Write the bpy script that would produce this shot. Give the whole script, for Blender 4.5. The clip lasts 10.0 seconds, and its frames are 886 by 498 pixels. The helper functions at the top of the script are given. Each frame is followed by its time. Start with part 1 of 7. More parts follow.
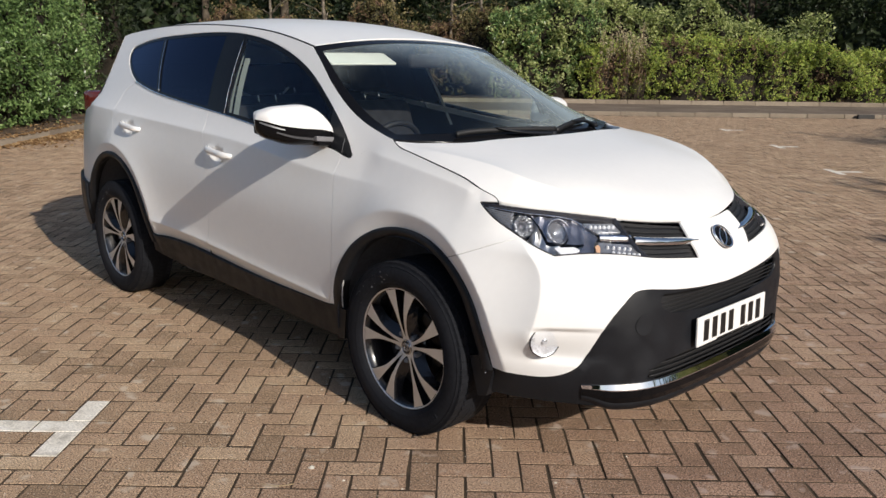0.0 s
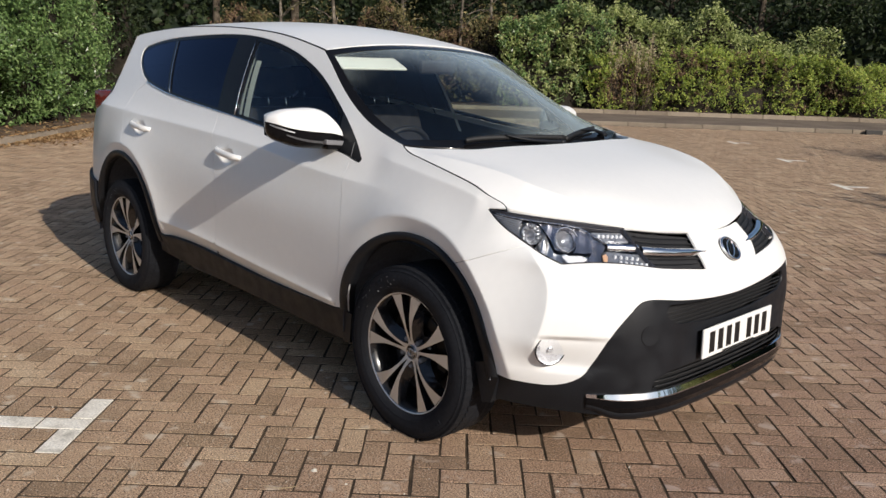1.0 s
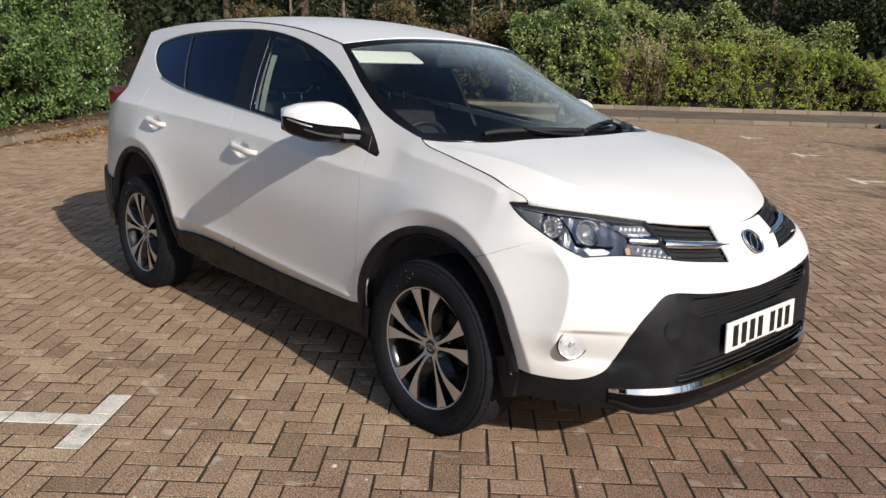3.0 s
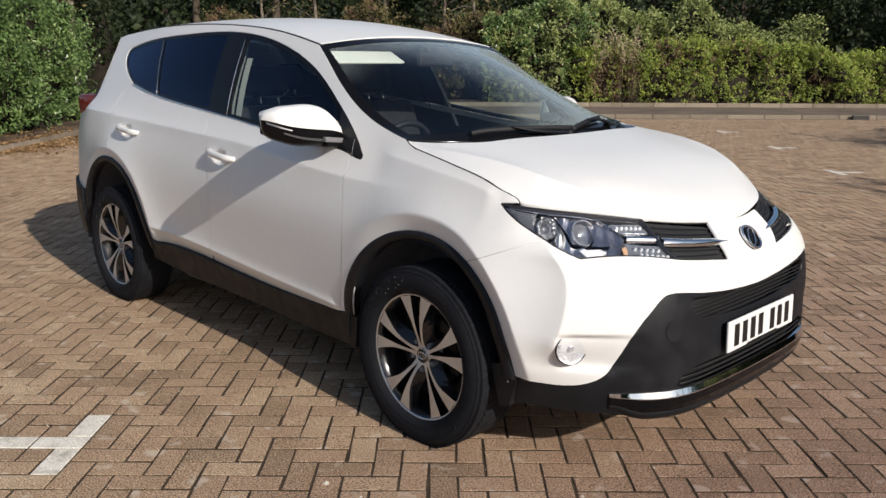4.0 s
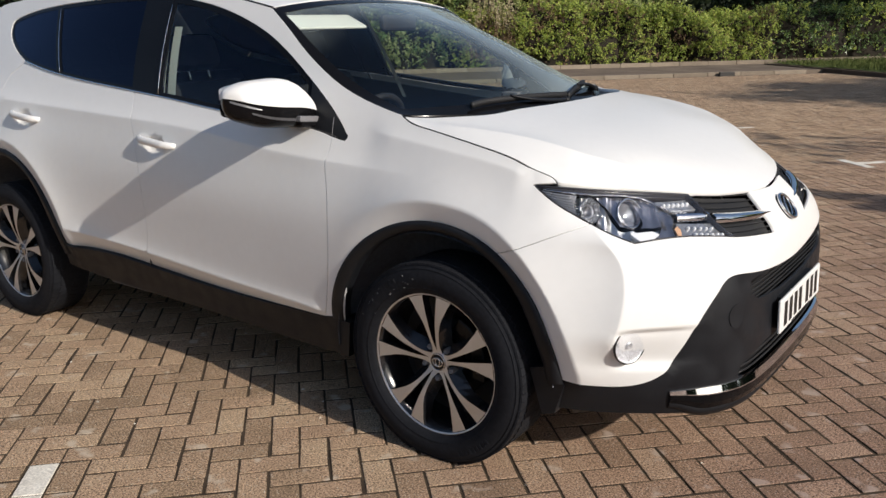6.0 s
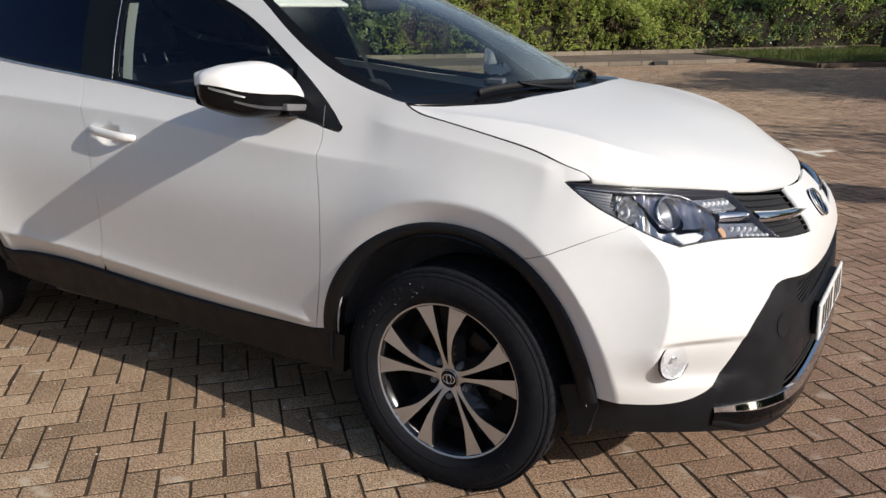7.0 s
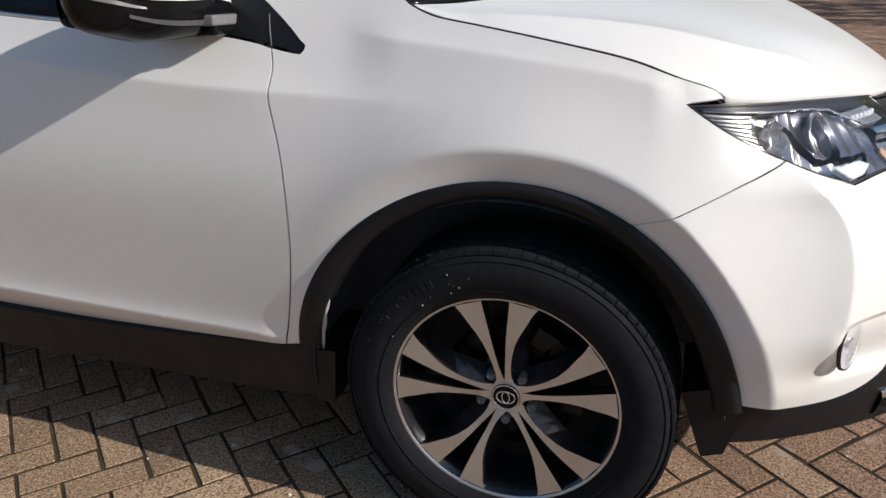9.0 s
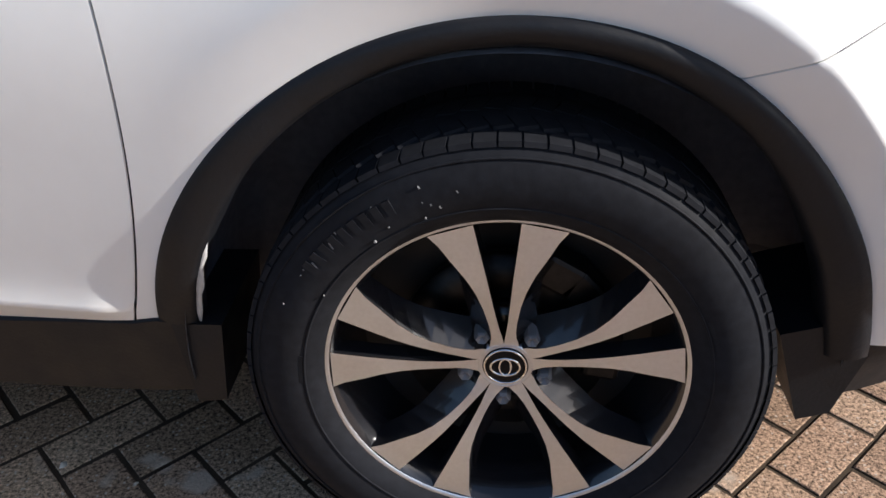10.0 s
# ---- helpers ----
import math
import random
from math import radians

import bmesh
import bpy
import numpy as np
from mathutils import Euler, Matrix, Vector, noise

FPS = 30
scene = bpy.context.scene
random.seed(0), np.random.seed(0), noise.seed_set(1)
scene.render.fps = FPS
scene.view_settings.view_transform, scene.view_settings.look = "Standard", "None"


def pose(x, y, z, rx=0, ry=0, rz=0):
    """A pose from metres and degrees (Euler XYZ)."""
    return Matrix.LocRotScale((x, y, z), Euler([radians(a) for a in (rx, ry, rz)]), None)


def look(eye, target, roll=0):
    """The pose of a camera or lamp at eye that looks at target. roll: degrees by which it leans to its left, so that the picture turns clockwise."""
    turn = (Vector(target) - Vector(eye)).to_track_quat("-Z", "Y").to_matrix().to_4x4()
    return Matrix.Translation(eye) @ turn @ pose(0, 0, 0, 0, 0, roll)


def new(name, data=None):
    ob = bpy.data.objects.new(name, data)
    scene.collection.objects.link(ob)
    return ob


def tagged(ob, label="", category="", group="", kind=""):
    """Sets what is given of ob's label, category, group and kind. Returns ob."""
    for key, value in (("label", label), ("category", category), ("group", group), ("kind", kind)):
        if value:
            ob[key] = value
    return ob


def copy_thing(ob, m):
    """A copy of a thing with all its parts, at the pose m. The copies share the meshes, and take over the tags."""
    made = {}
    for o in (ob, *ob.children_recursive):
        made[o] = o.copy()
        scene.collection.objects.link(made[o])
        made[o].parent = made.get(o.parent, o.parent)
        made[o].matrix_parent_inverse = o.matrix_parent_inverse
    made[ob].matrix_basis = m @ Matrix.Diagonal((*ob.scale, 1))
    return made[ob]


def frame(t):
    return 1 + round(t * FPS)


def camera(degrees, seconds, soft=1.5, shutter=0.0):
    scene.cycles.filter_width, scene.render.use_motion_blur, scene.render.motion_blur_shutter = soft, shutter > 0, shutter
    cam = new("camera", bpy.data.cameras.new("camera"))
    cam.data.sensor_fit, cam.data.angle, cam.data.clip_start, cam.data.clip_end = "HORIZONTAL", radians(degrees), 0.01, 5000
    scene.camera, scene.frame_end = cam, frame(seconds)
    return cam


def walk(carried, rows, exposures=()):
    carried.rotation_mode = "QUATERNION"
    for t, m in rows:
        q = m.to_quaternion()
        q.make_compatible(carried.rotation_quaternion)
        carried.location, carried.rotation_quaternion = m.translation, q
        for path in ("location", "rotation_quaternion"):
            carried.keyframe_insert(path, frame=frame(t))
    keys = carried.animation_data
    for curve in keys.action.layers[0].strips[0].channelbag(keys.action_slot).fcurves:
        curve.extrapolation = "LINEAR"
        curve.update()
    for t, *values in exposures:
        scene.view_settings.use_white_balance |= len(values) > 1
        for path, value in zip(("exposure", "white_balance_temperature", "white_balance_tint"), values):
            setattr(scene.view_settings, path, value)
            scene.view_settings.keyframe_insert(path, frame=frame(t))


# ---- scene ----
from mathutils import geometry

# ---- camera ----
cam = camera(56.2, 10.0)
PATH = [
    (0, (2.311, -2.907, 1.477), (0.923, -1.544, 1.014), 0.7),
    (0.5, (2.311, -2.907, 1.476), (0.913, -1.549, 1.027), 1.3),
    (1, (2.306, -2.918, 1.475), (0.908, -1.56, 1.027), 1.9),
    (1.5, (2.295, -2.93, 1.473), (0.887, -1.579, 1.035), 2.1),
    (2, (2.292, -2.934, 1.468), (0.872, -1.595, 1.034), 2.0),
    (2.5, (2.277, -2.933, 1.465), (0.861, -1.596, 1.013), 1.7),
    (4, (2.155, -2.885, 1.442), (0.779, -1.506, 0.991), 0.3),
    (4.5, (2.029, -2.849, 1.453), (0.707, -1.42, 0.996), -0.7),
    (5, (1.926, -2.86, 1.438), (0.612, -1.432, 0.957), -0.6),
    (5.5, (1.711, -2.915, 1.427), (0.495, -1.411, 0.917), -0.8),
    (7, (1.143, -2.8, 1.398), (0.166, -1.146, 0.844), -0.4),
    (7.5, (0.904, -2.746, 1.37), (0.074, -1.028, 0.771), 0.4),
    (8, (0.711, -2.683, 1.371), (0.027, -0.926, 0.702), -0.1),
    (8.5, (0.522, -2.498, 1.322), (-0.111, -0.747, 0.592), -1.4),
    (9, (0.338, -2.284, 1.319), (-0.22, -0.532, 0.533), -2.7),
    (9.5, (0.113, -2.01, 1.221), (-0.2, -0.241, 0.342), -2.6),
    (10, (-0.018, -1.722, 1.064), (-0.14, -0.016, 0.028), -1.5),
]
walk(cam, [(t, look(eye, target, roll)) for t, eye, target, roll in PATH], exposures=[(0, 0.03, 6350, 10), (5.5, 0.03, 6350, 10), (8.0, 0.03, 6280, 10), (9.0, 0.04, 6230, 10), (9.5, 0.10, 6150, 10), (10, 0.74, 6080, 11)])


# ---- sky, sun ----
SUN_WAY = Vector((-1.887, 0.235, -1.0)).normalized()
sky_world = bpy.data.worlds.new("sky")
scene.world = sky_world
sky_world.use_nodes = True
sky = sky_world.node_tree.nodes.new("ShaderNodeTexSky")
sky.sky_type, sky.sun_disc = "NISHITA", False
sky.sun_elevation, sky.sun_rotation = radians(27.7), radians(97.1)
sky.air_density, sky.dust_density, sky.ozone_density = 1.0, 1.3, 0.9
background = sky_world.node_tree.nodes["Background"]
background.inputs["Strength"].default_value = 0.095
sky_world.node_tree.links.new(sky.outputs["Color"], background.inputs["Color"])
sun_data = bpy.data.lights.new("sun", "SUN")
sun_data.energy, sun_data.angle, sun_data.color = 4.4, radians(0.55), (1.0, 0.915, 0.81)
sun = new("sun", sun_data)
sun.matrix_world = look((30, -4, 16), Vector((30, -4, 16)) + SUN_WAY)


# ---- building helpers ----
def mesh_object(name, verts, faces, mat, parent=None, smooth=True, normals=None, label=""):
    me = bpy.data.meshes.new(name)
    me.from_pydata([tuple(map(float, v)) for v in verts], [], [tuple(map(int, f)) for f in faces])
    if smooth:
        me.shade_smooth()
    me.update()
    if normals is not None:
        me.normals_split_custom_set_from_vertices([tuple(map(float, n)) for n in normals])
    me.materials.append(mat)
    ob = new(name, me)
    if parent is not None:
        ob.parent = parent
    if label:
        ob["label"] = label
    return ob


def part(name, bm, mat, parent, label="", smooth=False):
    """Links a bmesh as one mesh object under a thing or a part."""
    bmesh.ops.recalc_face_normals(bm, faces=bm.faces)
    me = bpy.data.meshes.new(name)
    bm.to_mesh(me)
    bm.free()
    if smooth:
        me.shade_smooth()
        me.set_sharp_from_angle(angle=radians(38))
    me.materials.append(mat)
    ob = new(name, me)
    ob.parent = parent
    if label:
        ob["label"] = label
    return ob


def thing(name, label, category, group="", kind="", at=(0, 0, 0)):
    ob = new(name)
    ob.location = at
    ob.empty_display_size = 0.1
    return tagged(ob, label, category, group, kind)


def box(bm, lo, hi, bevel=0.0, m=None):
    """Adds a box, with rounded edges if asked."""
    made = bmesh.ops.create_cube(bm, size=1)["verts"]
    lo, hi = Vector(lo), Vector(hi)
    for v in made:
        v.co = Vector([(a + b) / 2 + c * (b - a) for a, b, c in zip(lo, hi, v.co)])
    if bevel:
        edges = list({e for v in made for e in v.link_edges})
        made = list({v for f in bmesh.ops.bevel(bm, geom=edges, offset=bevel, segments=2, profile=0.5, affect="EDGES")["faces"] for v in f.verts} | {v for v in made if v.is_valid})
    if m is not None:
        bmesh.ops.transform(bm, matrix=m, verts=[v for v in made if v.is_valid])
    return bm


def sweep(points, radius, sides=8, closed=False, flat=1.0):
    """Vertices and faces of a tube along points; radius may be a list."""
    p = np.asarray(points, float)
    n = len(p)
    r = np.broadcast_to(np.asarray(radius, float), (n,))
    tang = np.roll(p, -1, 0) - np.roll(p, 1, 0) if closed else np.gradient(p, axis=0)
    tang /= np.linalg.norm(tang, axis=1)[:, None] + 1e-12
    ref = np.array([0, 0, 1.0]) if np.abs(tang[:, 2]).max() < 0.9 else np.array([0.3, 1.0, 0.2])
    u = np.cross(tang, ref)
    u /= np.linalg.norm(u, axis=1)[:, None] + 1e-12
    w = np.cross(u, tang)
    a = np.arange(sides) * 2 * np.pi / sides
    v = p[:, None] + r[:, None, None] * (np.cos(a)[None, :, None] * u[:, None] + flat * np.sin(a)[None, :, None] * w[:, None])
    faces = []
    for i in range(n if closed else n - 1):
        j = (i + 1) % n
        for k in range(sides):
            l = (k + 1) % sides
            faces.append((i * sides + k, i * sides + l, j * sides + l, j * sides + k))
    if not closed:
        faces.append(tuple(range(sides))[::-1])
        faces.append(tuple((n - 1) * sides + k for k in range(sides)))
    return v.reshape(-1, 3), faces


def turned(profile, segments=64, closed=False):
    """Turned shape round the y axis from (y, radius) pairs."""
    p = np.asarray(profile, float)
    a = np.arange(segments) * 2 * np.pi / segments
    v = np.stack([p[:, 1][:, None] * np.cos(a), np.broadcast_to(p[:, 0][:, None], (len(p), segments)), p[:, 1][:, None] * np.sin(a)], -1)
    faces = []
    rows = len(p)
    for i in range(rows if closed else rows - 1):
        j = (i + 1) % rows
        for k in range(segments):
            l = (k + 1) % segments
            faces.append((i * segments + k, j * segments + k, j * segments + l, i * segments + l))
    return v.reshape(-1, 3), faces


def grid_faces(rows, cols):
    return [(i * cols + k, i * cols + k + 1, (i + 1) * cols + k + 1, (i + 1) * cols + k) for i in range(rows - 1) for k in range(cols - 1)]


def through_points(points, n=8):
    """Smooth open curve through points, n steps a piece."""
    p = np.asarray(points, float)
    k = np.concatenate([[0], np.cumsum(np.linalg.norm(np.diff(p, axis=0), axis=1) ** 0.6)])
    t = np.unique(np.concatenate([np.linspace(k[i], k[i + 1], n + 1) for i in range(len(p) - 1)]))
    return spline(k, p, t)


def arc(cx, cz, r, a0, a1, n=40, squash=1.0):
    a = np.radians(np.linspace(a0, a1, n))
    return np.stack([cx + r * np.cos(a), cz + r * squash * np.sin(a)], 1)


def resample(points, step):
    """Closed outline with no side longer than step and no doubled points."""
    p = np.asarray(points, float)
    out = []
    for i in range(len(p)):
        a, b = p[i], p[(i + 1) % len(p)]
        d = np.linalg.norm(b - a)
        if d < 1e-5:
            continue
        n = max(1, int(np.ceil(d / step)))
        out += [a + (b - a) * k / n for k in range(n)]
    return np.array(out)


def inset_outline(p, d):
    a = 0.5 * np.sum(p[:, 0] * np.roll(p[:, 1], -1) - np.roll(p[:, 0], -1) * p[:, 1])
    if a < 0:
        p = p[::-1]
    if d == 0:
        return p
    e = np.roll(p, -1, 0) - p
    e /= np.linalg.norm(e, axis=1)[:, None]
    n = np.stack([-e[:, 1], e[:, 0]], 1)
    m = n + np.roll(n, 1, 0)
    m /= np.maximum(np.linalg.norm(m, axis=1)[:, None], 1e-6)
    c = np.maximum(np.sum(m * n, 1), 0.5)
    return p + m * (d / c)[:, None]


def inside(p, q):
    """Which points q lie in the outline p, and how far from it."""
    a, b = p, np.roll(p, -1, 0)
    hit = np.zeros(len(q), bool)
    dist = np.full(len(q), 1e9)
    for (x0, y0), (x1, y1) in zip(a, b):
        if y0 != y1:
            cross = (y0 > q[:, 1]) != (y1 > q[:, 1])
            hit ^= cross & (q[:, 0] < (x1 - x0) * (q[:, 1] - y0) / (y1 - y0) + x0)
        ex, ey = x1 - x0, y1 - y0
        t = np.clip(((q[:, 0] - x0) * ex + (q[:, 1] - y0) * ey) / (ex * ex + ey * ey), 0, 1)
        dist = np.minimum(dist, np.hypot(q[:, 0] - x0 - t * ex, q[:, 1] - y0 - t * ey))
    return hit, dist


def panel(name, surf, outline, mat, parent=None, step=0.04, inset=0.002, flange=0.012, offset=0.0, left=False, holes=(), lines=(), label="", join=()):
    """A curved sheet: the part of a surface inside an outline given in the surface's own two coordinates, with turned-in edges."""
    raw = inset_outline(resample(outline, step), 0)
    edge = inset_outline(raw, inset)
    welded = np.zeros(len(raw), bool)
    for (x0, y0), (x1, y1) in zip(join[:-1], join[1:]):
        ex, ey = x1 - x0, y1 - y0
        t = np.clip(((raw[:, 0] - x0) * ex + (raw[:, 1] - y0) * ey) / (ex * ex + ey * ey), 0, 1)
        welded |= np.hypot(raw[:, 0] - x0 - t * ex, raw[:, 1] - y0 - t * ey) < 1e-4
    edge[welded] = raw[welded]
    fixed = raw[welded]
    rings = [edge] + [inset_outline(resample(h, step), -inset)[::-1] for h in holes]
    lo, hi = edge.min(0), edge.max(0)
    gx, gy = np.meshgrid(np.arange(lo[0], hi[0], step), np.arange(lo[1], hi[1], step))
    gx[1::2] += step / 2
    q = np.stack([gx.ravel(), gy.ravel()], 1)
    ok, dist = inside(edge, q)
    keep = ok & (dist > 0.5 * step)
    for h in rings[1:]:
        within, dist = inside(h, q)
        keep &= ~within & (dist > 0.5 * step)
    ridges = []
    for line in lines:
        line = np.asarray(line, float)
        ok, dist = inside(edge, line)
        good = ok & (dist > 0.3 * step)
        run = []
        for point, fine in zip(line, good):
            if fine:
                run.append(point)
            if (not fine or point is line[-1]) and len(run) > 1:
                ridges.append(np.array(run))
            if not fine:
                run = []
        if len(run) > 1:
            ridges.append(np.array(run))
        gap = np.min(np.hypot(q[:, None, 0] - line[None, :, 0], q[:, None, 1] - line[None, :, 1]), 1)
        keep &= gap > 0.45 * step
    q = q[keep]
    coords = np.concatenate(rings + ridges + [q])
    loops, at = [], 0
    for r in rings:
        loops.append(list(range(at, at + len(r))))
        at += len(r)
    line_edges, start = [], at
    for r in ridges:
        line_edges += [(start + i, start + i + 1) for i in range(len(r) - 1)]
        start += len(r)
    hole_edges = line_edges + [(l[i], l[(i + 1) % len(l)]) for l in loops[1:] for i in range(len(l))]
    got = geometry.delaunay_2d_cdt([Vector(c) for c in coords], hole_edges, [loops[0]], 1, 1e-6)
    uv = np.array([tuple(v) for v in got[0]])
    tris = [tuple(f) for f in got[2]]
    if holes:
        mid = np.array([uv[list(f)].mean(0) for f in tris])
        ok, _ = inside(edge, mid)
        for h in rings[1:]:
            ok &= ~inside(h, mid)[0]
        tris = [f for f, k in zip(tris, ok) if k]
    e = 2e-4
    pos = surf(uv[:, 0], uv[:, 1]).reshape(-1, 3)
    nor = np.cross(surf(uv[:, 0] + e, uv[:, 1]).reshape(-1, 3) - surf(uv[:, 0] - e, uv[:, 1]).reshape(-1, 3),
                   surf(uv[:, 0], uv[:, 1] + e).reshape(-1, 3) - surf(uv[:, 0], uv[:, 1] - e).reshape(-1, 3))
    nor /= np.linalg.norm(nor, axis=1)[:, None]
    pos = pos + nor * offset
    faces = list(tris)
    if flange:
        count = {}
        for f in tris:
            for i in range(3):
                a, b = f[i], f[(i + 1) % 3]
                count[(a, b)] = 1
        border = [(a, b) for a, b in count if (b, a) not in count]
        if len(fixed):
            seam_at = np.array([np.hypot(*(fixed - p).T).min() < 1e-5 for p in uv])
            border = [(a, b) for a, b in border if not (seam_at[a] and seam_at[b])]
        out = {}
        for a, b in border:
            way = np.cross(pos[b] - pos[a], nor[a])
            way /= np.linalg.norm(way) + 1e-12
            out[a] = out.get(a, 0) + way
            out[b] = out.get(b, 0) + way
        extra_p, extra_n, rim, low = [], [], {}, {}
        for i, w in out.items():
            w = w / (np.linalg.norm(w) + 1e-12)
            rim[i] = len(pos) + len(extra_p)
            extra_p.append(pos[i] + 0.25 * inset * w - 0.0015 * nor[i])
            extra_n.append((nor[i] + w) / np.linalg.norm(nor[i] + w))
            low[i] = len(pos) + len(extra_p)
            extra_p.append(pos[i] - flange * nor[i])
            extra_n.append(w)
        for a, b in border:
            faces.append((b, a, rim[a], rim[b]))
            faces.append((rim[b], rim[a], low[a], low[b]))
        pos, nor = np.concatenate([pos, extra_p]), np.concatenate([nor, extra_n])
    if left:
        pos, nor = pos * (1, -1, 1), nor * (1, -1, 1)
        faces = [f[::-1] for f in faces]
    return mesh_object(name, pos, faces, mat, parent, True, nor, label)


def both(name, *args, **kw):
    """The same sheet on the car's right and, mirrored, on its left."""
    return panel(name, *args, **kw), panel(name, *args, left=True, **kw)


# ---- materials ----
def material(name):
    m = bpy.data.materials.new(name)
    m.use_nodes = True
    return m, m.node_tree.nodes, m.node_tree.links, m.node_tree.nodes["Principled BSDF"]


def plain(name, color, rough=0.5, metal=0.0, coat=0.0, grain=0.0, scale=40.0, relief=0.0, spec=0.5):
    """A surface with two scales of variation in tone and gloss, and a fine relief."""
    m, n, l, b = material(name)
    b.inputs["Metallic"].default_value = metal
    b.inputs["Coat Weight"].default_value = coat
    b.inputs["Coat Roughness"].default_value = 0.06
    b.inputs["Specular IOR Level"].default_value = spec
    geo = n.new("ShaderNodeTexCoord")
    big, fine = n.new("ShaderNodeTexNoise"), n.new("ShaderNodeTexNoise")
    big.inputs["Scale"].default_value, fine.inputs["Scale"].default_value = scale / 12, scale
    big.inputs["Detail"].default_value, fine.inputs["Detail"].default_value = 4, 6
    for t in (big, fine):
        l.new(geo.outputs["Object"], t.inputs["Vector"])
    add = n.new("ShaderNodeMath")
    add.operation = "ADD"
    l.new(big.outputs["Fac"], add.inputs[0])
    l.new(fine.outputs["Fac"], add.inputs[1])
    span = n.new("ShaderNodeMapRange")
    span.inputs["From Min"].default_value, span.inputs["From Max"].default_value = 0.7, 1.3
    span.inputs["To Min"].default_value, span.inputs["To Max"].default_value = 1 - grain, 1 + grain
    l.new(add.outputs[0], span.inputs["Value"])
    tone = n.new("ShaderNodeVectorMath")
    tone.operation = "SCALE"
    tone.inputs[0].default_value = color
    l.new(span.outputs[0], tone.inputs["Scale"])
    l.new(tone.outputs[0], b.inputs["Base Color"])
    gloss = n.new("ShaderNodeMapRange")
    gloss.inputs["From Min"].default_value, gloss.inputs["From Max"].default_value = 0.35, 0.65
    gloss.inputs["To Min"].default_value, gloss.inputs["To Max"].default_value = rough * (1 - grain), min(1, rough * (1 + grain))
    l.new(big.outputs["Fac"], gloss.inputs["Value"])
    l.new(gloss.outputs[0], b.inputs["Roughness"])
    if relief:
        bp = n.new("ShaderNodeBump")
        bp.inputs["Strength"].default_value, bp.inputs["Distance"].default_value = 0.6, relief
        l.new(fine.outputs["Fac"], bp.inputs["Height"])
        l.new(bp.outputs[0], b.inputs["Normal"])
    return m


def glass(name, tint, base=0.045, rough=0.0, haze=0.0, sky_tint=(1, 1, 1), haze_far=0.0):
    """A thin pane: clear or tinted, with the gloss rising towards grazing angles; a pale haze, thicker to the far side,
    paints in a bright reflection.
    """
    m, n, l, b = material(name)
    n.remove(b)
    out = n["Material Output"]
    clear, shine, mix = n.new("ShaderNodeBsdfTransparent"), n.new("ShaderNodeBsdfGlossy"), n.new("ShaderNodeMixShader")
    clear.inputs["Color"].default_value = (*tint, 1)
    shine.inputs["Roughness"].default_value = rough
    # gloss coloured blue in place of a deeper blue sky's reflection
    shine.inputs["Color"].default_value = (*sky_tint, 1)
    lw = n.new("ShaderNodeLayerWeight")
    lw.inputs["Blend"].default_value = 0.5
    p, k, a = (n.new("ShaderNodeMath") for _ in range(3))
    p.operation, k.operation, a.operation = "POWER", "MULTIPLY", "ADD"
    p.inputs[1].default_value, k.inputs[1].default_value, a.inputs[1].default_value = 5, 1 - base, base
    l.new(lw.outputs["Facing"], p.inputs[0])
    l.new(p.outputs[0], k.inputs[0])
    l.new(k.outputs[0], a.inputs[0])
    l.new(a.outputs[0], mix.inputs["Fac"])
    l.new(clear.outputs[0], mix.inputs[1])
    l.new(shine.outputs[0], mix.inputs[2])
    l.new(mix.outputs[0], out.inputs["Surface"])
    if haze:
        haze_layer, coat = n.new("ShaderNodeBsdfDiffuse"), n.new("ShaderNodeMixShader")
        haze_layer.inputs["Color"].default_value = (0.66, 0.76, 0.74, 1)
        coat.inputs["Fac"].default_value = haze
        # paler away from the driver's side, in place of the bright sky's reflection
        if haze_far:
            at, far, mottle, add, reach = n.new("ShaderNodeTexCoord"), n.new("ShaderNodeVectorMath"), n.new("ShaderNodeTexNoise"), n.new("ShaderNodeMath"), n.new("ShaderNodeMapRange")
            far.operation, far.inputs[1].default_value = "DISTANCE", (-0.42, -0.42, 1.20)
            mottle.inputs["Scale"].default_value, mottle.inputs["Detail"].default_value = 5.0, 4
            add.operation, add.inputs[1].default_value = "MULTIPLY_ADD", 0.30
            reach.interpolation_type = "SMOOTHSTEP"
            reach.inputs["From Min"].default_value, reach.inputs["From Max"].default_value = 0.42, 1.02
            reach.inputs["To Min"].default_value, reach.inputs["To Max"].default_value = haze, haze_far
            l.new(at.outputs["Object"], far.inputs[0])
            l.new(at.outputs["Object"], mottle.inputs["Vector"])
            l.new(mottle.outputs["Fac"], add.inputs[0])
            l.new(far.outputs["Value"], add.inputs[2])
            l.new(add.outputs[0], reach.inputs["Value"])
            l.new(reach.outputs[0], coat.inputs["Fac"])
        l.new(mix.outputs[0], coat.inputs[1])
        l.new(haze_layer.outputs[0], coat.inputs[2])
        l.new(coat.outputs[0], out.inputs["Surface"])
    return m


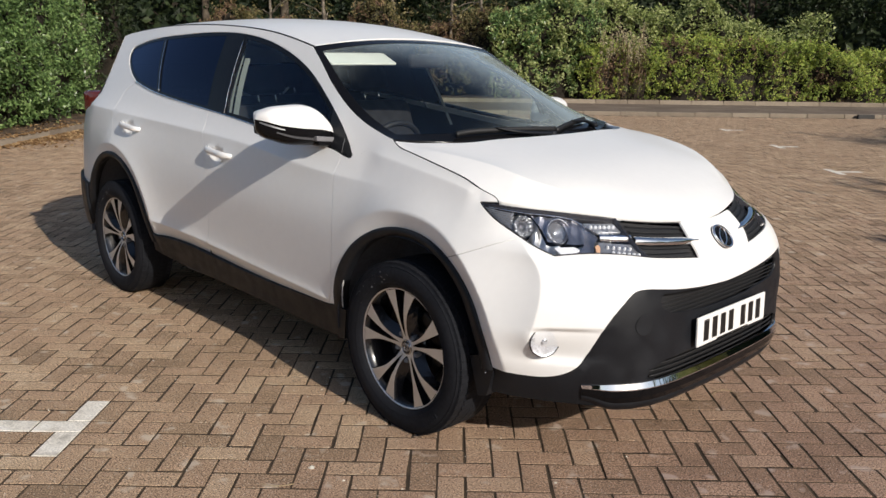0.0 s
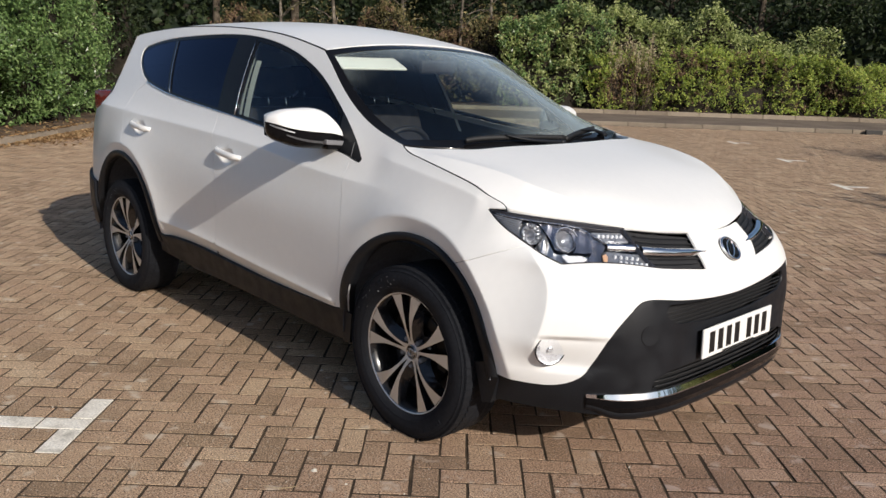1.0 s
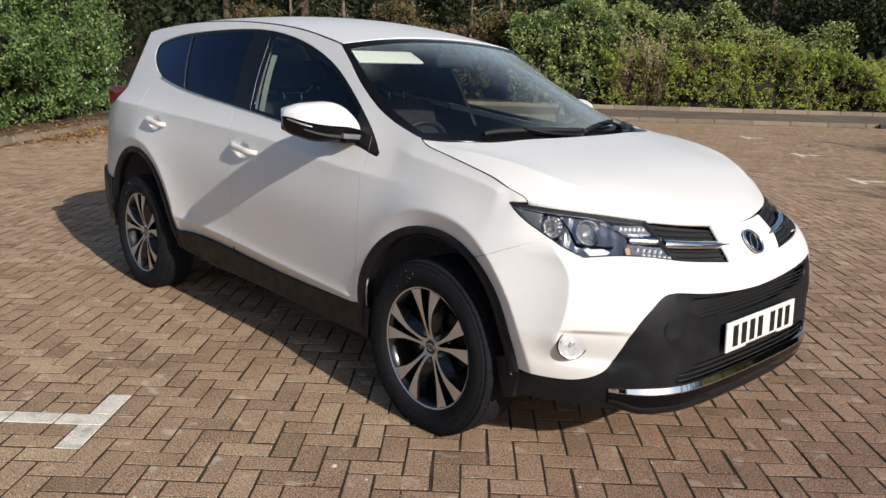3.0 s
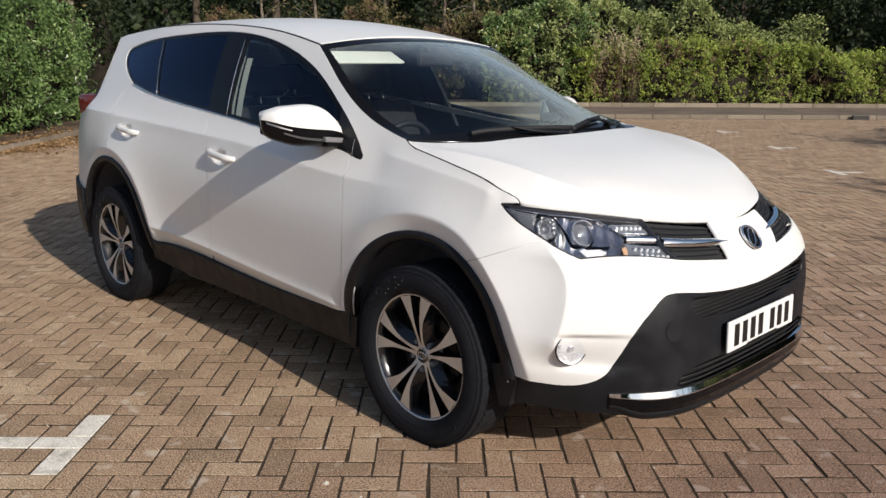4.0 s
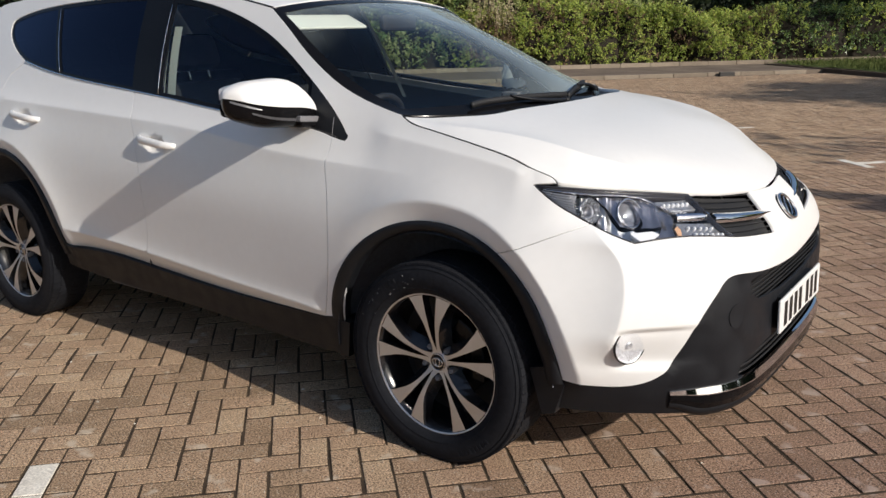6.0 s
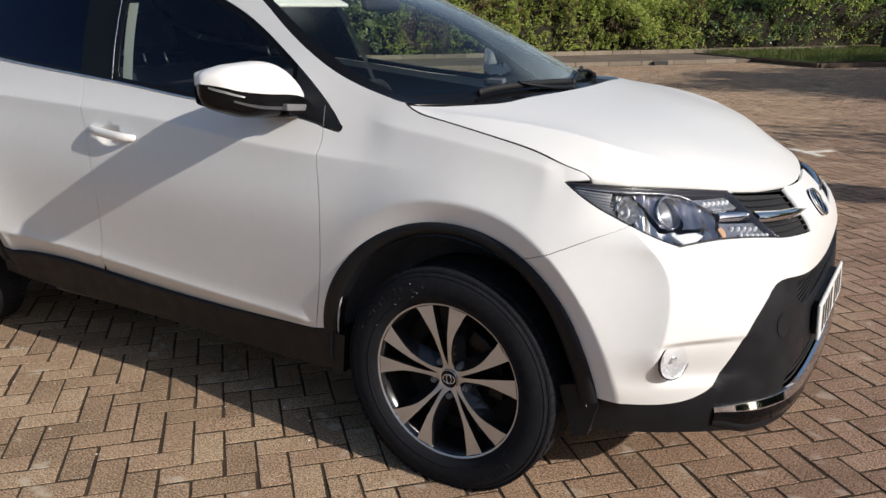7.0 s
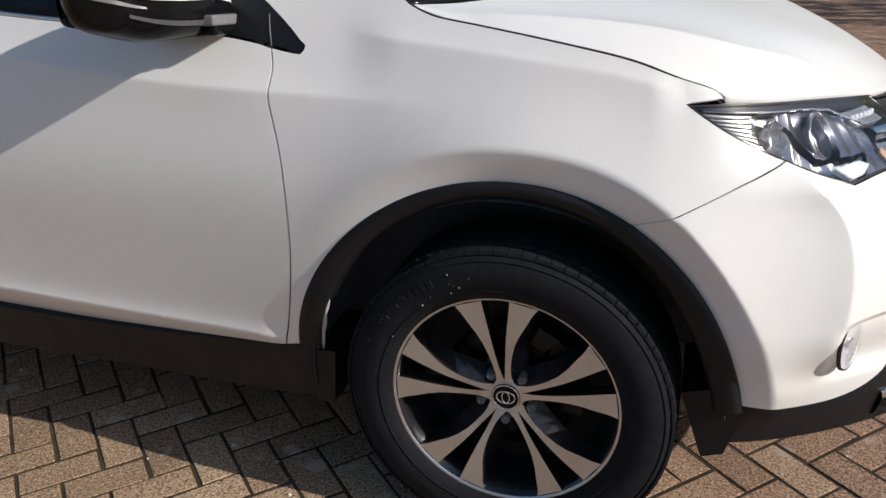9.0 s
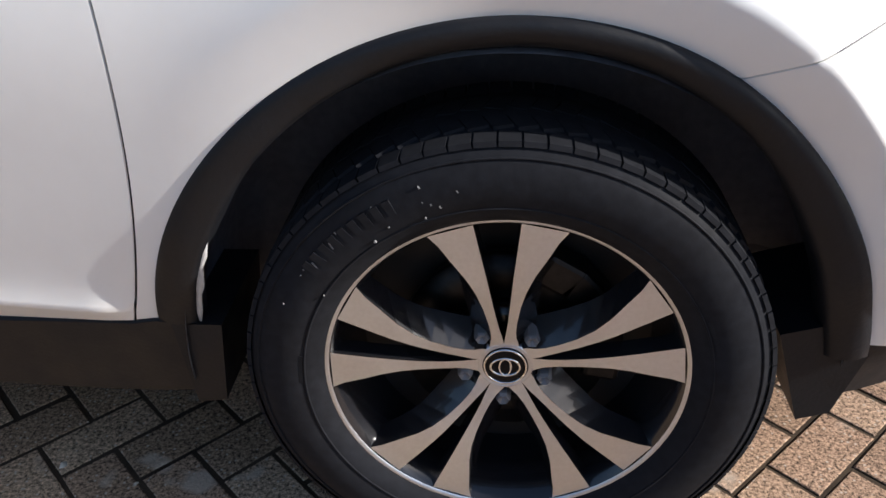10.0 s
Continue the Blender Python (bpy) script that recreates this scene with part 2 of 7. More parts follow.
def ramped(name, colors, rough=0.85, scale=6.0, fine=120.0, relief=0.002, island=0.0, random_object=0.0, spec=0.3, grit=0.22, rugged=0.5):
    """A mottled mineral or plant surface: a colour ramp driven by noise, by the loose piece or by the object, with grain and relief."""
    m, n, l, b = material(name)
    b.inputs["Roughness"].default_value = rough
    b.inputs["Specular IOR Level"].default_value = spec
    co = n.new("ShaderNodeTexCoord")
    big, small = n.new("ShaderNodeTexNoise"), n.new("ShaderNodeTexNoise")
    big.inputs["Scale"].default_value, small.inputs["Scale"].default_value = scale, fine
    big.inputs["Detail"].default_value, small.inputs["Detail"].default_value = 5, 3
    small.inputs["Roughness"].default_value = rugged
    geo = n.new("ShaderNodeNewGeometry")
    for t in (big, small):
        l.new(geo.outputs["Position"], t.inputs["Vector"])
    value = big.outputs["Fac"]
    for amount, source in ((island, geo.outputs["Random Per Island"]), (random_object, n.new("ShaderNodeObjectInfo").outputs["Random"])):
        if amount:
            mx = n.new("ShaderNodeMix")
            mx.inputs["Factor"].default_value = amount
            l.new(value, mx.inputs["A"])
            l.new(source, mx.inputs["B"])
            value = mx.outputs["Result"]
    ramp = n.new("ShaderNodeValToRGB")
    e = ramp.color_ramp.elements
    lo, hi = (0.3, 0.7) if not (island or random_object) else (0.08, 0.92)
    for i, c in enumerate(colors):
        at = lo + (hi - lo) * i / (len(colors) - 1)
        el = e[i] if i < 2 else e.new(at)
        el.position, el.color = at, (*c, 1)
    l.new(value, ramp.inputs["Fac"])
    span = n.new("ShaderNodeMapRange")
    span.inputs["From Min"].default_value, span.inputs["From Max"].default_value = 0.3, 0.7
    span.inputs["To Min"].default_value, span.inputs["To Max"].default_value = 1 - grit, 1 + grit
    l.new(small.outputs["Fac"], span.inputs["Value"])
    tone = n.new("ShaderNodeVectorMath")
    tone.operation = "SCALE"
    l.new(ramp.outputs["Color"], tone.inputs[0])
    l.new(span.outputs[0], tone.inputs["Scale"])
    l.new(tone.outputs[0], b.inputs["Base Color"])
    if relief:
        bp = n.new("ShaderNodeBump")
        bp.inputs["Strength"].default_value, bp.inputs["Distance"].default_value = 0.8, relief
        l.new(small.outputs["Fac"], bp.inputs["Height"])
        l.new(bp.outputs[0], b.inputs["Normal"])
    return m


PAINT = plain("white_car_paint", (0.80, 0.796, 0.782), 0.36, coat=0.25, grain=0.015, scale=30)
BLACK = plain("textured_black_plastic", (0.0085, 0.0094, 0.0120), 0.5, grain=0.18, scale=180, relief=0.0006, spec=0.30)
GLOSS_BLACK = plain("gloss_black_plastic", (0.006, 0.006, 0.007), 0.12, grain=0.1, scale=60, spec=0.15)
DULL_BLACK = plain("dull_black", (0.009, 0.009, 0.010), 0.6, grain=0.1, scale=90)
LINER = plain("wheel_arch_liner", (0.090, 0.094, 0.110), 0.9, grain=0.25, scale=60, relief=0.002)
TYRE = plain("tyre_rubber", (0.0135, 0.0145, 0.0180), 0.82, grain=0.3, scale=70, relief=0.0008, spec=0.14)
TYRE_MARK = plain("scuffed_tyre_lettering", (0.22, 0.22, 0.22), 0.7, grain=0.3, scale=200)
RIM_BLACK = plain("black_lacquered_alloy", (0.012, 0.012, 0.014), 0.22, grain=0.1, scale=60, coat=0.6)
ARM_GREY = plain("satin_grey_plastic", (0.17, 0.17, 0.18), 0.32, grain=0.1, scale=60)
BAND_GREY = plain("dark_satin_plastic", (0.085, 0.085, 0.092), 0.38, grain=0.1, scale=60, spec=0.4)
RIM_BRIGHT = plain("machined_alloy_face", (0.66, 0.69, 0.74), 0.42, metal=1.0, grain=0.06, scale=150)
CHROME = plain("chrome", (0.82, 0.83, 0.85), 0.06, metal=1.0, grain=0.05, scale=30)
STEEL = plain("brake_steel", (0.035, 0.034, 0.034), 0.45, metal=1.0, grain=0.25, scale=90)
LAMP_DARK = plain("smoked_lamp_housing", (0.030, 0.028, 0.030), 0.25, grain=0.1, scale=60)
LAMP_GREY = plain("grey_lamp_bowl", (0.42, 0.43, 0.45), 0.28, metal=0.7, grain=0.2, scale=60)
LAMP_WHITE = plain("white_lamp_beads", (0.80, 0.81, 0.83), 0.18, grain=0.05, scale=60, coat=0.5)
STRIPE_GREY = plain("grey_lamp_ribs", (0.30, 0.30, 0.31), 0.3, metal=0.5, grain=0.1, scale=60)
FOG_SILVER = plain("mottled_fog_reflector", (0.72, 0.73, 0.75), 0.32, metal=0.55, grain=0.45, scale=150)
LAMP_MID = plain("dull_lamp_ring", (0.26, 0.26, 0.27), 0.45, metal=0.9, grain=0.2, scale=60)
SURROUND = plain("rippled_lamp_chrome", (0.80, 0.80, 0.80), 0.34, metal=1.0, grain=0.1, scale=60)
LAMP_SMOKE = plain("smoked_chrome", (0.40, 0.40, 0.44), 0.20, metal=0.9, grain=0.2, scale=60)
AMBER = plain("amber_bulb", (0.66, 0.40, 0.24), 0.2, grain=0.05)
RED_LENS = plain("red_lamp_lens", (0.110, 0.018, 0.013), 0.10, coat=0.6, grain=0.1)
PLATE = plain("number_plate_white", (0.78, 0.78, 0.76), 0.35, grain=0.03)
INK = plain("black_ink", (0.008, 0.008, 0.008), 0.45, grain=0.1)
CABIN = plain("dark_cabin_trim", (0.008, 0.008, 0.010), 0.65, grain=0.2, scale=90, relief=0.0006)
CLOTH = plain("dark_seat_cloth", (0.008, 0.008, 0.010), 0.95, grain=0.25, scale=220, relief=0.001)
PALE_TRIM = plain("pale_grey_cabin_trim", (0.66, 0.69, 0.64), 0.7, grain=0.05)
SCREEN_GLASS = glass("clear_screen_glass", (0.92, 0.96, 0.93), 0.06, haze=0.002, sky_tint=(0.75, 0.88, 1.0), haze_far=0.28)
DOOR_GLASS = glass("green_tinted_door_glass", (0.66, 0.74, 0.72), 0.04, sky_tint=(0.65, 0.75, 0.95))
PRIVACY_GLASS = glass("dark_privacy_glass", (0.022, 0.028, 0.048), 0.04, sky_tint=(0.50, 0.60, 0.90))
LAMP_GLASS = glass("clear_lamp_lens", (0.95, 0.96, 0.98), 0.045)


# ---- the car's body as smooth surfaces; x forward from the front axle, y to the car's left, z up ----
def spline_matrix(knots):
    """Second derivatives of a natural cubic spline as a linear map of its values."""
    k = np.asarray(knots, float)
    n = len(k)
    h = np.diff(k)
    a, b = np.eye(n), np.zeros((n, n))
    for i in range(1, n - 1):
        a[i, i - 1:i + 2] = h[i - 1], 2 * (h[i - 1] + h[i]), h[i]
        b[i, i - 1:i + 2] = 6 / h[i - 1], -6 / h[i - 1] - 6 / h[i], 6 / h[i]
    return np.linalg.solve(a, b)


def spline(knots, values, x):
    """Natural cubic spline through values (n or n x m) at knots, read at x, straight past the ends."""
    k, v, x = np.asarray(knots, float), np.asarray(values, float), np.atleast_1d(np.asarray(x, float))
    m = spline_matrix(k) @ v
    i = np.clip(np.searchsorted(k, x) - 1, 0, len(k) - 2)
    h = k[i + 1] - k[i]
    t = (x - k[i]) / h
    c = np.clip(t, 0, 1)
    if v.ndim > 1:
        t, c, h = t[:, None], c[:, None], h[:, None]
    base = v[i] * (1 - t) + v[i + 1] * t
    return base + h * h / 6 * (((1 - c) ** 3 - (1 - c)) * m[i] + (c ** 3 - c) * m[i + 1])


def smooth_step(x, a, b):
    t = np.clip((np.asarray(x) - a) / (b - a), 0, 1)
    return t * t * (3 - 2 * t)


# plan of the right side at rising heights: half widths along the side, then the front corner as (x, half width)
SIDE_X = [-3.70, -3.50, -3.30, -2.95, -2.40, -1.70, -1.00, -0.40, 0.0, 0.25]
CORNER_S = [0.47, 0.66, 0.86, 1.10, 1.38]
LEVELS, SIDES, CORNERS = [], [], []


def contour(z, widths, corner):
    LEVELS.append(z)
    SIDES.append(widths)
    CORNERS.append(corner)


contour(0.18, [0.55, 0.66, 0.74, 0.79, 0.80, 0.79, 0.79, 0.79, 0.80, 0.80], [(0.44, 0.78), (0.62, 0.69), (0.79, 0.53), (0.86, 0.30), (0.875, 0)])
contour(0.34, [0.58, 0.70, 0.78, 0.84, 0.84, 0.81, 0.81, 0.82, 0.85, 0.86], [(0.46, 0.83), (0.65, 0.735), (0.835, 0.57), (0.905, 0.33), (0.915, 0)])
contour(0.48, [0.58, 0.71, 0.80, 0.86, 0.87, 0.845, 0.84, 0.85, 0.875, 0.875], [(0.455, 0.845), (0.645, 0.75), (0.83, 0.58), (0.90, 0.34), (0.91, 0)])
contour(0.65, [0.57, 0.71, 0.80, 0.86, 0.875, 0.86, 0.855, 0.86, 0.875, 0.87], [(0.45, 0.83), (0.63, 0.735), (0.815, 0.57), (0.885, 0.335), (0.895, 0)])
contour(0.80, [0.55, 0.70, 0.79, 0.85, 0.865, 0.86, 0.855, 0.85, 0.855, 0.845], [(0.43, 0.80), (0.595, 0.69), (0.752, 0.54), (0.836, 0.32), (0.856, 0)])
contour(0.95, [0.52, 0.68, 0.775, 0.83, 0.84, 0.83, 0.82, 0.806, 0.802, 0.776], [(0.39, 0.745), (0.50, 0.635), (0.595, 0.475), (0.68, 0.27), (0.715, 0)])
contour(1.08, [0.48, 0.65, 0.745, 0.795, 0.795, 0.785, 0.77, 0.755, 0.74, 0.715], [(0.33, 0.67), (0.42, 0.57), (0.50, 0.42), (0.56, 0.22), (0.58, 0)])
contour(1.22, [0.40, 0.59, 0.685, 0.735, 0.745, 0.735, 0.715, 0.685, 0.66, 0.63], [(0.27, 0.60), (0.34, 0.51), (0.40, 0.38), (0.44, 0.2), (0.46, 0)])
contour(1.38, [0.30, 0.51, 0.61, 0.655, 0.675, 0.665, 0.640, 0.61, 0.58, 0.55], [(0.22, 0.53), (0.27, 0.45), (0.31, 0.33), (0.34, 0.17), (0.35, 0)])
contour(1.56, [0.18, 0.40, 0.51, 0.555, 0.575, 0.565, 0.54, 0.51, 0.48, 0.45], [(0.17, 0.43), (0.2, 0.36), (0.22, 0.26), (0.24, 0.13), (0.25, 0)])

S_KNOTS = SIDE_X + CORNER_S
CONTROL_X = np.array([SIDE_X + [p[0] for p in c] for c in CORNERS])
CONTROL_Y = np.array([w + [p[1] for p in c] for w, c in zip(SIDES, CORNERS)])
FRONT_HUB, REAR_HUB = (0.0, 0.338), (-2.66, 0.338)


def body(s, z, relief=True):
    """Right-hand body side: s runs along x on the side and on round the front corner to the middle at 1.38."""
    s, z = np.atleast_1d(np.asarray(s, float)), np.atleast_1d(np.asarray(z, float))
    shape = np.broadcast(s, z).shape
    s, z = np.broadcast_to(s, shape).ravel(), np.broadcast_to(z, shape).ravel()
    sx, sy = spline(S_KNOTS, CONTROL_X.T, s), spline(S_KNOTS, CONTROL_Y.T, s)
    lev = np.array(LEVELS)
    mz = spline_matrix(lev)
    i = np.clip(np.searchsorted(lev, z) - 1, 0, len(lev) - 2)
    h = lev[i + 1] - lev[i]
    t = (z - lev[i]) / h
    c = np.clip(t, 0, 1)
    r = np.arange(len(z))
    out = []
    for v in (sx, sy):
        m = v @ mz.T
        out.append(v[r, i] * (1 - t) + v[r, i + 1] * t + h * h / 6 * (((1 - c) ** 3 - (1 - c)) * m[r, i] + (c ** 3 - c) * m[r, i + 1]))
    x, y = out
    if relief:
        lift = relief_of(s, z)
        turn = 0.5 * np.pi * smooth_step(s, 0.15, 1.25)
        x, y = x + lift * np.sin(turn), y + lift * np.cos(turn)
    return np.stack([x, -y, z], 1).reshape(shape + (3,))


def soft_ridge(d, width, soft):
    return np.exp(-(np.sqrt(d * d + soft * soft) - soft) / width)


def relief_of(s, z):
    """Metres outwards: flares over the wheels that tuck in at the openings, the fold down the bumper corner, the fog lamp pocket."""
    out = 0.0
    for (hx, hz), r, deep in ((FRONT_HUB, 0.547, 0.043), (REAR_HUB, 0.580, 0.026)):
        d = np.hypot(s - hx, z - hz) + 0.018 * smooth_step(s - hx, 0.30, 0.50) * (hx > -1)
        side = smooth_step(s - hx, -0.44, 0.06)
        t = (r - d) / 0.075
        tuck = -deep * np.minimum(0.5 * (t + np.sqrt(t * t + 0.006)) - 0.007, 1.3) * side
        swell = 0.030 * np.exp(-np.maximum(d - r, 0) / 0.115) * side
        out = out + (tuck + swell) * smooth_step(z, 0.30, 0.46)
    fold = spline([0.40, 0.50, 0.60, 0.70, 0.78, 0.86], [0.590, 0.602, 0.624, 0.632, 0.614, 0.556], z)
    out = out + 0.047 * soft_ridge(s - fold, np.where(s < fold, 0.090, 0.20), 0.003) * smooth_step(z, 0.44, 0.56) * (1 - smooth_step(z, 0.80, 0.88))
    pocket = smooth_step(s, 0.595, 0.665) * (1 - smooth_step(s, 0.67, 0.87)) * smooth_step(z, 0.425, 0.47) * (1 - smooth_step(z, 0.555, 0.576))
    return out - 0.022 * pocket


BONNET_X, BONNET_Y = [-0.25, -0.05, 0.09, 0.27, 0.38, 0.46, 0.56], [0.73, 0.705, 0.680, 0.640, 0.612, 0.568, 0.495]


def bonnet_height(x, y):
    x, y = np.asarray(x, float), np.abs(np.asarray(y, float))
    middle = spline([-0.4, -0.1, 0.2, 0.45, 0.62, 0.74, 0.82], [1.180, 1.152, 1.100, 1.042, 0.978, 0.920, 0.866], x.ravel()).reshape(x.shape)
    edge = spline([-0.4, -0.2, 0.0, 0.2, 0.3, 0.39, 0.52, 0.66, 0.8], [1.185, 1.135, 1.084, 1.034, 1.005, 0.972, 0.912, 0.765, 0.60], x.ravel()).reshape(x.shape)
    line = spline(BONNET_X, BONNET_Y, x.ravel()).reshape(x.shape)
    ridge = 0.026 * soft_ridge(y - line, np.where(y < line, 0.065, 0.20), 0.005) * (1 - smooth_step(x, 0.48, 0.70))
    return middle - (middle - edge) * (y / 0.745) ** 3.8 + ridge


def bonnet(x, y):
    return np.stack([x, y, bonnet_height(x, y)], -1)


def roof(x, y):
    x, y = np.asarray(x, float), np.asarray(y, float)
    middle = spline([-3.4, -3.0, -2.4, -1.9, -1.4, -1.15, -0.93, -0.7], [1.585, 1.625, 1.650, 1.652, 1.620, 1.582, 1.535, 1.47], x.ravel()).reshape(x.shape)
    return np.stack([x, y, middle - 0.050 * (np.abs(y) / 0.54) ** 2.2], -1)


# ---- car park: directions of the paving, kerbs, planted strips ----
EA = radians(45.1)
E_DIR, D_DIR = np.array([math.cos(EA), math.sin(EA)]), np.array([math.sin(EA), -math.cos(EA)])
MODULE = 0.1008
ORIGIN = 0.0444 * E_DIR - 0.0159 * D_DIR
LEFT_KERB, FAR_KERB, HEDGE_KERB, ISLAND = -7.25, 17.0, 20.6, 12.6


def on_plan(u, w, z=0.0):
    """A place from metres along the paving (u) and across it away from the car park's front (w)."""
    p = u * E_DIR - w * D_DIR
    return np.array([p[0], p[1], z])


SOIL = ramped("dry_leafy_soil", [(0.05, 0.036, 0.025), (0.11, 0.075, 0.048), (0.20, 0.13, 0.075)], 0.95, 2.5, 60, 0.02)
SAND = ramped("sandy_joint", [(0.032, 0.022, 0.014), (0.085, 0.060, 0.038)], 0.95, 8, 300, 0.002)
BRICK_TONES = [(0.155, 0.100, 0.062), (0.288, 0.199, 0.125), (0.385, 0.262, 0.169), (0.440, 0.317, 0.205), (0.56, 0.43, 0.295)]
KERB = ramped("weathered_concrete_kerb", [(0.15, 0.12, 0.092), (0.25, 0.205, 0.155), (0.36, 0.305, 0.235)], 0.9, 3, 90, 0.003, random_object=0.4)
DARK_KERB = ramped("dark_brick_kerb", [(0.055, 0.040, 0.030), (0.10, 0.072, 0.052), (0.14, 0.10, 0.075)], 0.9, 3, 90, 0.003, random_object=0.4)
SLAB = ramped("dusty_footway", [(0.13, 0.10, 0.078), (0.21, 0.165, 0.125)], 0.9, 1.2, 60, 0.004)
GRASS = ramped("short_grass", [(0.035, 0.055, 0.012), (0.075, 0.10, 0.022), (0.13, 0.13, 0.04)], 0.9, 3, 80, 0.0, island=0.6)


def paving_material(name, island, per_object):
    """Block paving: tone by the block, patches of wear across blocks, grit, pale aggregate and lichen spots."""
    m = ramped(name, BRICK_TONES, 0.88, 3.5, 150, 0.0026, island=island, random_object=per_object, grit=1.25, rugged=0.85)
    n, l = m.node_tree.nodes, m.node_tree.links
    b = n["Principled BSDF"]
    geo = next(k for k in n if k.type == "NEW_GEOMETRY")
    spots, thin = n.new("ShaderNodeTexVoronoi"), n.new("ShaderNodeMapRange")
    spots.inputs["Scale"].default_value = 95
    l.new(geo.outputs["Position"], spots.inputs["Vector"])
    thin.inputs["From Min"].default_value, thin.inputs["From Max"].default_value = 0.30, 0.12
    l.new(spots.outputs["Distance"], thin.inputs["Value"])
    pick = n.new("ShaderNodeMath")
    pick.operation = "GREATER_THAN"
    pick.inputs[1].default_value = 0.55
    sep = n.new("ShaderNodeSeparateColor")
    l.new(spots.outputs["Color"], sep.inputs[0])
    l.new(sep.outputs[0], pick.inputs[0])
    amount = n.new("ShaderNodeMath")
    amount.operation = "MULTIPLY"
    l.new(thin.outputs[0], amount.inputs[0])
    l.new(pick.outputs[0], amount.inputs[1])
    lich, edge = n.new("ShaderNodeTexNoise"), n.new("ShaderNodeMapRange")
    lich.inputs["Scale"].default_value, lich.inputs["Detail"].default_value = 9.0, 2
    l.new(geo.outputs["Position"], lich.inputs["Vector"])
    edge.inputs["From Min"].default_value, edge.inputs["From Max"].default_value = 0.63, 0.71
    edge.inputs["To Max"].default_value = 0.75
    l.new(lich.outputs["Fac"], edge.inputs["Value"])
    base = b.inputs["Base Color"].links[0].from_socket
    for fac, color in ((amount.outputs[0], (0.62, 0.54, 0.42, 1)), (edge.outputs[0], (0.58, 0.49, 0.38, 1))):
        mx = n.new("ShaderNodeMix")
        mx.data_type = "RGBA"
        l.new(fac, mx.inputs["Factor"])
        l.new(base, mx.inputs["A"])
        mx.inputs["B"].default_value = color
        base = mx.outputs["Result"]
    # redder, darker blocks towards +x, with the edge broken up by noise
    xyz, shift, zone = n.new("ShaderNodeSeparateXYZ"), n.new("ShaderNodeMath"), n.new("ShaderNodeMapRange")
    l.new(geo.outputs["Position"], xyz.inputs[0])
    drift = n.new("ShaderNodeTexNoise")
    drift.inputs["Scale"].default_value = 1.3
    l.new(geo.outputs["Position"], drift.inputs["Vector"])
    shift.operation = "MULTIPLY_ADD"
    shift.inputs[1].default_value = 2.4
    l.new(drift.outputs["Fac"], shift.inputs[0])
    l.new(xyz.outputs[0], shift.inputs[2])
    zone.inputs["From Min"].default_value, zone.inputs["From Max"].default_value = 0.4, 2.6
    l.new(shift.outputs[0], zone.inputs["Value"])
    red = n.new("ShaderNodeMix")
    red.data_type, red.blend_type = "RGBA", "MULTIPLY"
    red.inputs["B"].default_value = (0.76, 0.70, 0.76, 1)
    l.new(zone.outputs[0], red.inputs["Factor"])
    l.new(base, red.inputs["A"])
    l.new(red.outputs["Result"], b.inputs["Base Color"])
    return m


PAVING = paving_material("brown_block_paving", 0.42, 0.0)
PAVING_SINGLE = paving_material("brown_paving_block", 0.0, 0.42)
WHITE_BLOCK = ramped("worn_white_block_paint", [(0.48, 0.44, 0.37), (0.76, 0.71, 0.62), (0.85, 0.81, 0.73)], 0.75, 14, 120, 0.0015)

ground_sheet = tagged(mesh_object("ground", [(-400, -400, -0.05), (400, -400, -0.05), (400, 400, -0.05), (-400, 400, -0.05)], [(0, 1, 2, 3)], SOIL, smooth=False), "dry brown soil beyond the paving", "ground", kind="structure")
q = [on_plan(LEFT_KERB, -10.1), on_plan(24, -10.1), on_plan(24, FAR_KERB), on_plan(LEFT_KERB, FAR_KERB)]
pavement = tagged(mesh_object("pavement", [p + np.array([0, 0, -0.0028]) for p in q], [(0, 1, 2, 3)], SAND, smooth=False), "brown herringbone block paving of a car park", "pavement", kind="structure")

# unseen ground sheet, added to bounce sunlight onto the car's side
q = [on_plan(u, w, -0.0022) for u, w in ((LEFT_KERB + 0.08, -9.85), (4.1, -9.85), (23.6, 7.75), (60, 7.75), (60, -40), (LEFT_KERB + 0.08, -40))]
outer = tagged(mesh_object("pavement", q, [tuple(range(6))], PAVING, smooth=False), "plain brown sheet for the unseen open car park, added for bounce light", "pavement", kind="structure")

# raised footway behind the far kerb, planted strips behind it and along the side
bm = bmesh.new()
m = Matrix(((E_DIR[0], -D_DIR[0], 0, 0), (E_DIR[1], -D_DIR[1], 0, 0), (0, 0, 1, 0), (0, 0, 0, 1)))
box(bm, (LEFT_KERB - 4, FAR_KERB + 0.12, -0.1), (ISLAND + 14, HEDGE_KERB, 0.075), 0, m)
footway = part("footway", bm, SLAB, None)
tagged(footway, "dusty brown footway behind a low kerb", "pavement", kind="structure")


def bed(name, u0, u1, w0, w1, z, mat, label, lumps=0.05):
    us, ws = np.linspace(u0, u1, 60), np.linspace(w0, w1, 24)
    rng = np.random.default_rng(5)
    verts = [on_plan(u, w, z + lumps * (noise.noise((u * 1.7, w * 1.7, 3)) + 0.5 * rng.random() - 0.2)) for u in us for w in ws]
    faces = grid_faces(60, 24)
    return tagged(mesh_object(name, verts, [f[::-1] for f in faces], mat), label, "ground", kind="structure")


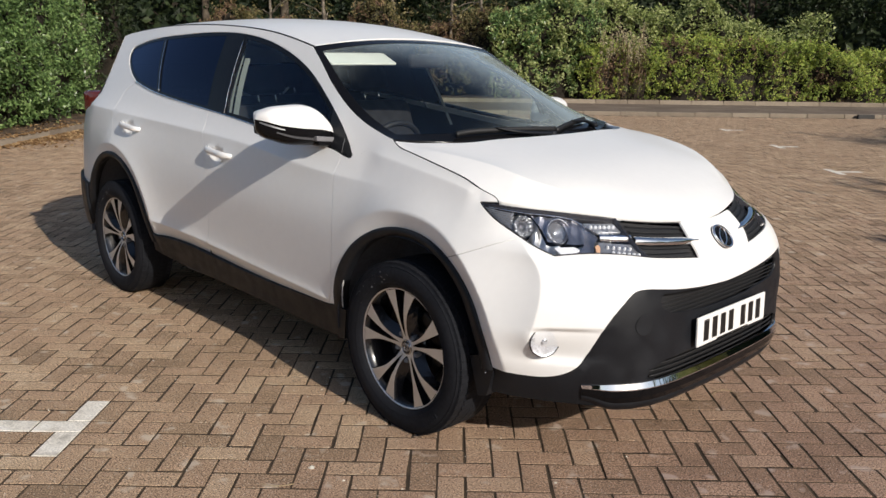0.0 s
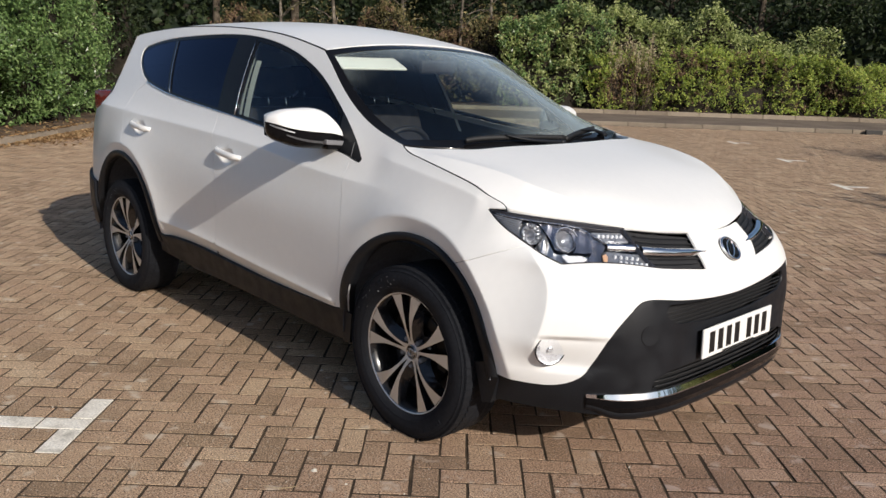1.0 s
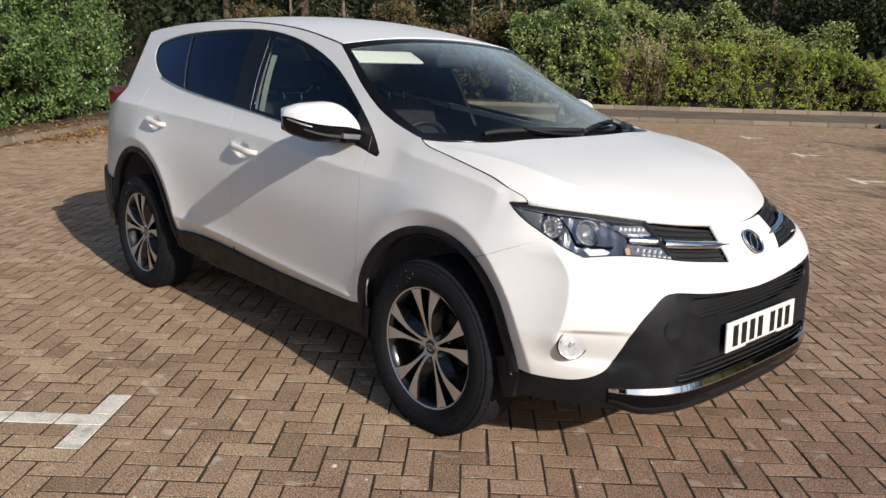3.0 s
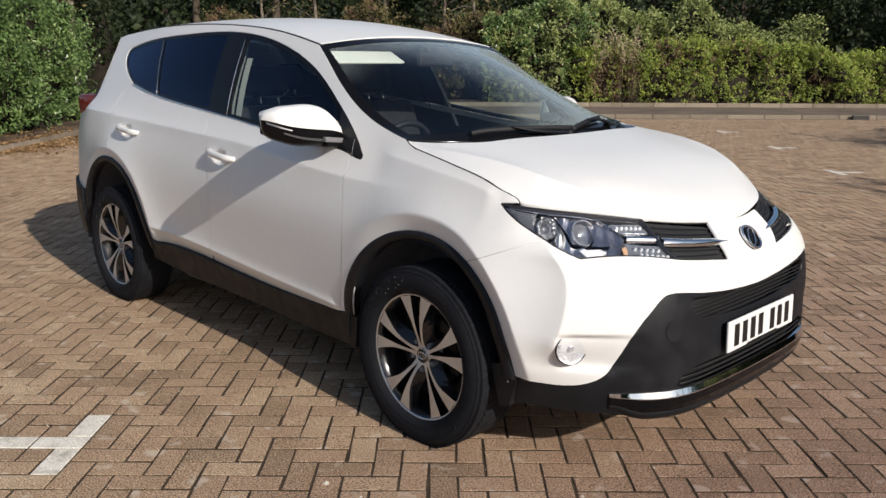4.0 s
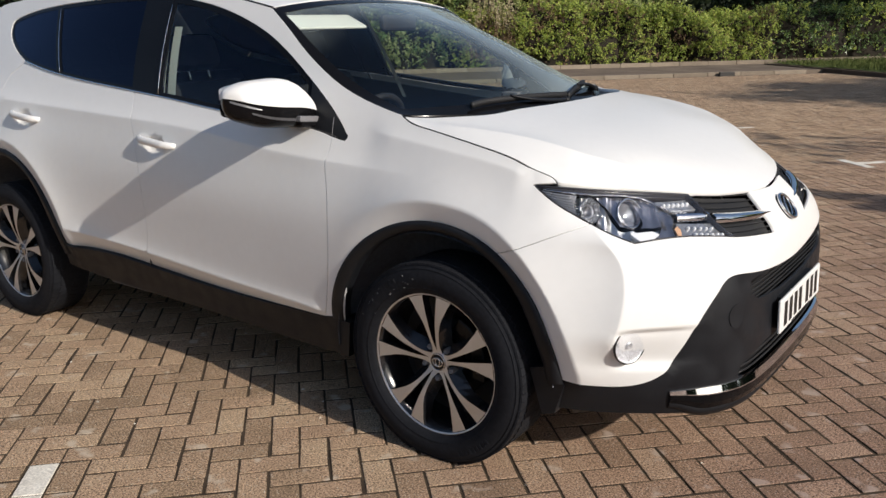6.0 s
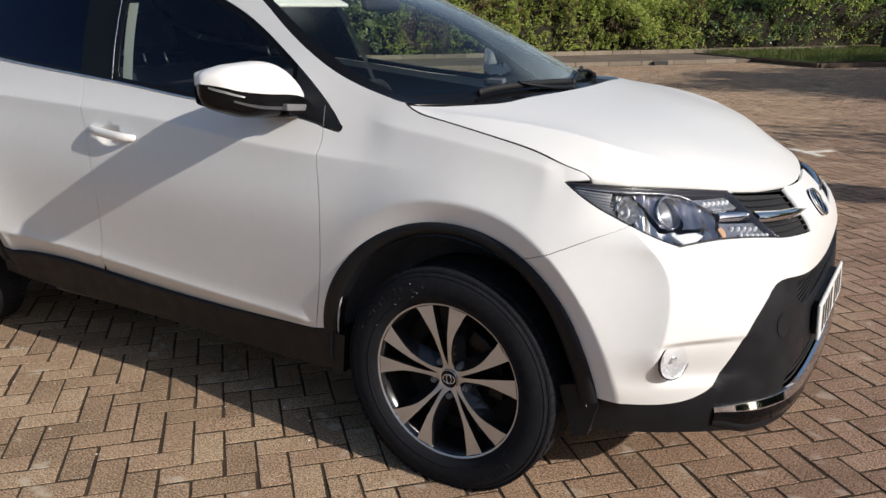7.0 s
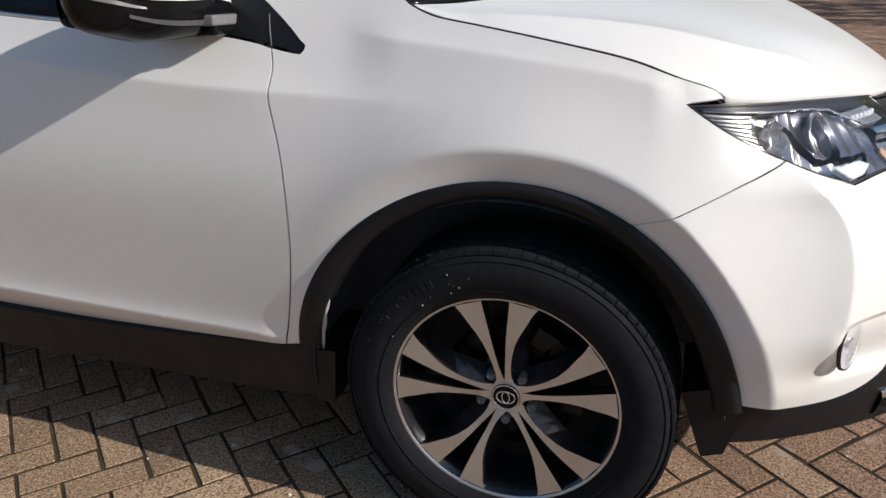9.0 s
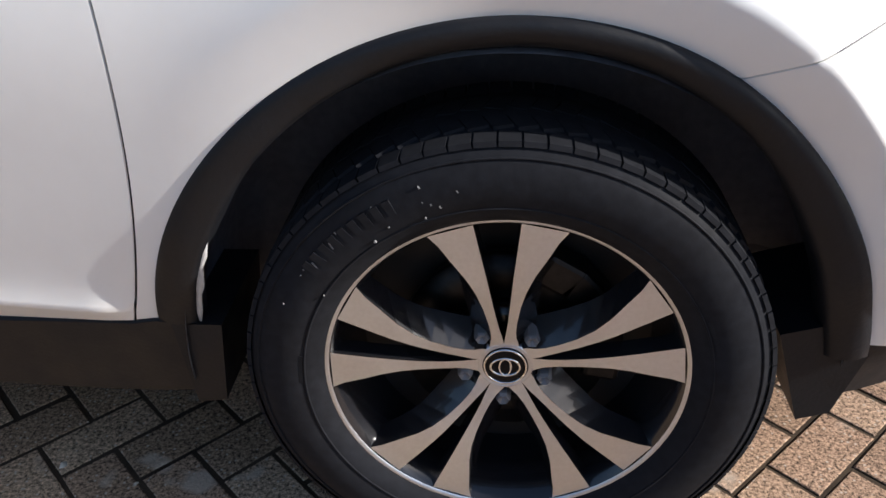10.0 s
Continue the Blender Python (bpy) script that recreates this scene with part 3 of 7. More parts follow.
bed("planting_bed", LEFT_KERB - 6, LEFT_KERB - 0.05, -10, FAR_KERB + 6, 0.10, SOIL, "bare soil strewn with dry leaves under the laurel")
bed("planting_bed", LEFT_KERB - 6, ISLAND + 16, HEDGE_KERB + 0.05, HEDGE_KERB + 14, 0.16, SOIL, "bare soil strewn with dry leaves under the hedge")
bed("grass_island", ISLAND + 0.05, ISLAND + 13, 14.6, HEDGE_KERB - 0.4, 0.12, GRASS, "short grass on a kerbed island", 0.03)

KERB_MESH = {}


def kerb_stone(length, mat):
    if (length, mat.name) not in KERB_MESH:
        bm = bmesh.new()
        box(bm, (0.004, -0.0625, -0.15), (length - 0.004, 0.0625, 0.11), 0.014)
        me = bpy.data.meshes.new("kerb_stone")
        bm.to_mesh(me)
        bm.free()
        me.materials.append(mat)
        KERB_MESH[length, mat.name] = me
    return KERB_MESH[length, mat.name]


def kerb_run(name, u0, w0, u1, w1, label, length=0.915, lift=0.0, mat=KERB):
    run = thing(name, label, "kerb", kind="structure")
    a, b = on_plan(u0, w0), on_plan(u1, w1)
    way = (b - a) / np.linalg.norm(b - a)
    rng = np.random.default_rng(11)
    for i in range(int(np.linalg.norm(b - a) / length)):
        p = a + way * length * i
        ob = new("kerb_stone", kerb_stone(length, mat))
        ob.parent = run
        ob.matrix_basis = pose(p[0], p[1], lift + rng.normal(0, 0.003), rng.normal(0, 0.6), 0, math.degrees(math.atan2(way[1], way[0])) + rng.normal(0, 0.25))


kerb_run("kerb", LEFT_KERB, -8, LEFT_KERB, FAR_KERB, "weathered concrete kerb beside the laurel hedge")
kerb_run("kerb", LEFT_KERB, FAR_KERB, ISLAND - 0.3, FAR_KERB, "low pale concrete kerb at the end of the paving", lift=-0.015)
kerb_run("kerb", LEFT_KERB, HEDGE_KERB, ISLAND + 6, HEDGE_KERB, "pale concrete kerb in front of the clipped hedge", lift=0.075)
kerb_run("kerb", ISLAND, 14.5, ISLAND, HEDGE_KERB - 0.4, "dark weathered kerb edging the grass island", mat=DARK_KERB)
kerb_run("kerb", ISLAND, 14.5, ISLAND + 12, 14.5, "dark weathered kerb edging the grass island", mat=DARK_KERB)
p = on_plan(9.7, FAR_KERB - 0.16, 0.0)
bm = bmesh.new()
box(bm, (-0.2, -0.03, -0.02), (0.2, 0.06, 0.10), 0.008)
drain = part("kerb_drain", bm, plain("dark_iron", (0.03, 0.028, 0.026), 0.7, grain=0.2), None)
tagged(drain, "dark iron drain opening in the kerb", "drain")
drain.matrix_basis = pose(p[0], p[1], 0, 0, 0, 45.1)


# ---- the car ----
MID = 1.38


def shell(s, z):
    """The whole body's skin round the nose: past the middle it runs on along the left side."""
    s, z = np.asarray(s, float), np.asarray(z, float)
    p = body(np.where(s > MID, 2 * MID - s, s), z)
    p[..., 1] *= np.where(s > MID, -1, 1)
    return p


def set_in(d):
    """The skin moved inwards by d along x and y."""
    def f(s, z):
        e = 2e-3
        p = shell(s, z)
        n = np.cross(shell(np.asarray(s) + e, z) - shell(np.asarray(s) - e, z), shell(s, np.asarray(z) + e) - shell(s, np.asarray(z) - e))
        return p - d * n / np.linalg.norm(n, axis=-1)[..., None]
    return f


def spot(s, z, depth=0.0):
    """Place and outward direction on the skin."""
    e = 2e-3
    p = shell(np.array([s]), np.array([z]))[0]
    n = np.cross(shell(np.array([s + e]), np.array([z]))[0] - shell(np.array([s - e]), np.array([z]))[0],
                 shell(np.array([s]), np.array([z + e]))[0] - shell(np.array([s]), np.array([z - e]))[0])
    n = Vector(n).normalized()
    return Vector(p) - n * depth, n


def mirror_list(pts):
    return [(2 * MID - a, b) for a, b in pts][::-1]


car = thing("car", "white five-door compact SUV with black cladding, parked on block paving", "car")

# wheel openings: outer edge of the paint, inner edge of the black cladding
ARCH = {"front": (0.0, 0.338, 0.475, 1.010, 0.425), "rear": (-2.66, 0.338, 0.500, 1.06, 0.450)}
arch_front = arc(0.0, 0.338, 0.475, 8, 172, 60, 1.010)
arch_rear = arc(-2.66, 0.338, 0.500, 9, 171, 60, 1.06)
front_half = [p for p in arch_front if p[0] >= 0.243]
fender_half = [p for p in arch_front if p[0] <= 0.243]

seam = [(0.243, 0.752), (0.35, 0.788), (0.47, 0.828), (0.565, 0.856)]
lamp_low = through_points([(0.565, 0.856), (0.610, 0.832), (0.666, 0.8055)], 4)
lamp_low_inner = through_points([(0.666, 0.8055), (0.770, 0.8125), (0.893, 0.806), (0.990, 0.792)], 4)
lamp_back = through_points([(0.352, 0.959), (0.455, 0.910), (0.565, 0.856)], 4)
lamp_top = through_points([(0.352, 0.9595), (0.470, 0.9575), (0.680, 0.940), (0.935, 0.9115)], 6)
bonnet_gap = through_points([(-0.205, 1.135), (-0.152, 1.111), (-0.09, 1.0975), (0.02, 1.0755), (0.115, 1.054), (0.22, 1.030), (0.33, 1.003), (0.43, 0.984), (0.460, 0.972), (0.470, 0.9585)], 5)
door_front = through_points([(-0.489, 1.0523), (-0.479, 1.015), (-0.481, 0.968), (-0.462, 0.877), (-0.449, 0.720), (-0.468, 0.545), (-0.508, 0.398)], 6)
door_middle = through_points([(-1.640, 1.1658), (-1.600, 1.05), (-1.550, 0.93), (-1.511, 0.70), (-1.540, 0.48), (-1.565, 0.425)], 6)
white_foot = through_points([(-2.19, 0.447), (-1.845, 0.446), (-1.565, 0.425), (-1.04, 0.395), (-0.508, 0.398)], 6)
window_low = through_points([(-2.56, 1.281), (-2.26, 1.229), (-1.745, 1.176), (-1.32, 1.136), (-1.00, 1.104), (-0.60, 1.074), (-0.440, 1.043)], 6)
sail_tip = [(-0.440, 1.043), (-0.422, 1.0415), (-0.413, 1.048), (-0.414, 1.056), (-0.425, 1.0635)]
pillar_foot = [(-0.413, 1.048), (-0.30, 1.085), (-0.205, 1.135)]
window_top = through_points([(-0.425, 1.0635), (-0.473, 1.106), (-0.68, 1.250), (-0.88, 1.373), (-1.08, 1.455), (-1.33, 1.520), (-1.664, 1.560), (-2.11, 1.558), (-2.61, 1.524), (-2.80, 1.488)], 6)
window_back = through_points([(-2.80, 1.488), (-2.835, 1.465), (-2.82, 1.42), (-2.76, 1.37), (-2.66, 1.318), (-2.56, 1.281)], 5)
screen_side = through_points([(-0.205, 1.135), (-0.375, 1.175), (-0.537, 1.233), (-0.722, 1.338), (-0.834, 1.416), (-0.955, 1.494)], 6)
roof_side = through_points([(-0.955, 1.494), (-1.17, 1.537), (-1.42, 1.573), (-1.92, 1.604), (-2.42, 1.603), (-2.80, 1.580), (-3.05, 1.552)], 6)
def crease_lines(hx, r, a0, a1, pull):
    """Three close rings along the fold of a flare."""
    out = []
    for d in (-0.008, 0.0, 0.008):
        q = arc(hx, 0.338, 1.0, a0, a1, 110) - np.array([hx, 0.338])
        rad = r + d - pull * smooth_step((r + d) * q[:, 0], 0.30, 0.50)
        out.append(q * rad[:, None] + np.array([hx, 0.338]))
    return out


front_crease = crease_lines(0.0, 0.547, 8, 150, 0.018)
rear_crease = crease_lines(-2.66, 0.580, 8, 170, 0.0)
zf = np.linspace(0.46, 0.85, 30)
corner_fold = [np.column_stack([d + spline([0.40, 0.50, 0.60, 0.70, 0.78, 0.86], [0.590, 0.602, 0.624, 0.632, 0.614, 0.556], zf), zf]) for d in (-0.005, 0.0, 0.005)]

SHOULDER_X, SHOULDER_Z = [-3.2, -2.85, -2.40, -2.0, -1.60, -1.11, -0.76, -0.5, -0.2, 0.2], [1.122, 1.114, 1.094, 1.078, 1.060, 1.030, 0.990, 0.972, 0.958, 0.950]
RIDGE_X, RIDGE_Z = [-0.40, -0.20, -0.05, 0.05, 0.16, 0.31, 0.36], [1.090, 1.065, 1.046, 1.030, 1.012, 0.981, 0.970]
SWAGE_X, SWAGE_Z = [-2.1, -1.7, -1.5, -1.0, -0.7], [0.535, 0.510, 0.494, 0.455, 0.436]


def door_skin(s, z):
    """Doors and wings: a shoulder line under the glass, a ridge below the bonnet and a swage rising above the sill."""
    p = shell(s, z)
    s, z = np.asarray(s, float), np.asarray(z, float)
    line = spline(SHOULDER_X, SHOULDER_Z, s.ravel()).reshape(s.shape)
    crease = 0.026 * soft_ridge(z - line, np.where(z > line, 0.060, 0.12), 0.005) * (1 - smooth_step(s, -0.60, 0.0)) * smooth_step(s, -3.34, -3.0)
    top = spline(RIDGE_X, RIDGE_Z, s.ravel()).reshape(s.shape)
    crease = crease + 0.012 * soft_ridge(z - top, np.where(z > top, 0.030, 0.075), 0.004) * smooth_step(s, -0.34, -0.20) * (1 - smooth_step(s, 0.26, 0.36))
    foot = spline(SWAGE_X, SWAGE_Z, s.ravel()).reshape(s.shape)
    over = z - foot
    swage = np.where(over > 0, 0.016 * np.exp(-np.maximum(over, 0) / 0.035), 0.016 + 0.42 * np.minimum(over, 0)) * smooth_step(s, -0.47, -0.56) * smooth_step(s, -2.2, -2.0)
    p[..., 1] -= crease + swage
    return p


# wings
wing = list(fender_half) + [(-0.508, 0.400)] + list(door_front[::-1][1:]) + sail_tip[:3] + [pillar_foot[1]] + list(bonnet_gap[:-1]) + [(0.455, 0.963)] + list(lamp_back[:-1]) + seam[::-1]
both("front_wing", door_skin, wing, PAINT, car, step=0.016, inset=0.0020, lines=front_crease + [np.column_stack([q, spline(SHOULDER_X, SHOULDER_Z, q) + d]) for q in [np.linspace(-0.48, -0.05, 30)] for d in (-0.006, 0.0, 0.006)] + [np.column_stack([q, spline(RIDGE_X, RIDGE_Z, q) + d]) for q in [np.linspace(-0.30, 0.30, 44)] for d in (-0.006, 0.0, 0.006)], join=pillar_foot)

# doors; their frames are black above the belt
front_door = list(door_front[::-1]) + [tuple(p) for p in window_low[::-1] if -1.63 < p[0] < -0.492] + list(door_middle) + [tuple(p) for p in white_foot if p[0] > -1.55]
rear_arch_front = [tuple(p) for p in arch_rear if p[0] > -2.60]
rear_door = [tuple(p) for p in white_foot if -2.15 < p[0] < -1.575] + list(door_middle[::-1]) + [tuple(p) for p in window_low[::-1] if p[0] < -1.65] + [(-2.67, 1.22), (-2.705, 1.12), (-2.635, 0.95), (-2.605, 0.880)] + rear_arch_front[::-1]


HANDLES = {"front": (-1.417, 0.977), "rear": (-2.424, 1.034)}


def door_relief(s, z):
    """The door skin with the scoops behind its handles."""
    p = door_skin(s, z)
    for hx, hz in HANDLES.values():
        d = np.hypot((np.asarray(s) - hx + 0.015) / 0.072, (np.asarray(z) - hz + 0.014) / 0.046)
        p[..., 1] += 0.017 * (1 - smooth_step(d, 0.45, 1.0))
    return p


DOORS = {}
sx = np.linspace(-2.15, -0.52, 110)
swage_lines = [np.column_stack([sx, spline(SWAGE_X, SWAGE_Z, sx) + d]) for d in (-0.007, 0.0, 0.007)]
sx = np.linspace(-2.62, -0.50, 140)
swage_lines += [np.column_stack([sx, spline(SHOULDER_X, SHOULDER_Z, sx) + d]) for d in (-0.006, 0.0, 0.006)]
for side in (False, True):
    DOORS["front", side] = panel("front_door", door_relief, front_door, PAINT, car, step=0.017, inset=0.0026, left=side, lines=swage_lines)
    DOORS["rear", side] = panel("rear_door", door_relief, rear_door, PAINT, car, step=0.017, inset=0.0026, left=side, lines=rear_crease + swage_lines)

# thin strips in the shut lines, coloured for the shade inside the gaps
for k in (1, -1):
    for nm, line, owner, r in (("door_seal", door_front, DOORS["front", k < 0], 0.0034), ("door_seal", door_middle, DOORS["rear", k < 0], 0.0034), ("bonnet_seal", bonnet_gap, car, 0.0030)):
        mesh_object(nm, *sweep(set_in(0.0052)(line[:, 0], line[:, 1]) * (1, k, 1), r, 6), DULL_BLACK, owner)
    seam_line = np.array(seam)
    mesh_object("wing_seal", *sweep(set_in(0.0050)(seam_line[:, 0], seam_line[:, 1]) * (1, k, 1), 0.0010, 6), ARM_GREY, car)
    line = np.array([(-0.489, 1.053), (-0.495, 1.080), (-0.500, 1.112)])
    mesh_object("sail_seam", *sweep(set_in(-0.0028)(line[:, 0], line[:, 1]) * (1, k, 1), 0.0013, 5), ARM_GREY, car)

# rear quarter, pillar and roof rail in one pressing
quarter = [tuple(p) for p in arch_rear if p[0] < -2.60 and (p[0] > -2.9 or p[1] > 0.62)] + [(-3.13, 0.62), (-3.42, 0.645), (-3.44, 0.82), (-3.40, 0.96), (-3.36, 1.07), (-3.14, 1.11), (-3.035, 1.20), (-3.028, 1.37), (-3.045, 1.50), (-3.05, 1.550)] + \
    [tuple(p) for p in roof_side[::-1][1:]] + [tuple(p) for p in screen_side[::-1][1:]] + [pillar_foot[1]] + sail_tip[2:-1] + [tuple(p) for p in window_top] + [tuple(p) for p in window_back[1:]] + [(-2.67, 1.22), (-2.705, 1.12), (-2.635, 0.95)]
sx = np.linspace(-3.30, -2.64, 50)
both("rear_quarter", door_skin, quarter, PAINT, car, step=0.024, inset=0.0018, lines=rear_crease + [np.column_stack([sx, spline(SHOULDER_X, SHOULDER_Z, sx) + d]) for d in (-0.006, 0.0, 0.006)], join=pillar_foot, label="white side pressing from windscreen pillar to rear quarter")

# windows
glass_all = list(window_low) + sail_tip[1:-1] + list(window_top) + list(window_back[1:-1])


def cut(points, a, b, keep_front):
    """The part of a closed outline in front of, or behind, the line from a to b."""
    p = np.asarray(points, float)
    (ax, az), (bx, bz) = a, b
    side = (p[:, 0] - ax) * (bz - az) - (p[:, 1] - az) * (bx - ax)
    if not keep_front:
        side = -side
    out = []
    for i in range(len(p)):
        j = (i + 1) % len(p)
        if side[i] >= 0:
            out.append(tuple(p[i]))
        if side[i] * side[j] < 0:
            t = side[i] / (side[i] - side[j])
            out.append(tuple(p[i] + t * (p[j] - p[i])))
    return out


pane_step = 0.05
front_pane = cut(cut(glass_all, (-1.455, 1.0), (-1.57, 1.6), True), (-0.60, 1.0), (-0.73, 1.6), False)
sail = cut(glass_all, (-0.60, 1.0), (-0.73, 1.6), True)
post = cut(cut(glass_all, (-1.455, 1.0), (-1.57, 1.6), False), (-1.62, 1.0), (-1.74, 1.6), True)
rear_pane = cut(cut(glass_all, (-1.62, 1.0), (-1.74, 1.6), False), (-2.17, 1.1), (-2.45, 1.6), True)
quarter_pane = cut(glass_all, (-2.18, 1.1), (-2.46, 1.6), False)
for side in (False, True):
    panel("window_pane", set_in(0.006), front_pane, DOOR_GLASS, DOORS["front", side], pane_step, 0.016, 0.0, left=side, label="green-tinted front door glass").visible_shadow = False
    panel("window_pane", set_in(0.006), rear_pane, PRIVACY_GLASS, DOORS["rear", side], pane_step, 0.010, 0.0, left=side, label="dark privacy glass")
    panel("quarter_glass", set_in(0.006), quarter_pane, PRIVACY_GLASS, car, pane_step, 0.010, 0.0, left=side, label="dark privacy glass")
    panel("door_frame", set_in(0.004), front_pane, GLOSS_BLACK, DOORS["front", side], 0.04, 0.0, 0.01, left=side, holes=[inset_outline(resample(front_pane, 0.04), 0.020)])
    panel("door_frame", set_in(0.004), rear_pane, GLOSS_BLACK, DOORS["rear", side], 0.04, 0.0, 0.01, left=side, holes=[inset_outline(resample(rear_pane, 0.04), 0.016)])
    panel("quarter_frame", set_in(0.004), quarter_pane, GLOSS_BLACK, car, 0.04, 0.0, 0.01, left=side, holes=[inset_outline(resample(quarter_pane, 0.04), 0.014)])
    panel("pillar_cover", set_in(0.002), post, GLOSS_BLACK, car, 0.04, 0.001, 0.01, left=side)
    panel("mirror_sail", set_in(-0.002), sail, BLACK, DOORS["front", side], 0.03, 0.002, 0.02, left=side)

# chrome strip under the side glass and the bright edge of the rear door glass
for side in (1, -1):
    p = shell(window_low[:, 0], window_low[:, 1] + 0.002) + np.array([0, -0.004, 0])
    p = p[(p[:, 0] < -0.62)] * (1, side, 1)
    mesh_object("belt_trim", *sweep(p, 0.0045, 6), CHROME, car, label="bright strip under the side windows")
    a = np.linspace(0.03, 0.95, 12)
    q = set_in(0.0)(-2.235 - 0.175 * a, 1.225 + 0.315 * a) * (1, side, 1)
    mesh_object("glass_divider", *sweep(q, 0.0024, 6), CHROME, car, label="thin bright window divider")
    q = set_in(-0.001)(-1.482 - 0.075 * a, 1.15 + 0.39 * a) * (1, side, 1)
    mesh_object("glass_run", *sweep(q, 0.0022, 6), CHROME, car, label="thin bright window edge")

# bonnet
edge3 = shell(bonnet_gap[:, 0], bonnet_gap[:, 1])
lip = through_points([(0.935, 0.9115), (1.057, 0.9005), (1.187, 0.889), (1.29, 0.880), (MID, 0.877)], 5)
top3 = shell(np.concatenate([lamp_top[6:, 0], lip[1:, 0]]), np.concatenate([lamp_top[6:, 1], lip[1:, 1]]))
REAR_Y, REAR_X = [0.0, 0.20, 0.40, 0.53, 0.60, 0.65, 0.70], [0.042, 0.036, 0.017, -0.003, -0.045, -0.105, -0.205]
rear_edge = [(float(spline(REAR_Y, REAR_X, t)[0]), -t) for t in np.linspace(0, 0.688, 24)]


def bonnet_fit(x, y):
    """The bonnet skin, brought level with the wings along its sides."""
    p = bonnet(x, y)
    rim = np.concatenate([edge3, top3[1:]])
    miss = rim[:, 2] - bonnet_height(rim[:, 0], rim[:, 1])
    d2 = (p[..., 0, None] - rim[:, 0]) ** 2 + (np.abs(p[..., 1, None]) + rim[:, 1]) ** 2
    w = np.exp(-d2 / 0.0032) + 1e-9 / (d2 + 1e-6)
    p[..., 2] += (w * miss).sum(-1) / w.sum(-1) * np.exp(-d2.min(-1) / 0.009)
    return p


right_half = [tuple(p[:2]) for p in edge3] + [tuple(p[:2]) for p in top3[1:]]
bonnet_outline = right_half + [(x, -y) for x, y in right_half[::-1][1:]] + [(x, -y) for x, y in rear_edge[::-1]] + rear_edge[1:]
sx = np.linspace(-0.02, 0.60, 48)
ridge_lines = [np.column_stack([sx, k * (spline(BONNET_X, BONNET_Y, sx) + d)]) for k in (1, -1) for d in (-0.007, 0.0, 0.007)]
panel("bonnet", bonnet_fit, bonnet_outline, PAINT, car, step=0.022, inset=0.0038, flange=0.02, lines=ridge_lines)

# roof
roof3 = shell(roof_side[:, 0], roof_side[:, 1])
front_edge = [(-0.945 - 0.010 * t * t, -0.585 * t) for t in np.linspace(-1, 1, 24)][1:-1]
side_xy = [(p[0], p[1] + 0.006) for p in roof3]
back_edge = [(-3.10 - 0.20 * (1 - t * t), 0.50 * t) for t in np.linspace(-1, 1, 16)]
roof_outline = side_xy + back_edge + [(x, -y) for x, y in side_xy[::-1]] + [(x, y) for x, y in front_edge]


def roof_fit(x, y):
    """The roof skin, brought down to meet the rails along its edges."""
    p = roof(x, y)
    ex, ey, ez = roof3[::-1, 0], -roof3[::-1, 1], roof3[::-1, 2]
    w = np.interp(p[..., 0], ex, ey)
    z = np.interp(p[..., 0], ex, ez)
    q = roof(p[..., 0], w)[..., 2]
    p[..., 2] += (z - q) * (np.abs(p[..., 1]) / w) ** 2.2
    return p


panel("roof", roof_fit, roof_outline, PAINT, car, step=0.045, inset=0.003, flange=0.02)
for k in (1, -1):
    ditch = roof3[:-6] * (1, k, 1) + np.array([0.0, 0.005 * k, 0.0005])
    mesh_object("roof_ditch", *sweep(ditch, 0.0042, 6), DULL_BLACK, car, label="dark rubber strip in the roof seam")
spoiler_pts = [(-3.07, -0.535), (-3.17, -0.43), (-3.27, -0.20), (-3.30, 0.0)]
sp = through_points(spoiler_pts + [(x, -y) for x, y in spoiler_pts[::-1][1:]], 6)
v, f = sweep(np.column_stack([sp, 1.575 - 0.10 * (sp[:, 1] / 0.55) ** 2 + 0.015]), 0.030, 10, flat=0.8)
mesh_object("roof_spoiler", v, f, PAINT, car)

# windscreen: glass, black border, cowl
side3 = shell(screen_side[:, 0], screen_side[:, 1])
side_run = np.concatenate([[0], np.cumsum(np.linalg.norm(np.diff(side3, axis=0), axis=1))])
side_run /= side_run[-1]


def screen(y, h):
    """Windscreen: y from -1 to 1 across, h from 0 at the cowl to 1 at the roof; its edges lie along the pillars."""
    y, h = np.asarray(y, float), np.asarray(h, float)
    edge = spline(side_run, side3, h.ravel()).reshape(h.shape + (3,))
    low, high = np.array([0.02, 0, 1.110]), np.array([-0.945, 0, 1.535])
    k = h[..., None]
    middle = low * (1 - k) + high * k + np.array([0.02, 0, 0.042]) * np.sin(np.pi * k)
    a = (np.abs(y) ** 2.2)[..., None]
    p = middle * (1 - a) + edge * a
    p[..., 1] = -edge[..., 1] * y
    return p


ring = [(t, 0.0) for t in np.linspace(-1, 1, 24)] + [(1.0, t) for t in np.linspace(0, 1, 20)[1:]] + [(t, 1.0) for t in np.linspace(1, -1, 24)[1:]] + [(-1.0, t) for t in np.linspace(1, 0, 20)[1:-1]]
hole = [(0.955 * t, 0.06) for t in np.linspace(-1, 1, 24)] + [(0.955, t) for t in np.linspace(0.06, 0.955, 20)[1:]] + [(0.955 * t, 0.955) for t in np.linspace(1, -1, 24)[1:]] + [(-0.955, t) for t in np.linspace(0.955, 0.06, 20)[1:-1]]
windscreen = panel("windscreen", screen, hole, SCREEN_GLASS, car, 0.09, 0.0, 0.0, offset=-0.004)
windscreen.visible_shadow = False
panel("screen_border", screen, ring, GLOSS_BLACK, windscreen, 0.06, 0.0, 0.012, offset=-0.002, holes=[inset_outline(resample(hole, 0.06), 0.012)])
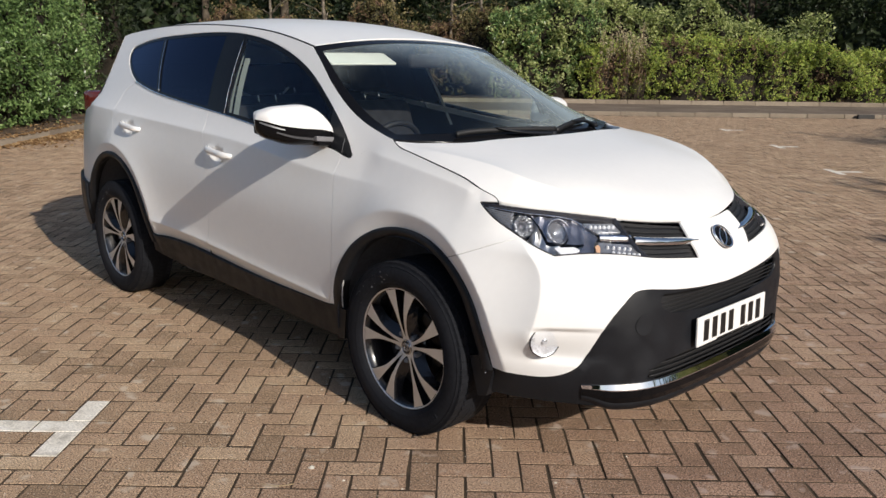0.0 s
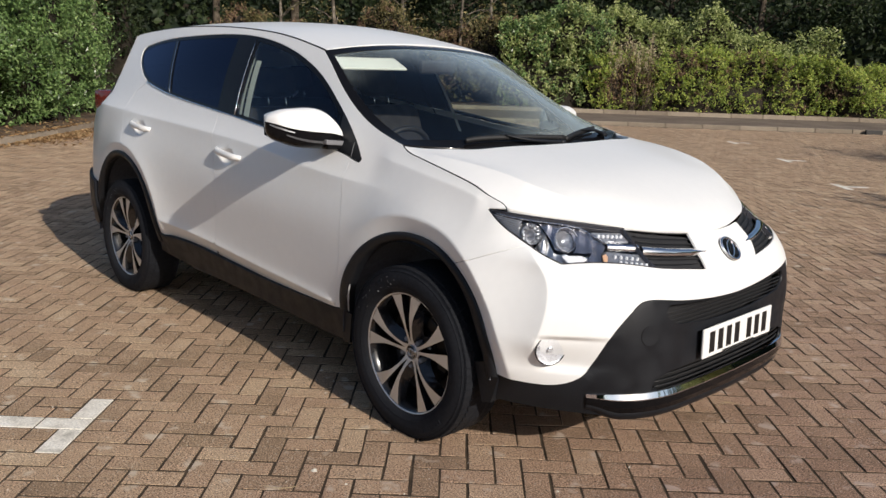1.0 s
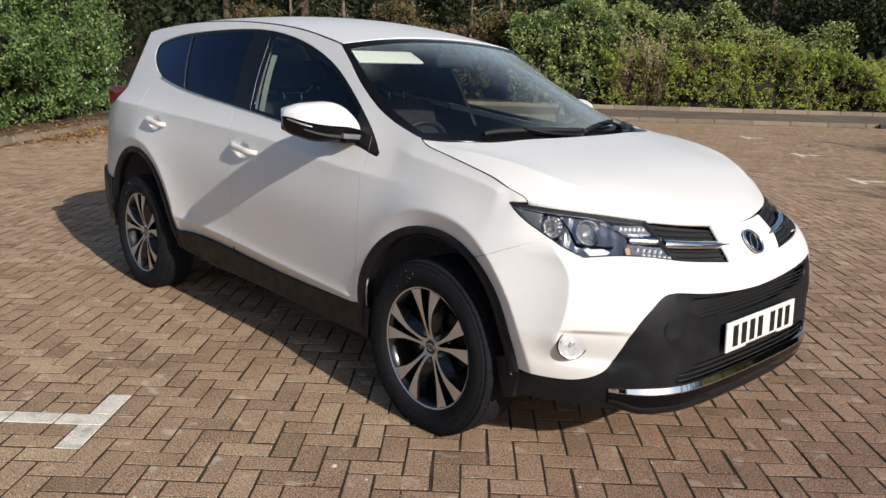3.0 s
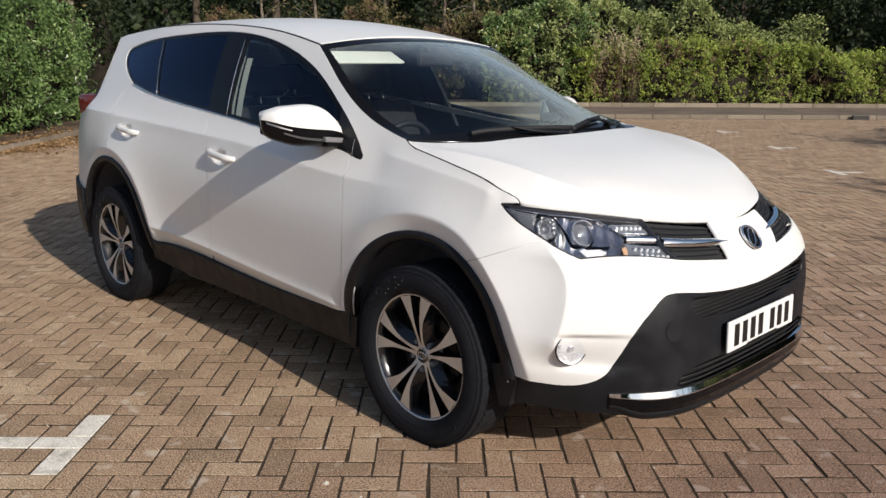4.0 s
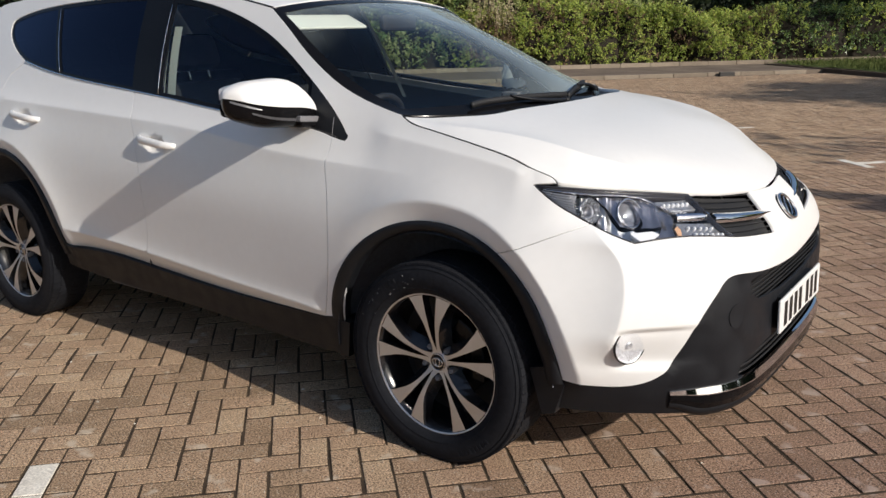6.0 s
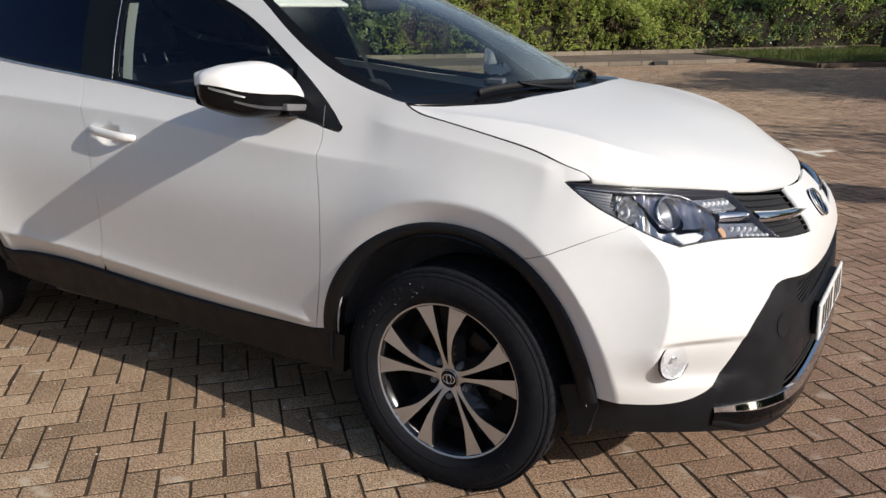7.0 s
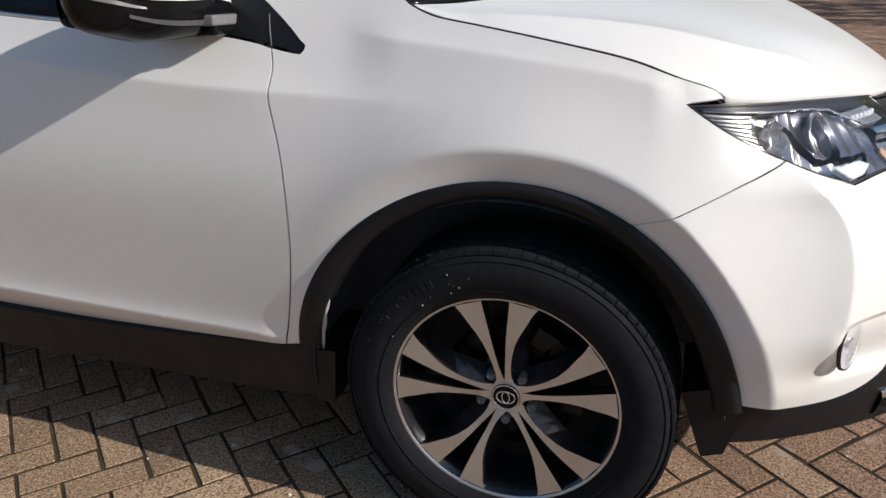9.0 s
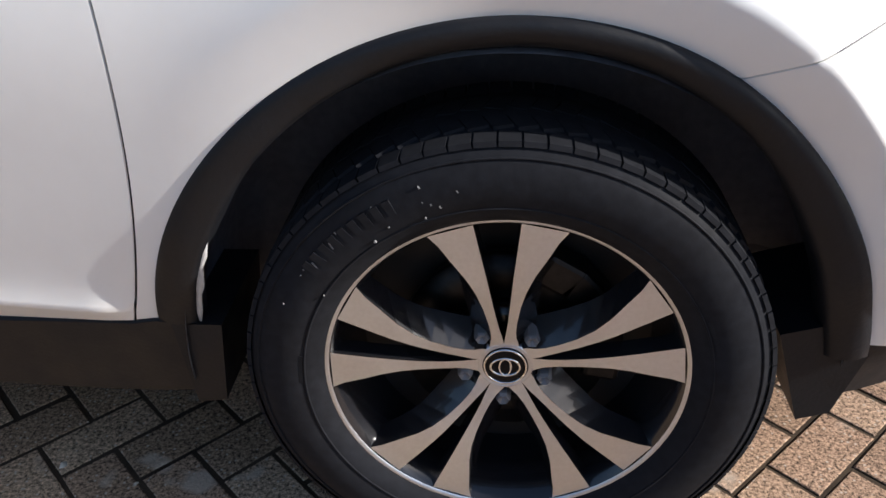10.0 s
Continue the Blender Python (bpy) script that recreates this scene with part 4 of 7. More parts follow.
t = np.linspace(-1, 1, 60)
foot = screen(t, np.full(60, 0.012)) - np.array([0, 0, 0.006])
edge_y = np.clip(-0.70 * t, -0.685, 0.685)
edge_x = spline(REAR_Y, REAR_X, np.abs(edge_y))
edge_z = bonnet_fit(edge_x, edge_y)[:, 2]
rim = np.column_stack([edge_x + 0.006, edge_y, edge_z - 0.014])
rows = [foot, 0.6 * foot + 0.4 * rim - np.array([0, 0, 0.004]), 0.25 * foot + 0.75 * rim - np.array([0, 0, 0.009]), rim, rim + np.array([0.03, 0, -0.03])]
cowl = mesh_object("cowl", np.concatenate(rows), [f[::-1] for f in grid_faces(5, 60)], BLACK, car, label="black plastic cowl under the windscreen")


def on_screen(y, h, out):
    p = screen(np.array([y, y + 0.01, y]), np.array([h, h, h + 0.01]))
    n = np.cross(p[2] - p[0], p[1] - p[0])
    n = n / np.linalg.norm(n)
    return p[0] + out * (n if n[2] > 0 else -n)


for pivot, bend, blade in (((0.028, 0.02), (-0.28, 0.030), [(-0.66, 0.035), (-0.58, 0.052), (-0.40, 0.062), (-0.16, 0.058), (0.08, 0.045)]),
                           ((0.62, 0.03), (0.48, 0.055), [(0.08, 0.035), (0.22, 0.060), (0.40, 0.078), (0.56, 0.085)])):
    run = through_points([on_screen(y, h, 0.014) for y, h in blade], 6)
    wiper = mesh_object("wiper", *sweep(run, 0.0085, 6, flat=1.5), DULL_BLACK, car, label="black windscreen wiper")
    middle = run[len(run) // 2]
    arm = through_points([on_screen(*pivot, 0.010), on_screen(*bend, 0.026), middle + np.array([0.004, 0, 0.012])], 6)
    mesh_object("wiper_arm", *sweep(arm, np.linspace(0.013, 0.006, len(arm)), 8, flat=0.7), BLACK, wiper)
    v, f = turned([(0, 0.0), (0, 0.024), (0.018, 0.020), (0.022, 0.0)], 16)
    mesh_object("wiper_pivot", v[:, [0, 2, 1]] + on_screen(*pivot, 0.0), f, BLACK, wiper)

# front bumper skin round the nose, with openings for the lamps and grilles
slot_top = [(0.945, 0.906), (1.03, 0.898), (1.12, 0.888), (1.215, 0.875)]
slot_end = [(1.214, 0.85), (1.214, 0.815), (1.228, 0.762)]
slot_low = [(1.12, 0.777), (0.995, 0.792)]
black_top = through_points([(0.468, 0.392), (0.545, 0.386), (0.640, 0.384), (0.702, 0.404), (0.753, 0.455), (0.805, 0.580), (0.872, 0.675)], 6)
black_mid = through_points([(0.872, 0.675), (0.900, 0.693), (1.05, 0.681), (1.29, 0.652), (MID, 0.648)], 6)
nose_right = [tuple(p) for p in front_half[::-1]] + [tuple(p) for p in arc(0.0, 0.338, 0.472, 9, 9, 1)]
right_run = [tuple(p) for p in seam] + [tuple(p) for p in lamp_low[1:]] + [tuple(p) for p in lamp_low_inner[1:]] + slot_low[::-1][1:] + slot_end[::-1] + [(1.215, 0.880)] + [tuple(p - np.array([0, 0.003])) for p in lip if p[0] > 1.225]
under = [tuple(p) for p in black_top] + [tuple(p) for p in black_mid[1:]]
up_arch = [tuple(p) for p in front_half]
bumper_outline = under + mirror_list(under)[1:] + [(2 * MID - a, b) for a, b in up_arch] + [(2 * MID - a, b) for a, b in right_run] + right_run[::-1][1:] + up_arch[::-1]
front_bumper = panel("front_bumper", shell, bumper_outline, PAINT, car, step=0.014, inset=0.0012, lines=front_crease + corner_fold + [[(2 * MID - a, b) for a, b in q] for q in front_crease + corner_fold])

# lower nose in black plastic with its openings
belly_low = through_points([(0.437, 0.285), (0.62, 0.280), (0.76, 0.275), (0.98, 0.262), (1.20, 0.255), (MID, 0.255)], 5)
lower_outline = [tuple(p) for p in belly_low] + mirror_list([tuple(p) for p in belly_low])[1:] + [(2 * MID - 0.441, 0.372)] + [(2 * MID - a, b) for a, b in under] + under[::-1][1:] + [(0.441, 0.372)]
slot_half = [(1.005, 0.650), (1.012, 0.625), (1.065, 0.597), (1.25, 0.575), (MID, 0.573)]
slot_roof = [(1.02, 0.668), (1.20, 0.652), (MID, 0.638)]
mesh_hole = slot_half + mirror_list(slot_half)[1:] + [(2 * MID - a, b) for a, b in slot_roof] + slot_roof[::-1][1:]
low_half = [(0.95, 0.374), (1.00, 0.366), (1.2, 0.360), (MID, 0.360)]
low_roof = [(0.96, 0.405), (1.03, 0.428), (1.15, 0.440), (MID, 0.440)]
low_hole = low_half + mirror_list(low_half)[1:] + [(2 * MID - a, b) for a, b in low_roof] + low_roof[::-1][1:]
front_apron = panel("front_apron", set_in(0.004), lower_outline, BLACK, car, step=0.028, holes=[mesh_hole, low_hole], label="textured black plastic lower bumper")
panel("grille_backing", set_in(0.05), [(0.96, 0.30), (1.8, 0.30), (1.8, 0.67), (0.96, 0.67)], DULL_BLACK, front_apron, 0.06, 0.0, 0.0)
for z in np.linspace(0.584, 0.640, 5):
    s = np.linspace(1.01, 2 * MID - 1.01, 40)
    mesh_object("grille_bar", *sweep(set_in(0.016)(s, np.full(40, z)), 0.0030, 5), DULL_BLACK, front_apron)
for z in (0.376, 0.396, 0.416):
    s = np.linspace(0.97, 2 * MID - 0.97, 40)
    mesh_object("grille_bar", *sweep(set_in(0.02)(s, np.full(40, z)), 0.0040, 5), DULL_BLACK, front_apron)
tow, n = spot(0.93, 0.575, 0.0067)
v, f = turned([(0.0, 0.0362), (-0.0030, 0.036), (-0.0031, 0.0)], 28)
cover = mesh_object("tow_eye_cover", v, f, BLACK, front_apron, smooth=False)
cover.matrix_basis = Matrix.Translation(tow) @ Vector((0, -1, 0)).rotation_difference(n).to_matrix().to_4x4()

# bright skid lip below the nose, two facets over a black chin
s = np.linspace(0.742, 2 * MID - 0.742, 90)
ends = smooth_step(0.638 - np.abs(s - MID), 0.0, 0.10)
def lip_row(d, z, low=0.356):
    return set_in(0.0)(s, low + (z - low) * (0.55 + 0.45 * ends)) + np.column_stack([np.cos(0.9 * (s - MID)), np.sin(0.9 * (s - MID)), 0 * s]) * (d * (0.35 + 0.65 * ends))[:, None]
rows = [lip_row(d, z) for d, z in ((-0.010, 0.369), (-0.001, 0.366), (0.0090, 0.347), (0.0100, 0.344))]
strips = np.concatenate([q for pair in zip(rows[:-1], rows[1:]) for q in pair])
skid = mesh_object("skid_lip", strips, [tuple(i + 180 * k for i in f[::-1]) for k in range(3) for f in grid_faces(2, 90)], CHROME, car, label="bright chrome lip under the bumper")
rows = [lip_row(d, z) for d, z in ((0.0100, 0.344), (0.0110, 0.316), (0.007, 0.293), (0.002, 0.291))]
strips = np.concatenate([q for pair in zip(rows[:-1], rows[1:]) for q in pair])
mesh_object("skid_plate", strips, [tuple(i + 180 * k for i in f[::-1]) for k in range(3) for f in grid_faces(2, 90)], GLOSS_BLACK, car, label="gloss black lower lip face")
rows = [lip_row(d, z) for d, z in ((0.003, 0.293), (0.008, 0.284), (0.002, 0.262), (-0.05, 0.240), (-0.22, 0.228))]
mesh_object("chin", np.concatenate(rows), [f[::-1] for f in grid_faces(5, 90)], BLACK, car, label="black plastic chin below the chrome lip")

# upper grille wings: dark mesh behind, two slots and a chrome bar
for side in (False, True):
    wing_outline = [(0.938, 0.909)] + slot_top[1:] + slot_end + slot_low + [(0.965, 0.82), (0.95, 0.87)]
    grille = panel("upper_grille", set_in(0.022), wing_outline, DULL_BLACK, car, 0.03, 0.0, 0.0, left=side)
    for z in np.linspace(0.782, 0.906, 9):
        if abs(z - 0.845) < 0.012:
            continue
        q = np.linspace(0.96 + 0.35 * max(0, 0.86 - z), 1.212, 16)
        mesh_object("grille_bar", *sweep(set_in(0.010)(q, z - 0.10 * (q - 0.95)) * (1, -1 if side else 1, 1), 0.0022, 5), DULL_BLACK, grille)
    q = np.linspace(0.962, 1.252, 20)
    thin = 1 - 0.75 * smooth_step(q, 1.19, 1.252)
    bar = [set_in(d)(q, 0.848 - 0.105 * (q - 0.962) + h * thin) for d, h in ((0.014, 0.012), (0.0, 0.009), (-0.003, -0.004), (0.014, -0.010))]
    fs = grid_faces(4, 20)
    mesh_object("grille_trim", np.concatenate(bar) * (1, -1 if side else 1, 1), fs if side else [f[::-1] for f in fs], CHROME, car, label="chrome bar running from badge to headlight")

# badge: plain oval
centre, n = spot(MID, 0.808)
tilt = Vector((0, -1, 0)).rotation_difference(n).to_matrix().to_4x4()
badge = thing("badge", "", "")
badge.parent = car
v, f = turned([(0.004, 0.0), (0.004, 0.066), (-0.004, 0.066), (-0.007, 0.060), (-0.006, 0.0)], 40)
a = mesh_object("badge_plate", v * (1, 1, 0.78), f, GLOSS_BLACK, badge)
t = np.linspace(0, 2 * np.pi, 40, endpoint=False)
mesh_object("badge_ring", *sweep(np.column_stack([0.064 * np.cos(t), np.full(40, -0.008), 0.049 * np.sin(t)]), 0.0060, 8, True), CHROME, badge)
mesh_object("badge_oval", *sweep(np.column_stack([0.024 * np.cos(t), np.full(40, -0.009), 0.043 * np.sin(t)]), 0.0032, 8, True), CHROME, badge)
badge.matrix_basis = Matrix.Translation(centre) @ tilt @ Matrix.Scale(0.84, 4)

# front number plate: each character is a plain bar
bm = bmesh.new()
box(bm, (-0.26, -0.006, -0.0555), (0.26, 0.004, 0.0555), 0.004)
number_plate = part("number_plate", bm, PLATE, car, "white front number plate with black bars")
at = -0.225
for w in (0.05, 0.05, 0.05, 0.05, 0.0, 0.05, 0.05, 0.05):
    if w:
        bm = bmesh.new()
        box(bm, (at + 0.007, -0.0072, -0.0395), (at + w - 0.007, -0.0058, 0.0395))
        part("plate_bar", bm, INK, number_plate)
        at += w + 0.011
    else:
        at += 0.033
bm = bmesh.new()
box(bm, (-0.12, -0.0072, -0.0525), (0.12, -0.0058, -0.0475))
part("plate_bar", bm, INK, number_plate)
bm = bmesh.new()
box(bm, (-0.20, 0.004, -0.058), (0.20, 0.04, 0.05), 0.003)
part("plate_holder", bm, BLACK, number_plate)
number_plate.matrix_basis = pose(0.924, 0, 0.503, -2, 0, 90)

# fog lamps in shallow round pockets
for side in (1, -1):
    c, n = spot(0.650, 0.519, 0.0)
    fog = thing("fog_lamp", "", "")
    fog.parent = car
    for nm, prof, mat in (("bezel", [(0.005, 0.0565), (-0.0015, 0.0560), (-0.0022, 0.0535), (0.006, 0.0520)], LAMP_DARK),
                          ("reflector", [(-0.001, 0.052), (0.004, 0.044), (0.002, 0.041), (0.012, 0.030), (0.009, 0.027), (0.018, 0.016), (0.014, 0.012), (0.020, 0.0)], FOG_SILVER),
                          ("lens", [(-0.002, 0.0525), (-0.006, 0.042), (-0.009, 0.02), (-0.010, 0.0)], LAMP_GLASS),
                          ("bulb_cap", [(0.004, 0.0), (0.001, 0.010), (0.008, 0.012)], FOG_SILVER)):
        v, f = turned(prof, 32)
        if nm == "reflector":
            wave = 1 + 0.06 * np.sin(9 * np.arctan2(v[:, 2], v[:, 0]))
            v[:, 1] *= wave
            v[:, 0] += 0.002 * np.sin(v[:, 2] * 260)
        mesh_object(nm, v, f, mat, fog)
    aim = (Vector((n.x, n.y, 0)) * 0.9 + Vector((0.20, 0, 0))).normalized()
    aim, c = Vector((aim.x, aim.y * side, aim.z)), Vector((c.x, c.y * side, c.z)) + Vector((0.005, -0.004 * side, 0))
    fog.matrix_basis = Matrix.Translation(c) @ Vector((0, -1, 0)).rotation_difference(aim).to_matrix().to_4x4()

# headlights
lamp_outline = [tuple(p) for p in lamp_top] + [(0.947, 0.872), (0.963, 0.825), (0.990, 0.792)] + [tuple(p) for p in lamp_low_inner[::-1][1:]] + [tuple(p) for p in lamp_low[::-1][1:]] + [tuple(p) for p in lamp_back[::-1][1:-1]]
for side in (False, True):
    k = -1 if side else 1
    lamp = panel("headlight", set_in(0.001), lamp_outline, LAMP_GLASS, car, 0.03, 0.003, 0.0, left=side, label="clear headlight with smoked housing")
    lamp.visible_shadow = False
    panel("headlight_rim", set_in(0.003), lamp_outline, LAMP_DARK, lamp, 0.03, 0.002, 0.05, left=side, holes=[inset_outline(resample(lamp_outline, 0.03), 0.006)])
    panel("headlight_back", set_in(0.060), [(a, b) for a, b in lamp_outline], LAMP_DARK, lamp, 0.03, -0.004, 0.0, left=side)
    for s0, z0, r, d, inner in ((0.577, 0.893, 0.036, 0.020, False), (0.700, 0.882, 0.046, 0.026, True)):
        c, n = spot(s0, z0, d)
        aim = (n * 0.9 + Vector((0.6, 0.0, 0))).normalized()
        unit = thing("projector", "", "")
        unit.parent = lamp
        if inner:
            made = (("bowl", [(0.000, r * 1.0), (-0.006, r * 0.95), (-0.002, r * 0.86), (0.012, r * 0.80)], LAMP_SMOKE), ("eye", [(0.010, r * 0.80), (-0.006, r * 0.68), (-0.016, r * 0.4), (-0.020, 0.0)], LAMP_GLASS), ("cup", [(0.012, r * 0.80), (0.016, r * 0.55), (0.024, r * 0.30), (0.026, 0.0)], LAMP_GREY))
        else:
            made = (("bowl", [(-0.004, r * 1.05), (-0.008, r * 0.98), (0.002, r * 0.80), (-0.001, r * 0.74), (0.010, r * 0.58)], LAMP_GREY), ("eye", [(0.008, r * 0.58), (-0.004, r * 0.48), (-0.009, r * 0.3), (-0.011, 0.0)], LAMP_GLASS), ("cup", [(0.010, r * 0.60), (0.012, r * 0.36), (0.018, r * 0.30), (0.020, 0.0)], LAMP_MID))
        for nm, prof, mat in made:
            v, f = turned(prof, 32)
            if nm == "bowl" and not inner:
                v[:, 1] += 0.004 * np.sign(np.sin(7 * np.arctan2(v[:, 2], v[:, 0]))) * (np.hypot(v[:, 0], v[:, 2]) > r * 0.7)
            mesh_object(nm, v, f, mat, unit, smooth=inner or nm != "bowl")
        if inner:
            for a0, a1, rad, thick, mat in ((25, 165, 0.98, 0.0030, CHROME), (195, 345, 0.90, 0.0022, CHROME)):
                t = np.radians(np.linspace(a0, a1, 22))
                mesh_object("chrome_arc", *sweep(np.column_stack([k * r * rad * np.cos(t), np.full(22, -0.007), r * rad * np.sin(t)]), thick * (0.4 + np.sin(np.linspace(0.1, 3.0, 22))), 6), mat, unit)
        unit.matrix_basis = Matrix.Translation((c.x, c.y * k, c.z)) @ Vector((0, -1, 0)).rotation_difference(Vector((aim.x, aim.y * k, aim.z))).to_matrix().to_4x4()

    def faceted(s, z, deep=0.036, rough=1.0):
        """The skin set in by a depth that zigzags, which leaves flat facets."""
        s, z = np.asarray(s, float), np.asarray(z, float)
        zig = lambda q: np.abs((q % 1.0) * 2 - 1) * 2 - 1
        d = deep + rough * (0.009 * zig(9 * s + 5 * z) * zig(11 * z - 4 * s + 0.3) + 0.005 * zig(24 * s - 13 * z))
        return set_in(1.0)(s, z) * d[..., None] + shell(s, z) * (1 - d[..., None])
    ring_at = lambda s0, z0, r: [(s0 + r * math.cos(a), z0 + r * math.sin(a)) for a in np.linspace(0, 2 * np.pi, 20, endpoint=False)]
    panel("chrome_surround", faceted, [(0.530, 0.932), (0.585, 0.935), (0.622, 0.924), (0.640, 0.880), (0.652, 0.852), (0.735, 0.842), (0.772, 0.846), (0.725, 0.818), (0.668, 0.8145), (0.62, 0.838), (0.555, 0.872), (0.525, 0.90)], SURROUND, lamp, 0.007, 0.0, 0.0, left=side, holes=[ring_at(0.577, 0.893, 0.031)], label="faceted chrome reflector")
    panel("lamp_shelf", set_in(0.016), [(0.672, 0.836), (0.735, 0.838), (0.752, 0.830), (0.722, 0.820), (0.690, 0.818)], LAMP_WHITE, lamp, 0.02, 0.0, 0.012, left=side, label="pale clear shelf under the main lamp")
    panel("smoked_panel", lambda s, z: faceted(s, z, 0.024, 0.55), [(0.615, 0.931), (0.745, 0.921), (0.790, 0.908), (0.838, 0.866), (0.808, 0.846), (0.793, 0.818), (0.735, 0.818), (0.776, 0.848), (0.735, 0.848), (0.656, 0.856), (0.645, 0.885)], LAMP_SMOKE, lamp, 0.008, 0.0, 0.0, left=side, holes=[ring_at(0.700, 0.882, 0.035)])
    panel("top_strip", set_in(0.010), [(0.37, 0.955), (0.468, 0.953), (0.68, 0.936), (0.92, 0.910), (0.918, 0.903), (0.68, 0.926), (0.50, 0.943)], LAMP_DARK, lamp, 0.02, 0.0, 0.03, left=side)
    line = np.array([(0.40, 0.949), (0.50, 0.9415), (0.60, 0.932), (0.70, 0.924), (0.76, 0.914), (0.80, 0.893), (0.838, 0.868)])
    mesh_object("lamp_edge", *sweep(set_in(0.009)(line[:, 0], line[:, 1]) * (1, k, 1), 0.0022, 5), CHROME, lamp, label="thin chrome line in the headlight")
    panel("outer_ribs", set_in(0.016), [(0.375, 0.950), (0.545, 0.934), (0.525, 0.905), (0.545, 0.875), (0.56, 0.866), (0.46, 0.912)], STRIPE_GREY, lamp, 0.02, 0.0, 0.0, left=side)
    for q in np.linspace(0, 1, 7):
        line = set_in(0.013)(np.linspace(0.395 + 0.09 * q, 0.535 + 0.01 * q, 8), np.linspace(0.9425 - 0.040 * q, 0.930 - 0.052 * q, 8)) * (1, k, 1)
        mesh_object("fin", *sweep(line, 0.0016, 5), LAMP_GREY, lamp)
    daylight = panel("daylight_strip", set_in(0.020), [(0.806, 0.906), (0.922, 0.903), (0.937, 0.878), (0.838, 0.882)], LAMP_GREY, lamp, 0.02, 0.0, 0.02, left=side)
    signal = panel("indicator", set_in(0.022), [(0.830, 0.853), (0.955, 0.843), (0.978, 0.803), (0.798, 0.822)], LAMP_GREY, lamp, 0.02, 0.0, 0.02, left=side)
    panel("amber_bulb", set_in(0.017), [(0.808, 0.840), (0.822, 0.845), (0.824, 0.836), (0.816, 0.824), (0.804, 0.825)], AMBER, lamp, 0.01, 0.0, 0.01, left=side)
    bar = [set_in(d)(np.linspace(0.838, 0.962, 12), np.linspace(z, z - 0.006, 12)) for d, z in ((0.024, 0.876), (0.010, 0.873), (0.008, 0.862), (0.022, 0.857))]
    fs = grid_faces(4, 12)
    mesh_object("lamp_bar", np.concatenate(bar) * (1, k, 1), fs if side else [q[::-1] for q in fs], CHROME, lamp, label="chrome bar across the headlight")
    for owner, a, b, count, r in ((daylight, (0.826, 0.8945), (0.915, 0.8925), 6, 0.0075), (signal, (0.862, 0.822), (0.958, 0.811), 6, 0.0070), (signal, (0.852, 0.838), (0.935, 0.830), 5, 0.0060)):
        for i in range(count):
            q = i / (count - 1)
            c, n = spot(a[0] + (b[0] - a[0]) * q, a[1] + (b[1] - a[1]) * q, 0.018)
            v, f = turned([(0.004, r), (-0.003, r * 0.8), (-0.006, r * 0.4), (-0.007, 0.0)], 10)
            m = Vector((0, -1, 0)).rotation_difference(Vector((n.x, n.y, n.z)))
            mesh_object("lamp_bead", np.array([tuple(m @ Vector(p) + c) for p in v]) * (1, k, 1), f if not side else [g[::-1] for g in f], LAMP_WHITE, owner)

# black cladding: wheel arches, sills, rear corner
for hx, hz, ro, squash, ri in ARCH.values():
    a = np.radians(np.linspace(5, 173, 72))
    if hx < -1:
        a = np.radians(np.linspace(6, 174, 72))
    for k in (1, -1):
        rows = []
        for r, out in ((ro + 0.004, 0.000), (ro + 0.001, 0.010), (ro - 0.012, 0.016), (0.5 * (ro + ri), 0.017), (ri + 0.008, 0.012), (ri, 0.002), (ri - 0.002, -0.04)):
            low = np.clip((np.sin(a) - 0.55) / 0.45, 0, 1)
            rr = r + (0.018 * (r - ro) / (ri - ro)) * low
            p = shell(hx + rr * np.cos(a), hz + rr * squash * np.sin(a))
            e = shell(hx + ro * np.cos(a), hz + ro * squash * np.sin(a))
            w = np.clip((ro - r) / (ro - ri), 0, 1)
            proud = 0.40 + 0.60 * smooth_step(np.cos(a), -0.75, 0.1)
            y = -(p[:, 1] * (1 - 0.6 * w) + e[:, 1] * 0.6 * w) + (out * proud if out > 0 else out)
            rows.append(np.column_stack([p[:, 0], -y * k, p[:, 2]]))
        fs = grid_faces(7, 72)
        mesh_object("arch_trim", np.concatenate(rows), fs if k == 1 else [f[::-1] for f in fs], BLACK, car, label="textured black wheel-arch trim")
sill_top = [(-2.20, 0.452)] + [tuple(p) for p in white_foot[1:]] + [(-0.476, 0.405), (-0.436, 0.40), (-0.432, 0.33)]
sill_low = through_points([(-2.21, 0.335), (-1.9, 0.300), (-1.32, 0.280), (-0.82, 0.262), (-0.53, 0.254), (-0.434, 0.262)], 5)
both("sill_trim", set_in(-0.006), sill_top + [tuple(p) for p in sill_low[::-1]], BLACK, car, step=0.035, inset=0.0, flange=0.03, label="textured black sill trim")
rear_corner = [(-3.125, 0.625), (-3.10, 0.36), (-3.20, 0.33), (-3.45, 0.36), (-3.52, 0.45), (-3.52, 0.66), (-3.42, 0.655)]
both("rear_bumper", set_in(-0.022), rear_corner, BLACK, car, step=0.035, inset=0.0, flange=0.03, label="textured black rear bumper corner")

